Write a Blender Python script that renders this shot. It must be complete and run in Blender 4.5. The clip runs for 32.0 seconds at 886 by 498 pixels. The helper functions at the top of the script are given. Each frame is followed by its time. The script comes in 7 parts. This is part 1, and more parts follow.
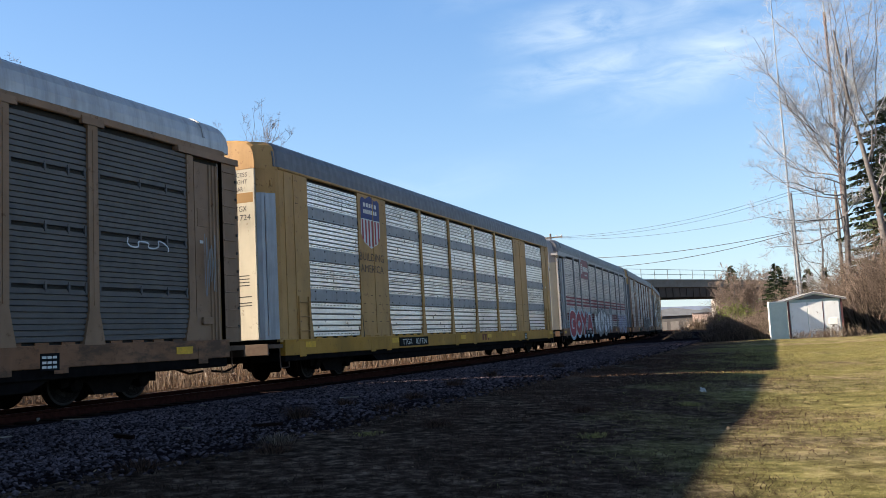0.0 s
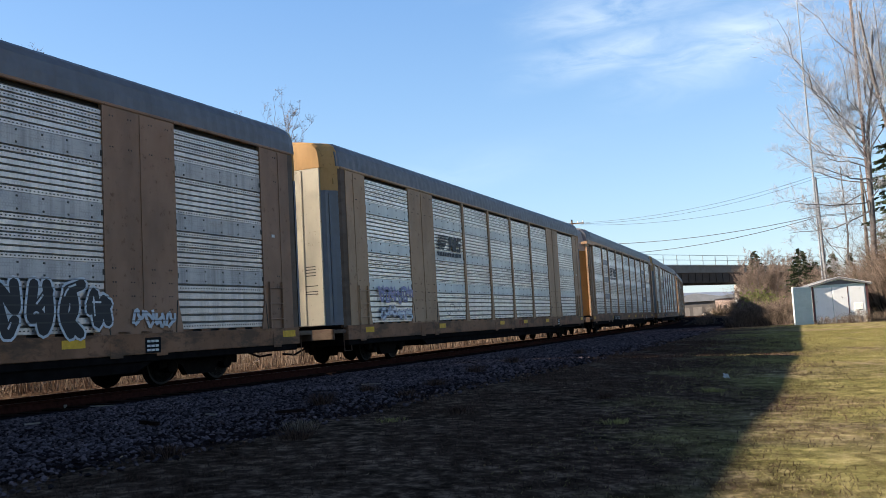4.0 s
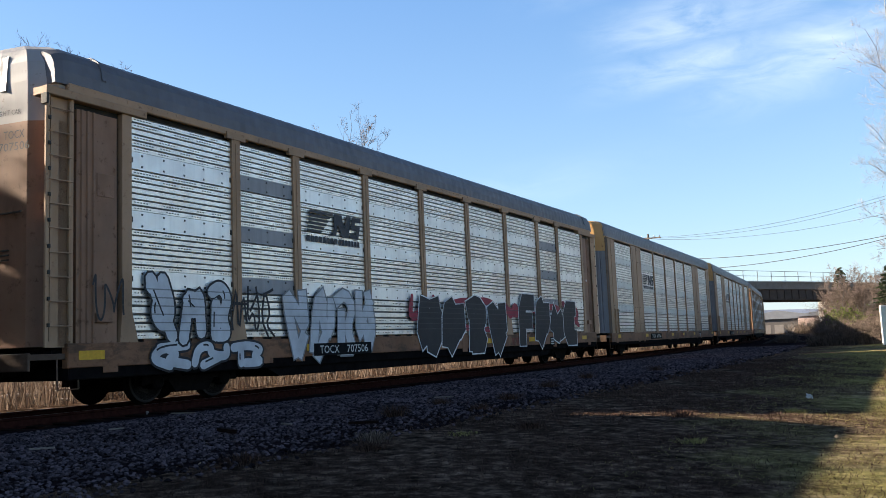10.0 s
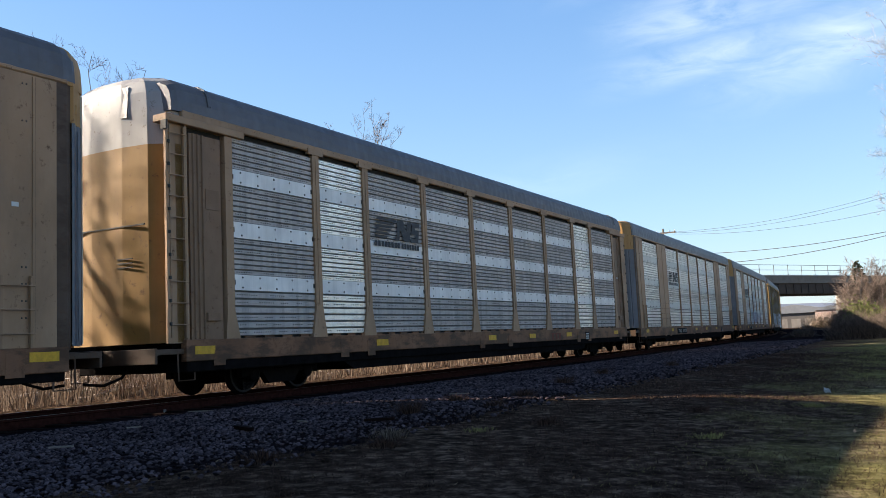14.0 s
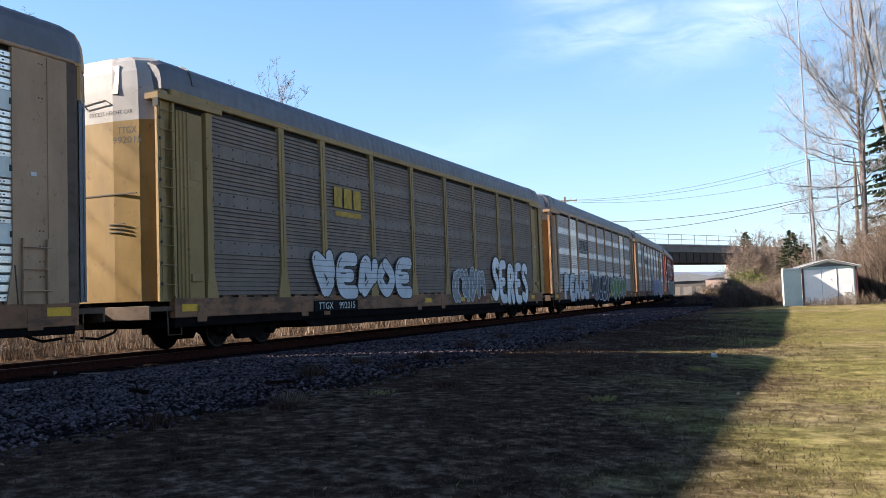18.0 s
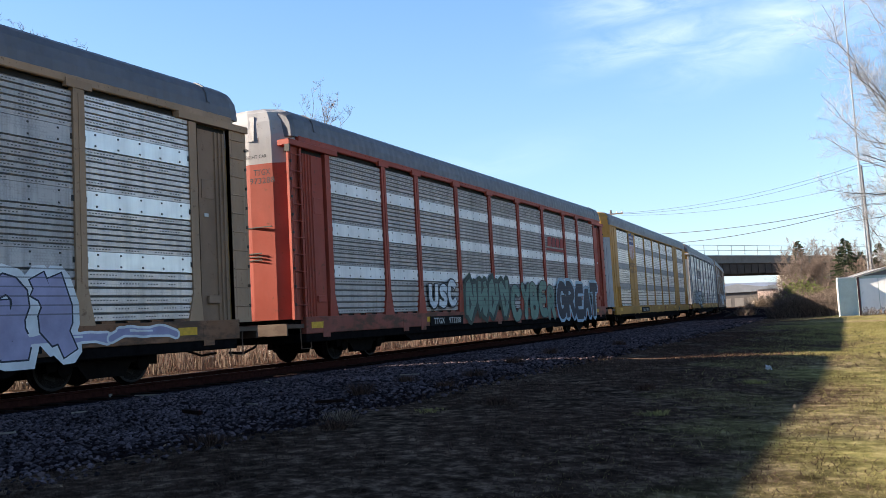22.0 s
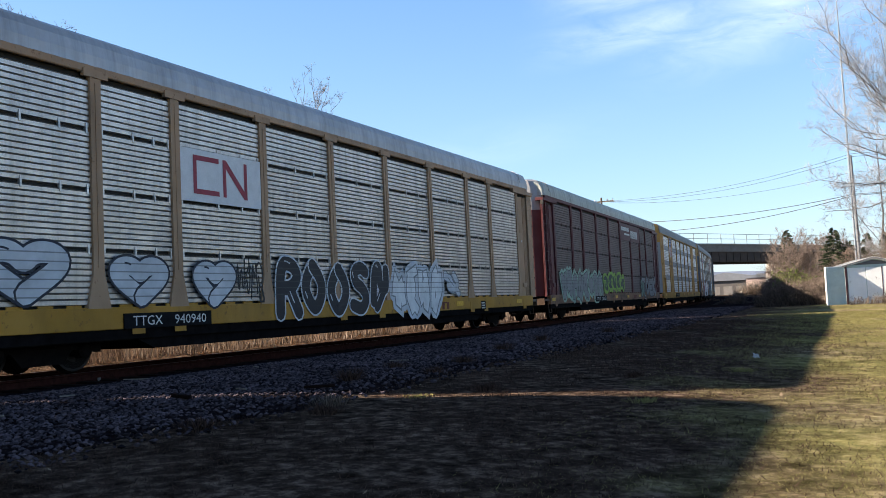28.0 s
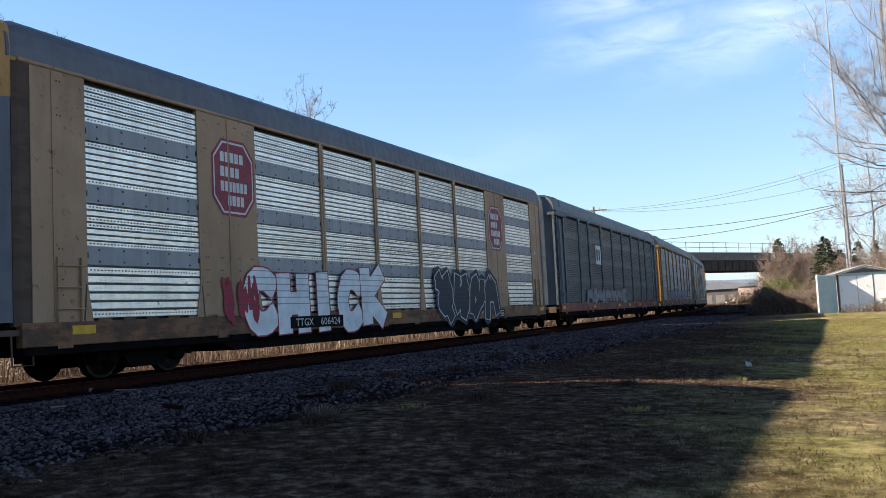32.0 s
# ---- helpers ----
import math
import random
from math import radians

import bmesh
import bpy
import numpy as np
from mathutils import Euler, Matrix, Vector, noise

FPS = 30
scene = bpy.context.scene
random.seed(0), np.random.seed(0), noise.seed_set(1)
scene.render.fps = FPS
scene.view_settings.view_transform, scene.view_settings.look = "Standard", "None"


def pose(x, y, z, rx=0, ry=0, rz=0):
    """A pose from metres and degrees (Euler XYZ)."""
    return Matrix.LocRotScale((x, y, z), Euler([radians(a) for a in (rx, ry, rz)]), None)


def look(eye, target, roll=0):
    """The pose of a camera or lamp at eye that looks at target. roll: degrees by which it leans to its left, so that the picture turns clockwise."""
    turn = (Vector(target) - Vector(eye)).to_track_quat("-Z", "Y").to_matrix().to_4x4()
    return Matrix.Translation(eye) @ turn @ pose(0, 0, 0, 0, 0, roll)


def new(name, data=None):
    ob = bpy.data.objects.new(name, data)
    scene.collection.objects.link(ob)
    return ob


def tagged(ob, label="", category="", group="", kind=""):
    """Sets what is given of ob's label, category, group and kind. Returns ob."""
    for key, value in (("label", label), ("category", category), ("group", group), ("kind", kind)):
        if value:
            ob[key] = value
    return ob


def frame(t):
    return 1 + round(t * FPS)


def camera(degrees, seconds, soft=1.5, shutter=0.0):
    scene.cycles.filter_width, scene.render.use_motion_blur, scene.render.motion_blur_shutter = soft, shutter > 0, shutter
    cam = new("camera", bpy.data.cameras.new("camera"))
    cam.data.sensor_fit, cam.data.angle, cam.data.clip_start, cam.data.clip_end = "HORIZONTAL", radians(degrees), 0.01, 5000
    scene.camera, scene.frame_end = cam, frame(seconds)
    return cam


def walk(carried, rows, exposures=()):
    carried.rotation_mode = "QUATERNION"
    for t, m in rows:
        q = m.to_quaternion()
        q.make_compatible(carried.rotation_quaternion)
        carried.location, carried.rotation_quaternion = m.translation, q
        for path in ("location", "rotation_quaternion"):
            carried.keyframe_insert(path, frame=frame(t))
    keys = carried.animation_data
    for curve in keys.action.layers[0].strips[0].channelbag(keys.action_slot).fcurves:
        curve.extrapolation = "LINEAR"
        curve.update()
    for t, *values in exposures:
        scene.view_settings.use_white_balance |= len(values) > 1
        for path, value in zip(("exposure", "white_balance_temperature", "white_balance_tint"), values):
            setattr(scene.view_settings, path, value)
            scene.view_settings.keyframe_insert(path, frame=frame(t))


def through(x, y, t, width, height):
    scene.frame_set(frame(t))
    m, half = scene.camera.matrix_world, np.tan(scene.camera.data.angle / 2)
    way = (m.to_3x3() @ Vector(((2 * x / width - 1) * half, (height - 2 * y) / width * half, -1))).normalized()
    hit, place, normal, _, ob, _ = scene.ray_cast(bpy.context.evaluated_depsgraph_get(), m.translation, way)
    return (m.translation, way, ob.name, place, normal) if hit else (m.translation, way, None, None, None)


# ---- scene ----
import itertools

# ---------------------------------------------------------------- camera
EYE = (0.0, 0.0, 0.80)
cam = camera(53.2, 32.0, soft=0.8)
# seconds, yaw to the left, pitch up, lean
PATH = [
    (0, 22.60, 5.84, -3.01),
    (0.5, 22.57, 5.66, -3.13),
    (1, 22.58, 5.38, -3.09),
    (1.5, 22.71, 4.95, -3.22),
    (2, 22.87, 4.72, -3.18),
    (2.5, 22.79, 4.75, -3.02),
    (3, 22.81, 4.86, -3.14),
    (3.5, 23.05, 4.95, -3.17),
    (5.5, 27.57, 5.08, -2.95),
    (6, 27.58, 4.88, -2.63),
    (6.5, 27.68, 4.63, -2.19),
    (7, 27.80, 4.45, -1.98),
    (7.5, 28.21, 4.57, -2.34),
    (8, 28.39, 5.03, -2.47),
    (8.5, 28.83, 5.64, -2.46),
    (9, 29.10, 6.04, -2.41),
    (9.5, 28.96, 6.18, -2.42),
    (10, 28.75, 6.16, -2.30),
    (10.5, 28.50, 6.08, -2.45),
    (11, 28.33, 5.93, -2.59),
    (11.5, 28.25, 5.82, -2.64),
    (12, 28.34, 5.79, -2.48),
    (12.5, 28.54, 5.88, -2.43),
    (13, 28.80, 6.08, -2.36),
    (13.5, 29.12, 6.17, -2.45),
    (15.5, 31.56, 4.43, -3.31),
    (16, 31.40, 3.99, -2.93),
    (16.5, 29.61, 3.65, -2.61),
    (17, 26.08, 3.48, -2.49),
    (17.5, 24.16, 3.44, -2.33),
    (18, 23.58, 3.39, -2.06),
    (18.5, 23.24, 3.07, -2.09),
    (19, 23.62, 2.60, -2.02),
    (19.5, 24.23, 2.22, -2.01),
    (20, 24.94, 2.21, -2.71),
    (20.5, 25.74, 2.82, -2.93),
    (21, 26.08, 3.68, -3.02),
    (21.5, 26.25, 4.29, -3.01),
    (22, 26.51, 4.61, -3.14),
    (22.5, 26.77, 4.81, -3.51),
    (23, 26.84, 4.98, -3.57),
    (23.5, 26.96, 4.99, -3.43),
    (24, 27.08, 4.88, -3.63),
    (24.5, 27.13, 4.78, -3.45),
    (25, 26.99, 4.57, -3.24),
    (25.5, 26.85, 4.32, -3.11),
    (27.5, 26.17, 3.82, -3.01),
    (28, 25.93, 3.69, -2.73),
    (28.5, 25.80, 3.64, -2.77),
    (29, 25.75, 3.83, -2.97),
    (29.5, 25.77, 4.10, -3.00),
    (30, 25.66, 4.28, -3.06),
    (30.5, 25.48, 4.31, -3.10),
    (31, 25.52, 4.33, -3.23),
    (31.5, 25.47, 4.37, -3.31),
    (32, 25.43, 4.26, -2.88),
]


def aim(yaw, pitch):
    y, p = radians(yaw), radians(pitch)
    return (EYE[0] - 10 * math.sin(y) * math.cos(p), EYE[1] + 10 * math.cos(y) * math.cos(p), EYE[2] + 10 * math.sin(p))


walk(cam, [(t, look(EYE, aim(yaw, pitch), roll)) for t, yaw, pitch, roll in PATH],
     [(0, 1.49, 6750, 11), (3.5, 1.49, 6750, 11), (7, 1.56, 6800, 11), (13.5, 1.55, 6800, 11), (16, 1.72, 6550, 12), (20.5, 1.72, 6550, 12), (23, 1.66, 6650, 11), (25, 1.58, 6650, 11), (28, 1.64, 6650, 11), (32, 1.62, 6700, 11)])

# ---------------------------------------------------------------- sky, sun, exposure
SUN_WAY = Vector((11.7, 5.0, -6.50)).normalized()
SUN_EL = math.asin(-SUN_WAY.z)
SUN_AZ = math.atan2(-SUN_WAY.x, -SUN_WAY.y)
world = bpy.data.worlds.new("sky")
scene.world = world
world.use_nodes = True
wn = world.node_tree
sky = wn.nodes.new("ShaderNodeTexSky")
sky.sky_type = "NISHITA"
sky.sun_disc = False
sky.sun_elevation, sky.sun_rotation = SUN_EL, SUN_AZ
sky.altitude, sky.air_density, sky.dust_density, sky.ozone_density = 200, 1.0, 0.6, 2.0
wn.links.new(sky.outputs["Color"], wn.nodes["Background"].inputs["Color"])
wn.nodes["Background"].inputs["Strength"].default_value = 0.036
sun = new("sun", bpy.data.lights.new("sun", "SUN"))
sun.data.energy, sun.data.angle, sun.data.color = 5.0, radians(0.5), (1.0, 0.89, 0.74)
sun.matrix_world = look((-60, -25, 40), Vector((-60, -25, 40)) + SUN_WAY)
scene.view_settings.exposure = 1.0

# ---------------------------------------------------------------- mesh helpers
def mesh_of(name, verts, faces, mats=(), index=None, smooth=False):
    me = bpy.data.meshes.new(name)
    me.from_pydata(verts, [], faces)
    for m in mats:
        me.materials.append(m)
    if index is not None:
        me.polygons.foreach_set("material_index", index)
    if smooth:
        me.polygons.foreach_set("use_smooth", [True] * len(me.polygons))
    me.update()
    return me


class Build:
    """Collects boxes, prisms, tubes and sheets into one mesh."""

    def __init__(self):
        self.v, self.f, self.i = [], [], []

    def face(self, pts, k=0):
        n = len(self.v)
        self.v += [tuple(p) for p in pts]
        self.f.append(tuple(range(n, n + len(pts))))
        self.i.append(k)
        return self

    def box(self, x0, x1, y0, y1, z0, z1, k=0, cut=0.0):
        c = min(cut, abs(x1 - x0) / 3, abs(y1 - y0) / 3, abs(z1 - z0) / 3)
        if c <= 0:
            n = len(self.v)
            self.v += [(x, y, z) for x in (x0, x1) for y in (y0, y1) for z in (z0, z1)]
            for q in ((0, 1, 3, 2), (4, 6, 7, 5), (0, 4, 5, 1), (2, 3, 7, 6), (0, 2, 6, 4), (1, 5, 7, 3)):
                self.f.append(tuple(n + a for a in q))
                self.i.append(k)
            return self
        bm = bmesh.new()
        bmesh.ops.create_cube(bm, size=1.0)
        bmesh.ops.scale(bm, vec=(x1 - x0, y1 - y0, z1 - z0), verts=bm.verts)
        bmesh.ops.translate(bm, vec=((x0 + x1) / 2, (y0 + y1) / 2, (z0 + z1) / 2), verts=bm.verts)
        bmesh.ops.bevel(bm, geom=bm.edges[:], offset=c, segments=1, affect="EDGES")
        n = len(self.v)
        self.v += [tuple(v.co) for v in bm.verts]
        self.f += [tuple(n + v.index for v in f.verts) for f in bm.faces]
        self.i += [k] * len(bm.faces)
        bm.free()
        return self

    def prism(self, outline, axis, a, b, k=0):
        """An outline (2D, either turn) pushed along an axis from a to b."""
        n, m = len(self.v), len(outline)
        put = {"x": lambda p, q, d: (d, p, q), "y": lambda p, q, d: (p, d, q), "z": lambda p, q, d: (p, q, d)}[axis]
        self.v += [put(p, q, a) for p, q in outline] + [put(p, q, b) for p, q in outline]
        for j in range(m):
            self.f.append((n + j, n + (j + 1) % m, n + m + (j + 1) % m, n + m + j))
        self.f += [tuple(n + j for j in range(m))[::-1], tuple(n + m + j for j in range(m))]
        self.i += [k] * (m + 2)
        return self

    def tube(self, pts, radii, sides=5, k=0, cap=True):
        n, m = len(self.v), len(pts)
        pts = [Vector(p) for p in pts]
        for j, p in enumerate(pts):
            way = (pts[min(j + 1, m - 1)] - pts[max(j - 1, 0)]).normalized()
            side = way.orthogonal().normalized() if abs(way.z) < 0.95 else way.cross(Vector((0, 1, 0))).normalized()
            up = way.cross(side)
            r = radii[j] if hasattr(radii, "__len__") else radii
            for s in range(sides):
                a = 2 * math.pi * s / sides
                self.v.append(tuple(p + r * (math.cos(a) * side + math.sin(a) * up)))
        for j in range(m - 1):
            for s in range(sides):
                t = (s + 1) % sides
                self.f.append((n + j * sides + s, n + j * sides + t, n + (j + 1) * sides + t, n + (j + 1) * sides + s))
                self.i.append(k)
        if cap:
            self.f += [tuple(n + s for s in range(sides))[::-1], tuple(n + (m - 1) * sides + s for s in range(sides))]
            self.i += [k, k]
        return self

    def lathe(self, rings, axis="x", centre=(0, 0, 0), sides=20, k=0):
        """Rings of (along, radius) turned about an axis."""
        n, m = len(self.v), len(rings)
        for d, r in rings:
            for s in range(sides):
                a = 2 * math.pi * s / sides
                p = (d, r * math.cos(a), r * math.sin(a)) if axis == "x" else (r * math.cos(a), r * math.sin(a), d)
                self.v.append(tuple(c + q for c, q in zip(centre, p)))
        for j in range(m - 1):
            for s in range(sides):
                t = (s + 1) % sides
                self.f.append((n + j * sides + s, n + j * sides + t, n + (j + 1) * sides + t, n + (j + 1) * sides + s))
                self.i.append(k)
        self.f += [tuple(n + s for s in range(sides))[::-1], tuple(n + (m - 1) * sides + s for s in range(sides))]
        self.i += [k, k]
        return self

    def mesh(self, name, *mats, smooth=False):
        me = mesh_of(name, self.v, self.f, mats, self.i, smooth)
        bm = bmesh.new()
        bm.from_mesh(me)
        bmesh.ops.recalc_face_normals(bm, faces=bm.faces)
        bm.to_mesh(me)
        bm.free()
        return me

    def raw(self, name, *mats, smooth=False):
        return mesh_of(name, self.v, self.f, mats, self.i, smooth)


def part(name, me, parent, label="", at=None):
    ob = new(name, me)
    ob.parent = parent
    if at is not None:
        ob.location = at
    return tagged(ob, label=label)


def thing(name, label, category, group="", kind="", me=None, at=(0, 0, 0)):
    ob = new(name, me)
    ob.location = at
    return tagged(ob, label, category, group, kind)


def repaint(ob, *mats):
    """Gives an object its own materials on a shared mesh."""
    for slot, m in zip(ob.material_slots, mats):
        slot.link = "OBJECT"
        slot.material = m
    return ob


# ---------------------------------------------------------------- materials
def nodes_of(name, rough=0.6, metal=0.0, spec=0.5):
    m = bpy.data.materials.new(name)
    m.use_nodes = True
    t = m.node_tree
    b = t.nodes["Principled BSDF"]
    b.inputs["Roughness"].default_value, b.inputs["Metallic"].default_value = rough, metal
    b.inputs["Specular IOR Level"].default_value = spec
    return m, t, b


def node(t, kind, **values):
    n = t.nodes.new(kind)
    for key, value in values.items():
        n.inputs[key.replace("_", " ")].default_value = value
    return n


def place_of(t, scale=(1, 1, 1), turn=False):
    c, m = t.nodes.new("ShaderNodeTexCoord"), t.nodes.new("ShaderNodeMapping")
    m.inputs["Scale"].default_value = scale
    t.links.new(c.outputs["Object"], m.inputs["Vector"])
    return m.outputs["Vector"]


def noise_of(t, where, scale, detail=4.0, rough=0.6):
    n = node(t, "ShaderNodeTexNoise", Scale=scale, Detail=detail, Roughness=rough)
    t.links.new(where, n.inputs["Vector"])
    return n.outputs["Fac"]


def ramp_of(t, fac, stops):
    r = t.nodes.new("ShaderNodeValToRGB")
    e = r.color_ramp.elements
    while len(e) < len(stops):
        e.new(0.5)
    for s, (pos, col) in zip(e, stops):
        s.position = pos
        s.color = (*col, 1) if hasattr(col, "__len__") else (col, col, col, 1)
    t.links.new(fac, r.inputs["Fac"])
    return r.outputs["Color"]


def blend(t, fac, a, b, mode="MIX"):
    n = t.nodes.new("ShaderNodeMix")
    n.data_type, n.blend_type = "RGBA", mode
    for key, value in ((0, fac), (6, a), (7, b)):
        if hasattr(value, "is_output"):
            t.links.new(value, n.inputs[key])
        else:
            n.inputs[key].default_value = value if key == 0 else (*value, 1)
    return n.outputs[2]


def bump_of(t, b, height, strength, distance):
    n = node(t, "ShaderNodeBump", Strength=strength, Distance=distance)
    t.links.new(height, n.inputs["Height"])
    t.links.new(n.outputs["Normal"], b.inputs["Normal"])


def shifted(t, where):
    """Moves a texture by the object's own random number, so that repeats differ."""
    info, add = t.nodes.new("ShaderNodeObjectInfo"), t.nodes.new("ShaderNodeVectorMath")
    mul = t.nodes.new("ShaderNodeMath")
    mul.operation, mul.inputs[1].default_value = "MULTIPLY", 57.0
    t.links.new(info.outputs["Random"], mul.inputs[0])
    t.links.new(where, add.inputs[0])
    t.links.new(mul.outputs[0], add.inputs[1])
    return add.outputs[0]


def paint(name, col, rust=0.25, rough=0.6, dirt=0.45, spec=0.3):
    """Weathered vehicle paint: base warmed against the blue skylight, faded patches, vertical grime, specks of rust."""
    # warmer light on shaded sides is put into the base colour
    col = (col[0], col[1] * 0.96, col[2] * 0.93)
    m, t, b = nodes_of(name, rough, 0.0, spec)
    w = shifted(t, place_of(t))
    streak = shifted(t, place_of(t, (1, 0.55, 0.22)))
    dark = tuple(c * (1 - dirt) + 0.008 for c in col)
    fade = tuple(min(1, c * 1.12 + 0.02) for c in col)
    c1 = blend(t, ramp_of(t, noise_of(t, w, 0.9, 5), [(0.38, 0.0), (0.7, 1.0)]), col, fade)
    c2 = blend(t, ramp_of(t, noise_of(t, streak, 1.7, 6, 0.62), [(0.46, 0.0), (0.86, 0.85)]), c1, dark)
    c3 = blend(t, ramp_of(t, noise_of(t, w, 6.0, 8, 0.75), [(0.61 - 0.08 * rust, 0.0), (0.71 - 0.06 * rust, 0.9)]), c2, (0.10, 0.042, 0.018))
    if rust > 0.55:
        c3 = blend(t, ramp_of(t, noise_of(t, shifted(t, place_of(t, (1, 0.7, 2.0))), 1.6, 5, 0.65), [(0.48, 0.0), (0.60, 0.8)]), c3, (0.055, 0.028, 0.014))
    t.links.new(c3, b.inputs["Base Color"])
    bump_of(t, b, noise_of(t, w, 14.0, 4), 0.15, 0.004)
    return m


def sheet_metal(name, col, metal=0.35, rough=0.42, grime=0.3, holes=1.0):
    """Weathered bright ribbed sheet: cloudy zinc, base warmed against the blue skylight, soot streaks, rows of punched
    holes.
    """
    # tint offsets the blue of the skylight on the shaded sheets
    col = (col[0], col[1] * 0.955, col[2] * 0.90)
    m, t, b = nodes_of(name, rough, metal)
    w = shifted(t, place_of(t))
    streak = shifted(t, place_of(t, (1, 2.4, 0.12)))
    cloud = ramp_of(t, noise_of(t, w, 1.1, 5, 0.6), [(0.3, tuple(c * 0.86 for c in col)), (0.7, tuple(min(1, c * 1.12) for c in col))])
    soot = blend(t, ramp_of(t, noise_of(t, streak, 2.2, 6, 0.7), [(0.45, 0.0), (0.8, grime * 1.6)]), cloud, (0.10, 0.095, 0.09))
    brick = t.nodes.new("ShaderNodeTexBrick")
    brick.offset = 0.5
    for key, value in (("Scale", 1.0), ("Mortar Size", 0.010), ("Brick Width", 0.060), ("Row Height", 0.045), ("Bias", -1.0)):
        brick.inputs[key].default_value = value
    sep, com = t.nodes.new("ShaderNodeSeparateXYZ"), t.nodes.new("ShaderNodeCombineXYZ")
    t.links.new(place_of(t), sep.inputs[0])
    t.links.new(sep.outputs["Y"], com.inputs["X"])
    t.links.new(sep.outputs["Z"], com.inputs["Y"])
    t.links.new(com.outputs[0], brick.inputs["Vector"])
    spots = ramp_of(t, noise_of(t, place_of(t, (1, 1.3, 5.0)), 3.0, 3), [(0.46, 0.0), (0.60, 0.20 * holes)])
    punched = t.nodes.new("ShaderNodeMath")
    punched.operation = "MULTIPLY"
    t.links.new(brick.outputs["Fac"], punched.inputs[0])
    t.links.new(spots, punched.inputs[1])
    t.links.new(blend(t, punched.outputs[0], soot, (0.06, 0.06, 0.065)), b.inputs["Base Color"])
    t.links.new(ramp_of(t, noise_of(t, w, 5, 4), [(0.3, rough - 0.08), (0.7, rough + 0.18)]), b.inputs["Roughness"])
    bump_of(t, b, noise_of(t, w, 3.0, 3), 0.12, 0.006)
    return m


def plain(name, col, rough=0.7, metal=0.0, vary=0.25, scale=5.0, bump=0.2, depth=0.005, spec=0.4):
    m, t, b = nodes_of(name, rough, metal, spec)
    w = shifted(t, place_of(t))
    lo, hi = tuple(c * (1 - vary) for c in col), tuple(min(1, c * (1 + vary)) for c in col)
    big = ramp_of(t, noise_of(t, w, scale, 6, 0.65), [(0.3, lo), (0.7, hi)])
    fine = ramp_of(t, noise_of(t, w, scale * 9, 3), [(0.3, 0.82), (0.7, 1.0)])
    t.links.new(blend(t, 0.7, big, fine, "MULTIPLY"), b.inputs["Base Color"])
    if bump:
        bump_of(t, b, noise_of(t, w, scale * 4, 5), bump, depth)
    return m


def foliage(name, lo, hi, rough=0.75, through=0.0):
    """Leaves, blades and twigs: colour varies piece by piece."""
    m, t, b = nodes_of(name, rough, 0.0, 0.05)
    g = t.nodes.new("ShaderNodeNewGeometry")
    c = ramp_of(t, g.outputs["Random Per Island"], [(0.0, lo), (1.0, hi)])
    n = ramp_of(t, noise_of(t, place_of(t), 0.7, 4), [(0.35, 0.65), (0.65, 1.15)])
    t.links.new(blend(t, 1.0, c, n, "MULTIPLY"), b.inputs["Base Color"])
    if through:
        b.inputs["Subsurface Weight"].default_value = 0.0
        tr, mix = t.nodes.new("ShaderNodeBsdfTranslucent"), t.nodes.new("ShaderNodeMixShader")
        t.links.new(c, tr.inputs["Color"])
        mix.inputs[0].default_value = through
        t.links.new(b.outputs[0], mix.inputs[1])
        t.links.new(tr.outputs[0], mix.inputs[2])
        t.links.new(mix.outputs[0], t.nodes["Material Output"].inputs["Surface"])
    return m


def ground_material():
    m, t, b = nodes_of("lawn_soil", 1.0, 0.0, 0.0)
    w = place_of(t)
    patch = noise_of(t, w, 0.22, 6, 0.65)
    fine = noise_of(t, w, 6.0, 6, 0.7)
    green = ramp_of(t, fine, [(0.3, (0.085, 0.077, 0.028)), (0.5, (0.19, 0.166, 0.066)), (0.72, (0.35, 0.30, 0.135))])
    tan = ramp_of(t, fine, [(0.3, (0.12, 0.092, 0.045)), (0.5, (0.25, 0.195, 0.105)), (0.72, (0.43, 0.35, 0.21))])
    grass = blend(t, ramp_of(t, noise_of(t, w, 0.38, 5, 0.6), [(0.44, 0.0), (0.60, 1.0)]), green, tan)
    # brown dry soil, darkened further to deepen the shade beside the train
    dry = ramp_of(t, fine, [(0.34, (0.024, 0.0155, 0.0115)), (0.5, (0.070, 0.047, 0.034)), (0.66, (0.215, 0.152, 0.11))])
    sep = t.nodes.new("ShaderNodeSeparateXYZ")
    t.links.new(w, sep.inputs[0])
    # drier towards the track, greener on the lawn; dry tones carry the train's shadow
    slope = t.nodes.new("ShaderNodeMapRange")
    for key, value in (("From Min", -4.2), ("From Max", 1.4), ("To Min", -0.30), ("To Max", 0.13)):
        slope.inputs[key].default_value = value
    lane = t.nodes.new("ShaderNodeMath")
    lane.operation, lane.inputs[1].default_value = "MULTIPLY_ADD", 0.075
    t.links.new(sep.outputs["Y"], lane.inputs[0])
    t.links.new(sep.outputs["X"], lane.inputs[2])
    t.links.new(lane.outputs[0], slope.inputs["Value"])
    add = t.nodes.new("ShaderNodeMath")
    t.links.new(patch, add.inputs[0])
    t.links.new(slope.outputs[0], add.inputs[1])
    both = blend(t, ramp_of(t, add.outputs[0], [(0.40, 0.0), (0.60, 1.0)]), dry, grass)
    clump = ramp_of(t, noise_of(t, w, 2.3, 4, 0.6), [(0.36, 0.55), (0.62, 1.2)])
    t.links.new(blend(t, 1.0, both, clump, "MULTIPLY"), b.inputs["Base Color"])
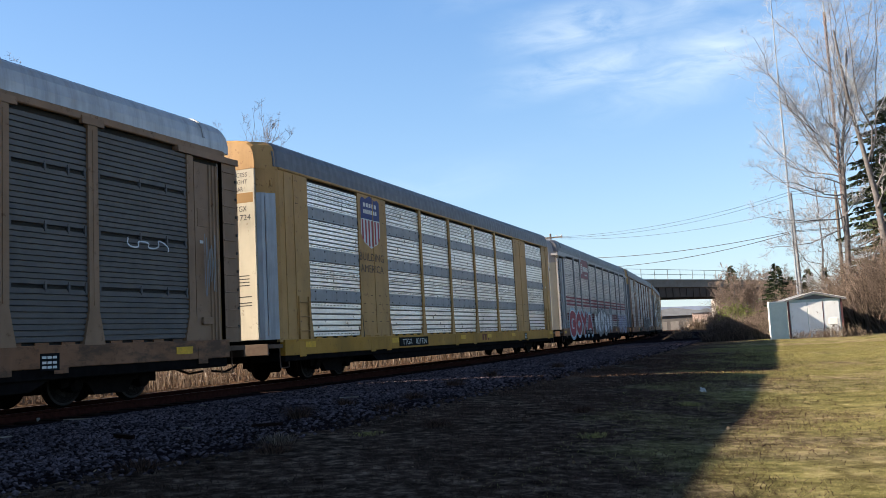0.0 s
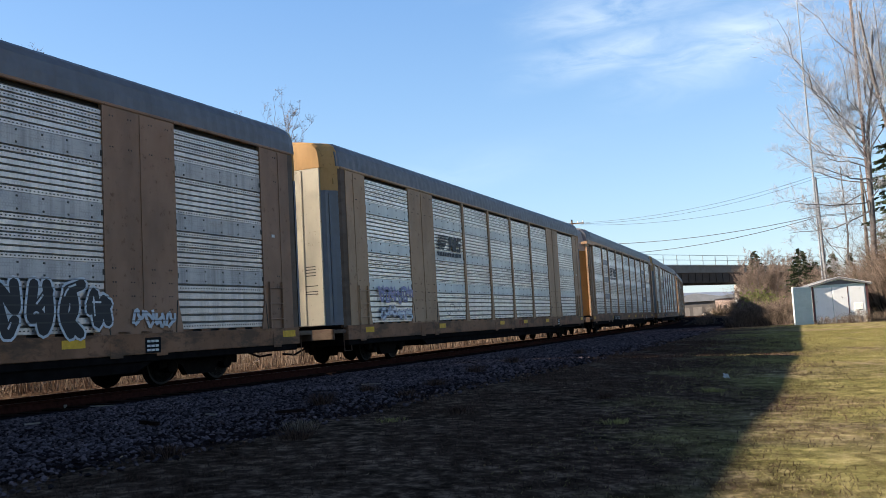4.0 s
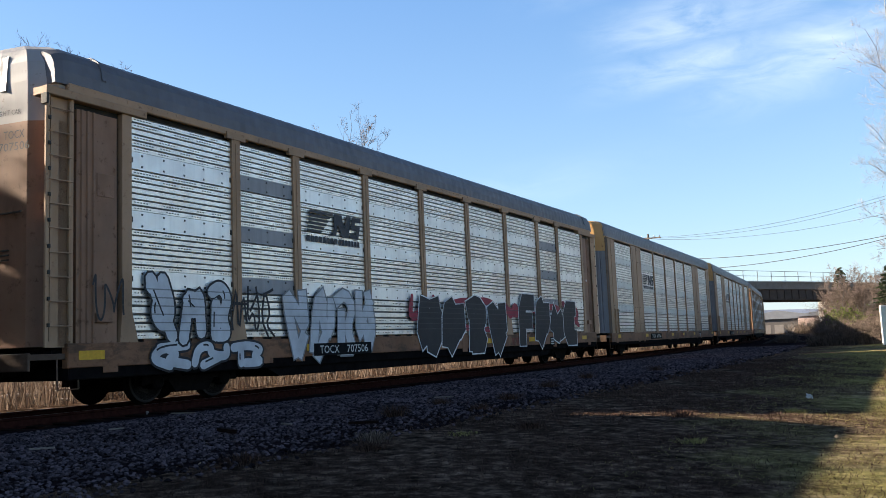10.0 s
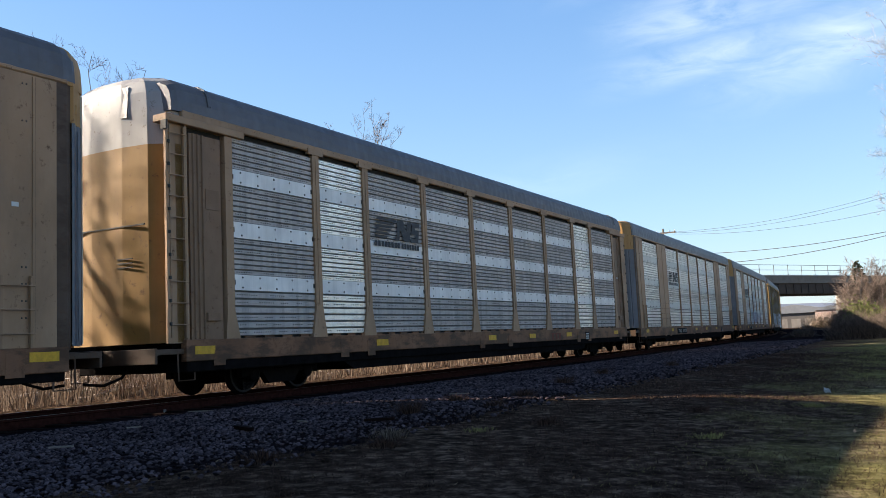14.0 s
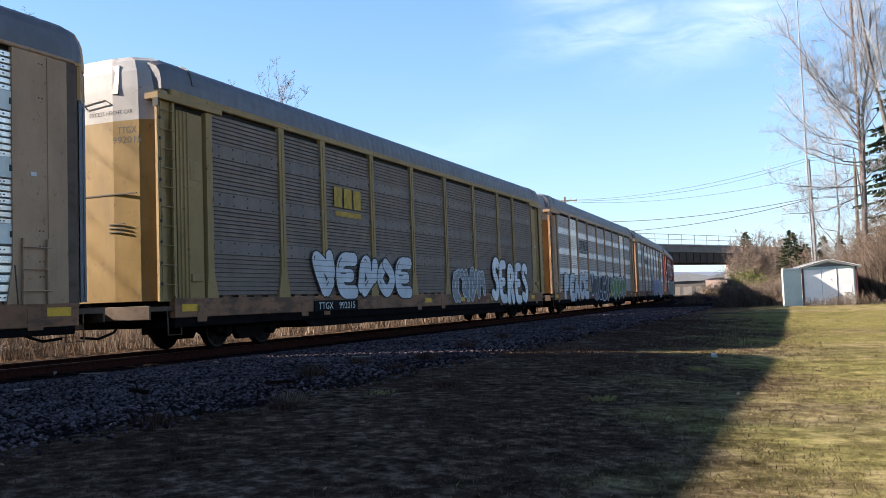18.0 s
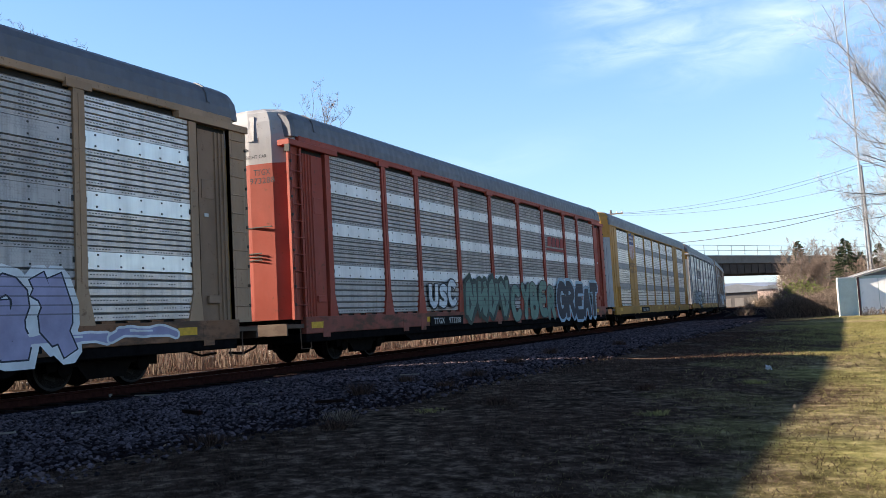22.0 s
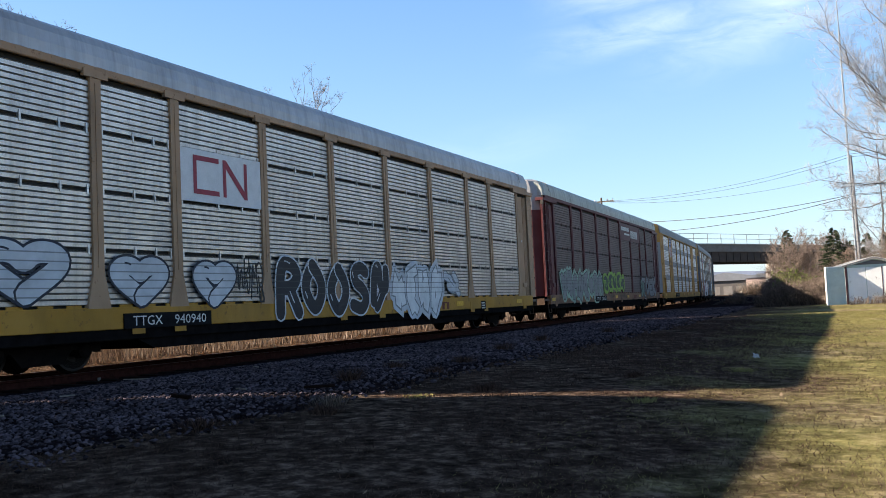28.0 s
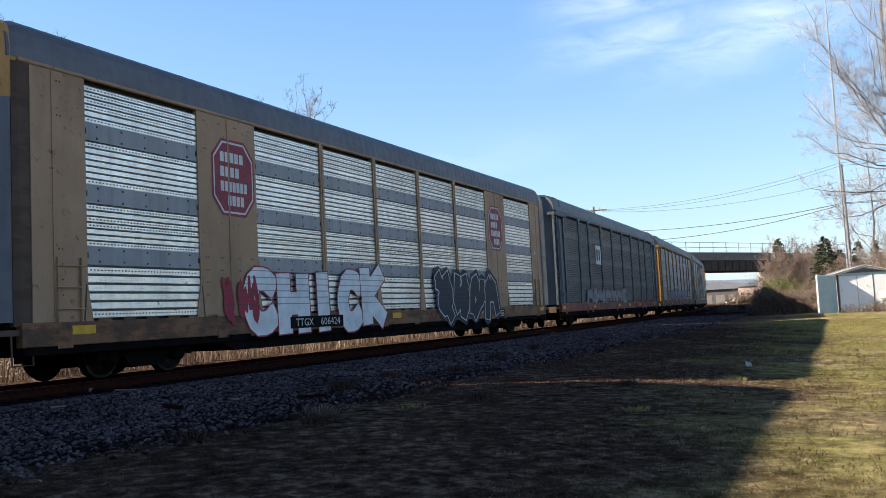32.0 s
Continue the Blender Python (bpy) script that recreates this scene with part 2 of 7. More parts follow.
    bump_of(t, b, noise_of(t, w, 12.0, 6, 0.75), 0.9, 0.05)
    return m


M_GROUND = ground_material()
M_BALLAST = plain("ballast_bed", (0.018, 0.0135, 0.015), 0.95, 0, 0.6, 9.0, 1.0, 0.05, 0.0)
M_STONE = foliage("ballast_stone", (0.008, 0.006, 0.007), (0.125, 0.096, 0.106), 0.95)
M_TIE = plain("creosote_timber", (0.014, 0.008, 0.007), 0.95, 0, 0.4, 6.0, 0.6, 0.01, 0.02)
M_RAIL = plain("rusty_rail", (0.034, 0.012, 0.009), 0.9, 0.0, 0.4, 12.0, 0.4, 0.003, 0.02)
M_RAILTOP = plain("worn_railhead", (0.045, 0.030, 0.026), 0.6, 0.3, 0.15, 20, 0.1, 0.001)
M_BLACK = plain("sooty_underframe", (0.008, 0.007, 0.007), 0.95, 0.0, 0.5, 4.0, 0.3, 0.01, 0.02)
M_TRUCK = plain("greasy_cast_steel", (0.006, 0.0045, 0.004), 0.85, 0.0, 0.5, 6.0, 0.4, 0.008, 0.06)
M_TREAD = plain("worn_wheel_tread", (0.030, 0.026, 0.024), 0.6, 0.0, 0.2, 20, 0.0, 0.005, 0.05)
# Near-black colour stands in for the shade inside the cars and slots.
M_INSIDE = plain("unlit_interior_shade", (0.020, 0.019, 0.018), 0.9, 0, 0.3, 3, 0)
M_BOARD = plain("black_number_board", (0.009, 0.009, 0.010), 0.7, 0, 0.3, 6, 0, 0.005, 0.05)
M_WHITE = plain("white_stencil", (0.58, 0.58, 0.56), 0.7, 0, 0.12, 9, 0)
M_LOGO = plain("black_emblem", (0.035, 0.036, 0.042), 0.6, 0, 0.3, 7, 0)
M_SLOGAN = plain("faded_brown_stencil", (0.085, 0.055, 0.035), 0.7, 0, 0.3, 6, 0)
M_REFLECT = plain("yellow_reflector", (0.62, 0.34, 0.014), 0.5, 0, 0.25, 8, 0)
# Darker than the sheets: shade of rib slots and vent holes as colour.
M_SLOT = plain("slot_and_hole_shade", (0.10, 0.095, 0.09), 0.7, 0.1, 0.3, 4, 0)
M_HOLE = plain("dark_rivet_and_recess", (0.05, 0.045, 0.04), 0.7, 0.2, 0.3, 8, 0)
M_GALV = sheet_metal("galvanised_corner", (0.40, 0.42, 0.46), 0.5, 0.4, 0.4)
M_BARK = plain("grey_bark", (0.20, 0.17, 0.145), 0.9, 0, 0.35, 5, 0.6, 0.02, 0.1)
M_TWIG = foliage("bare_twigs", (0.085, 0.070, 0.064), (0.20, 0.172, 0.158), 0.9)
M_TWIG_PALE = foliage("pale_bare_twigs", (0.17, 0.17, 0.18), (0.42, 0.42, 0.44), 0.9)
M_PALEBARK = plain("pale_grey_bark", (0.135, 0.122, 0.12), 0.9, 0, 0.35, 4, 0.6, 0.02, 0.1)
M_TWIG_GREY = foliage("grey_brown_twigs", (0.085, 0.063, 0.052), (0.27, 0.205, 0.17), 0.9)
M_BRUSH = foliage("russet_brush_twigs", (0.046, 0.034, 0.027), (0.25, 0.19, 0.155), 0.9)
M_WEED = foliage("dry_straw_weeds", (0.050, 0.034, 0.025), (0.29, 0.225, 0.175), 0.9, 0.25)
M_DEADWOOD = foliage("bleached_dead_wood", (0.22, 0.19, 0.17), (0.55, 0.50, 0.46), 0.9)
M_LEAF = foliage("dead_leaf", (0.14, 0.085, 0.05), (0.36, 0.26, 0.17), 0.8)
M_GRASS = foliage("lawn_blades", (0.16, 0.15, 0.045), (0.42, 0.36, 0.15), 0.8, 0.5)
# Dry blades matched to the soil that is darkened for the train's shadow.
M_DRYGRASS = foliage("dry_shade_darkened_blades", (0.022, 0.012, 0.009), (0.125, 0.076, 0.056), 0.85, 0.2)
M_NEEDLE = foliage("dark_conifer_needles", (0.026, 0.036, 0.019), (0.075, 0.092, 0.046), 0.8)
M_GREENBUSH = foliage("olive_bush_leaves", (0.09, 0.115, 0.03), (0.22, 0.25, 0.075), 0.8)
M_CONC = plain("bridge_concrete", (0.20, 0.18, 0.165), 0.9, 0, 0.2, 0.6, 0.2, 0.02, 0.2)
# Paler than the bridge concrete: the sun on the pier as colour.
M_PIER = plain("sunlit_concrete", (0.55, 0.53, 0.50), 0.9, 0, 0.15, 0.6, 0.2, 0.02, 0.2)
M_GIRDER = plain("brown_steel_girder", (0.060, 0.042, 0.036), 0.7, 0.2, 0.25, 0.5, 0.1, 0.01, 0.3)
M_PALERAIL = plain("pale_steel_railing", (0.62, 0.63, 0.64), 0.6, 0.0, 0.1, 3, 0)
M_FENCE = plain("grey_green_fence_steel", (0.13, 0.165, 0.18), 0.6, 0.0, 0.1, 3, 0)
M_SHED = plain("pale_turquoise_siding", (0.42, 0.51, 0.49), 0.6, 0, 0.10, 2.5, 0.1, 0.01)
M_SHEDTRIM = plain("dark_red_trim_board", (0.11, 0.045, 0.045), 0.7, 0, 0.2, 4, 0.1)
M_SHINGLE = plain("grey_asphalt_shingle", (0.20, 0.20, 0.21), 0.9, 0, 0.25, 4, 0.5, 0.02, 0.2)
M_GREYPOLE = plain("pale_weathered_pole", (0.20, 0.20, 0.21), 0.9, 0, 0.25, 5, 0.4, 0.01, 0.1)
M_POLE = plain("weathered_pole_timber", (0.17, 0.14, 0.115), 0.9, 0, 0.3, 5, 0.5, 0.01, 0.1)
M_MAST = plain("galvanised_mast", (0.25, 0.275, 0.31), 0.6, 0.0, 0.12, 3, 0)
M_REDMAST = plain("rust_brown_mast", (0.12, 0.078, 0.068), 0.6, 0.2, 0.2, 3, 0)
M_WIRE = plain("black_cable", (0.03, 0.03, 0.032), 0.6, 0, 0.1, 3, 0)
M_HILL = plain("hazy_wooded_hill", (0.16, 0.19, 0.26), 1.0, 0, 0.15, 0.01, 0, 0.1, 0.0)
M_WAREWALL = plain("warehouse_wall", (0.10, 0.09, 0.085), 0.8, 0, 0.15, 0.4, 0)
M_WAREROOF = plain("warehouse_roof", (0.17, 0.18, 0.20), 0.6, 0, 0.15, 0.4, 0)
M_RENDER = plain("pale_pink_render", (0.50, 0.37, 0.32), 0.9, 0, 0.2, 0.8, 0.2, 0.02, 0.2)
M_RUBBLE = foliage("pale_rubble", (0.30, 0.22, 0.17), (0.70, 0.62, 0.55), 0.9)
# Earth colour lowered to near-black for the train's shadow on the heaps.
M_MOUND = plain("shade_dark_earth", (0.024, 0.017, 0.013), 0.95, 0, 0.4, 1.5, 0.8, 0.08, 0.1)

# ---------------------------------------------------------------- the line of the track
TRACK_X, BEND_Y, RADIUS = -13.757, 14.6, 793.0
RAIL_Z = -0.09                                 # top of the rails


def track(s):
    """Centre of the track and its turn to the left, s metres along it."""
    if s <= BEND_Y:
        return TRACK_X, s, 0.0
    a = (s - BEND_Y) / RADIUS
    return TRACK_X - RADIUS * (1 - math.cos(a)), BEND_Y + RADIUS * math.sin(a), a


def track_x(y):
    y = np.asarray(y, float)
    u = np.clip(y - BEND_Y, 0, RADIUS * 0.9)
    return TRACK_X - (RADIUS - np.sqrt(RADIUS**2 - u**2))


def ground_z(x, y):
    """Height of the ground: lawn, ballast apron and track bed."""
    x, y = np.asarray(x, float), np.asarray(y, float)
    lawn = np.interp(y, [-20, 0, 26, 50, 70], [-0.52, -0.47, -0.36, -0.09, -0.03])
    r = np.abs(x - track_x(y))
    bed = np.interp(r, [4.6, 6.0, 7.2, 8.5, 9.8, 11.2, 12.6], [1.0, 0.95, 0.84, 0.68, 0.50, 0.26, 0.0]) * np.clip((260 - np.abs(y)) / 60, 0, 1)
    swell = 0.03 * np.sin(x * 0.9 + 1.3 * np.sin(y * 0.31)) * np.sin(y * 0.53 + 0.4) * np.clip((r - 7) / 3, 0, 1) * np.clip((60 - np.abs(y)) / 30, 0, 1)
    dip = 0.10 * np.interp(r, [1.6, 3.2], [1.0, 0.0])  # the ballast sinks towards the sleepers
    return lawn * (1 - bed) - 0.20 * bed + swell - dip


def spread(lo, hi, near, step, grow):
    """Grid lines that are close together over near and widen outwards."""
    out, p, d = list(np.arange(near[0], near[1] + 1e-6, step)), near[0], step
    while p > lo:
        d *= grow
        p = max(lo, p - d)
        out.insert(0, p)
    p, d = near[1], step
    while p < hi:
        d *= grow
        p = min(hi, p + d)
        out.append(p)
    return np.array(out)


def sheet(name, xs, ys, zf, mat, lift=0.0):
    X, Y = np.meshgrid(xs, ys)
    Z = zf(X, Y) + lift
    v = np.stack([X, Y, Z], -1).reshape(-1, 3)
    w = len(xs)
    f = [(j * w + i, j * w + i + 1, (j + 1) * w + i + 1, (j + 1) * w + i) for j in range(len(ys) - 1) for i in range(w - 1)]
    return mesh_of(name, v.tolist(), f, [mat], smooth=True)


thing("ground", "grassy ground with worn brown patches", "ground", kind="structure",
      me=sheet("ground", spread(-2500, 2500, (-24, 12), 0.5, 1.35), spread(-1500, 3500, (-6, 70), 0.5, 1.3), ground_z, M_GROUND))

# ballast apron: a strip along the track, a little above the ground
bv, bf = [], []
BAL_R = (-3.2, -1.6, -1.3, 0.0, 1.3, 1.7, 2.6, 3.6, 4.6, 5.6, 6.6, 7.4, 8.1)
bys = spread(-260, 420, (-10, 90), 0.5, 1.2)
for y in bys:
    cx = float(track_x(y))
    for k, r in enumerate(BAL_R):
        wob = 0.45 * math.sin(y * 0.7 + 1.1 * math.sin(y * 0.23)) + 0.3 * noise.noise((y * 0.8, 3.1, 0)) if k == len(BAL_R) - 1 else 0
        x = cx + r + wob
        edge = -0.03 if k in (0, len(BAL_R) - 1) else 0.03 + 0.03 * noise.noise((x * 1.3, y * 1.3, 0.5))
        bv.append((x, y, float(ground_z(x, y)) + edge))
nb = len(BAL_R)
bf = [(j * nb + k, j * nb + k + 1, (j + 1) * nb + k + 1, (j + 1) * nb + k) for j in range(len(bys) - 1) for k in range(nb - 1)]
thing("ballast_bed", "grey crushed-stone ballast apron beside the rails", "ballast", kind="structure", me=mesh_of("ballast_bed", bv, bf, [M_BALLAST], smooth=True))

# ---------------------------------------------------------------- rails and sleepers
track_ob = thing("railway_track", "single railway track with rusty rails on dark timber sleepers", "railway track", kind="structure")
RAIL = [(-0.075, -0.18), (0.075, -0.18), (0.075, -0.165), (0.015, -0.145), (0.012, -0.05), (0.037, -0.035), (0.037, -0.006), (0.03, 0.0), (-0.03, 0.0), (-0.037, -0.006), (-0.037, -0.035), (-0.012, -0.05), (-0.015, -0.145), (-0.075, -0.165)]
for side in (-0.755, 0.755):
    rv, rf, ri = [], [], []
    stations = list(np.arange(-260, -10, 20)) + list(np.arange(-10, 90, 4)) + list(np.arange(90, 330, 12))
    for s in stations:
        cx, cy, a = track(float(s))
        for p, q in RAIL:
            rv.append((cx + (side + p) * math.cos(a), cy + (side + p) * math.sin(a), q + RAIL_Z))
    k = len(RAIL)
    for j in range(len(stations) - 1):
        for i in range(k):
            rf.append((j * k + i, j * k + (i + 1) % k, (j + 1) * k + (i + 1) % k, (j + 1) * k + i))
            ri.append(1 if i == 7 else 0)
    part("rail", mesh_of("rail", rv, rf, [M_RAIL, M_RAILTOP], ri), track_ob, "rusty rail with polished head")

# ---------------------------------------------------------------- ballast stones, grass, weeds (nobody could count them)
rng = np.random.default_rng(7)


def scatter_mesh(name, base_v, base_f, pos, size, mat, flat=0.7, tilt=True):
    n, k = len(pos), len(base_v)
    bvx = np.array(base_v, float)
    ang = rng.uniform(0, 2 * np.pi, n)
    c, s = np.cos(ang)[:, None], np.sin(ang)[:, None]
    sx, sy, sz = (rng.uniform(0.7, 1.3, (n, 1)) for _ in range(3))
    X, Y, Z = bvx[:, 0] * sx, bvx[:, 1] * sy, bvx[:, 2] * sz * flat
    if tilt:
        tl = rng.uniform(-0.7, 0.7, (n, 1))
        X, Z = X * np.cos(tl) - Z * np.sin(tl), X * np.sin(tl) + Z * np.cos(tl)
    V = np.stack([X * c - Y * s, X * s + Y * c, Z], -1) * size[:, None, None] + pos[:, None, :]
    F = (np.array(base_f)[None] + (np.arange(n) * k)[:, None, None]).reshape(-1, len(base_f[0]))
    return mesh_of(name, V.reshape(-1, 3).tolist(), F.tolist(), [mat])


OCT_V = [(1, 0, 0), (0.35, 0.9, 0.1), (-0.8, 0.5, -0.1), (-0.7, -0.6, 0.15), (0.3, -0.95, 0), (0.15, 0.1, 0.9), (-0.1, -0.1, -0.9)]
OCT_F = [(0, 1, 5), (1, 2, 5), (2, 3, 5), (3, 4, 5), (4, 0, 5), (1, 0, 6), (2, 1, 6), (3, 2, 6), (4, 3, 6), (0, 4, 6)]


def strip_points(n, r0, r1, y0, y1, bias=2.0):
    y = y0 + (y1 - y0) * rng.uniform(0, 1, n) ** bias
    r = rng.uniform(r0, r1, n)
    x = track_x(y) + r
    return x, y


x, y = strip_points(70000, 2.15, 8.2, 3, 60, 1.7)
keep = rng.uniform(0, 1, len(x)) < np.clip((8.2 - (x - track_x(y))) / 1.6, 0.15, 1)
x, y = x[keep], y[keep]
pos = np.stack([x, y, ground_z(x, y) + 0.036], -1)
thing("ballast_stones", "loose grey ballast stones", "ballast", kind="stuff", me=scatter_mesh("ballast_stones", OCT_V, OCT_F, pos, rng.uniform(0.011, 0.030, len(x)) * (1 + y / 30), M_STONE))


def blades(name, x, y, h, width, mat, lean=0.5, base=None):
    n = len(x)
    z = (ground_z(x, y) if base is None else base) - 0.01
    a = rng.uniform(0, 2 * np.pi, n)
    dx, dy = np.cos(a) * width, np.sin(a) * width
    lx, ly = rng.normal(0, lean, n) * h, rng.normal(0, lean, n) * h
    V = np.empty((n, 3, 3))
    V[:, 0] = np.stack([x - dx, y - dy, z], -1)
    V[:, 1] = np.stack([x + dx, y + dy, z], -1)
    V[:, 2] = np.stack([x + lx, y + ly, z + h], -1)
    return mesh_of(name, V.reshape(-1, 3).tolist(), np.arange(3 * n).reshape(-1, 3).tolist(), [mat])


def clumped(n, x0, x1, y0, y1, bias, seed, lim=-0.1):
    y = y0 + (y1 - y0) * rng.uniform(0, 1, n) ** bias
    x = rng.uniform(x0, x1, n)
    v = np.sin(x * 1.7 + seed) * np.sin(y * 1.1 + 2 * np.sin(x * 0.6 + seed)) + np.sin(x * 4.1 + y * 3.3 + seed) * 0.5 + rng.normal(0, 0.35, n)
    k = v > lim
    return x[k], y[k]


x, y = clumped(400000, -5.0, 8, 2.6, 40, 1.9, 1.0, -0.7)
k = rng.uniform(0, 1, len(x)) < np.clip((x + 0.075 * y + 2.4) / 4.0, 0.0, 1)
x, y = x[k], y[k]
thing("lawn_grass", "short green grass of the lawn", "grass", kind="stuff", me=blades("lawn_grass", x, y, rng.uniform(0.010, 0.030, len(x)) * (1 + y / 40), 0.0018 * (1 + y / 7), M_GRASS, 1.1))
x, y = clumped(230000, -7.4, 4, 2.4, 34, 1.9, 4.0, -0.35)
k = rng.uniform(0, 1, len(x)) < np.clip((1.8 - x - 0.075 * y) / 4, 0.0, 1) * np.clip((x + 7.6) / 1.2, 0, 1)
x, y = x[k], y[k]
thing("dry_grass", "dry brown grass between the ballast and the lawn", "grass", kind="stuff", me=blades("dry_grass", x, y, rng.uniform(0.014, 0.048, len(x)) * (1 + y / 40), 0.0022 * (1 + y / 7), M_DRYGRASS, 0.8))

# ---------------------------------------------------------------- the train: closed car carriers, 28.6 m from coupler to coupler
PITCH = 28.6
HALF = PITCH / 2
SIDE, Z_SILL, Z_LOW, Z_TOP, Z_EAVE = 1.5, 0.66, 1.06, 5.16, 5.36
CACHE = {}


def kept(key, make):
    if key not in CACHE:
        CACHE[key] = make()
    return CACHE[key]


def Y(u):
    return u - HALF


def panel_mesh(width, style):
    """A ribbed side sheet. style: band (flat bands between ribbed fields), slot (four ribbed fields with slots coloured
    dark as shade), fine (close ribs).
    """
    def make():
        z, top = Z_LOW + 0.05, Z_TOP - 0.05
        if style == "slot":
            flat = [(2.05, 2.11), (3.11, 3.17), (4.19, 4.25)]
        else:
            flat = [(2.01, 2.33), (3.06, 3.39), (4.14, 4.46)]
        pitch = {"fine": 0.095, "slot": 0.105}.get(style, 0.102)
        prof, ribs = [(z, 0.0, 0)], []
        for lo, hi in flat + [(top, top)]:
            n = max(1, round((lo - z) / (pitch * (1.4 if z < 1.5 and style in ("band", "dash") else 1.0))))
            p = (lo - z) / n
            for j in range(n):
                a = z + j * p
                # the recessed faces between ribs get the dark slot colour as their shade
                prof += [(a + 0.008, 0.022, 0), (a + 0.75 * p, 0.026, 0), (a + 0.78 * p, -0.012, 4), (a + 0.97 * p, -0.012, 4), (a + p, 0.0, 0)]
                if style in ("band", "dash"):
                    ribs.append((a + 0.42 * p, p, j == 0 or j == n - 1))
            if hi > lo:
                out = 0.030 if style != "slot" else -0.03
                k = 2 if style == "slot" else 1
                prof += [(lo + 0.004, out, k), (hi - 0.004, out, k), (hi, 0.0, 0)]
            z = hi
        b = Build()
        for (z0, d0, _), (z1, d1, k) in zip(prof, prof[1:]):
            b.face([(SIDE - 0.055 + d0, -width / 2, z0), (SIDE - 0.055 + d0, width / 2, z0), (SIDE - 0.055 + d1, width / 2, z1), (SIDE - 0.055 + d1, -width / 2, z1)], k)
        # punched rows of vent holes along the ribs
        rh = random.Random(4)
        for zc, p, edge in ribs:
            if not edge and rh.random() < (0.78 if style == "band" else 0.55):
                continue
            hw, hh, tone = (0.018, 0.011, 3) if style == "band" else (0.020, 0.009, 4)
            y = -width / 2 + 0.10
            while y < width / 2 - 0.10:
                run = rh.randint(3, 9) if style == "dash" else 60
                for _ in range(run):
                    if y > width / 2 - 0.10:
                        break
                    b.face([(SIDE - 0.0265, y - hw, zc - hh), (SIDE - 0.0265, y + hw, zc - hh), (SIDE - 0.0265, y + hw, zc + hh), (SIDE - 0.0265, y - hw, zc + hh)], tone)
                    y += 0.082 if style == "band" else 0.070
                y += rh.uniform(0.1, 0.42) if style == "dash" else 0.1
        # closed back and ends
        x0 = SIDE - 0.10
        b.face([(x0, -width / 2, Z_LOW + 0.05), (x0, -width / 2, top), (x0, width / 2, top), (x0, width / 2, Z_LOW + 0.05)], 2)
        for s in (-1, 1):
            b.face([(x0, s * width / 2, Z_LOW + 0.05), (x0, s * width / 2, top), (SIDE - 0.045, s * width / 2, top), (SIDE - 0.045, s * width / 2, Z_LOW + 0.05)], 0)
        # bolts on the bands
        if style != "slot":
            nb = max(2, round(width / 0.55))
            for lo, hi in flat:
                for j in range(nb):
                    y = (j + 0.5) / nb * width - width / 2
                    for zz in (lo + 0.06, hi - 0.06):
                        b.box(SIDE - 0.028, SIDE - 0.014, y - 0.016, y + 0.016, zz - 0.016, zz + 0.016, 3)
                for s in (-1, 1):
                    b.box(SIDE - 0.04, SIDE - 0.012, s * (width / 2 - 0.02) - 0.02, s * (width / 2 - 0.02) + 0.02, (lo + hi) / 2 - 0.05, (lo + hi) / 2 + 0.05, 3)
        else:
            for lo, hi in flat:
                for s in (-0.95, -0.1, 0.5, 0.95):
                    b.box(SIDE - 0.07, SIDE - 0.015, s * width / 2 - 0.02, s * width / 2 + 0.02, lo - 0.06, hi + 0.06, 0)
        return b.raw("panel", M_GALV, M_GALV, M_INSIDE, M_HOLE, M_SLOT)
    return kept(("panel", round(width, 3), style), make)


def post_mesh(w, foot, cap, proud=0.02):
    def make():
        b = Build()
        o = [(-foot / 2, Z_LOW - 0.02), (foot / 2, Z_LOW - 0.02), (w / 2, Z_LOW + 0.62), (w / 2, Z_TOP + 0.06), (-w / 2, Z_TOP + 0.06), (-w / 2, Z_LOW + 0.62)]
        b.prism(o, "x", SIDE - 0.09, SIDE + proud)
        if cap:
            b.prism([(-cap / 2, Z_TOP - 0.01), (cap / 2, Z_TOP - 0.01), (cap / 2, Z_TOP + 0.13), (-cap / 2, Z_TOP + 0.13)], "x", SIDE - 0.05, SIDE + proud + 0.02)
        b.box(SIDE + proud, SIDE + proud + 0.012, -0.02, 0.02, Z_LOW + 0.7, Z_TOP - 0.1)
        return b.mesh("post", M_GALV)
    return kept(("post", w, foot, cap), make)


def plate_mesh(w, seams, feet=(0.2, 0.2)):
    """A wide plain side plate with welded seams, bolts and gussets at its foot."""
    def make():
        b = Build()
        a, c = feet
        o = [(-w / 2 - a, Z_LOW - 0.02), (w / 2 + c, Z_LOW - 0.02), (w / 2, Z_LOW + 0.62), (w / 2, Z_TOP + 0.02), (-w / 2, Z_TOP + 0.02), (-w / 2, Z_LOW + 0.62)]
        b.prism(o, "x", SIDE - 0.09, SIDE)
        for s in seams:
            b.box(SIDE - 0.01, SIDE + 0.016, s - 0.022, s + 0.022, Z_LOW + 0.1, Z_TOP)
            b.box(SIDE - 0.01, SIDE + 0.003, s + 0.022, s + 0.034, Z_LOW + 0.1, Z_TOP, 1)
        for y in ((-w / 2 + 0.22, -0.28, 0.28, w / 2 - 0.22) if w > 1.7 else (0.0,)):
            for z in (5.02, 4.45, 2.25, 2.0, 1.75, 1.5):
                b.box(SIDE, SIDE + 0.008, y - 0.045, y - 0.025, z - 0.012, z + 0.012, 1)
                b.box(SIDE, SIDE + 0.008, y + 0.025, y + 0.045, z - 0.012, z + 0.012, 1)
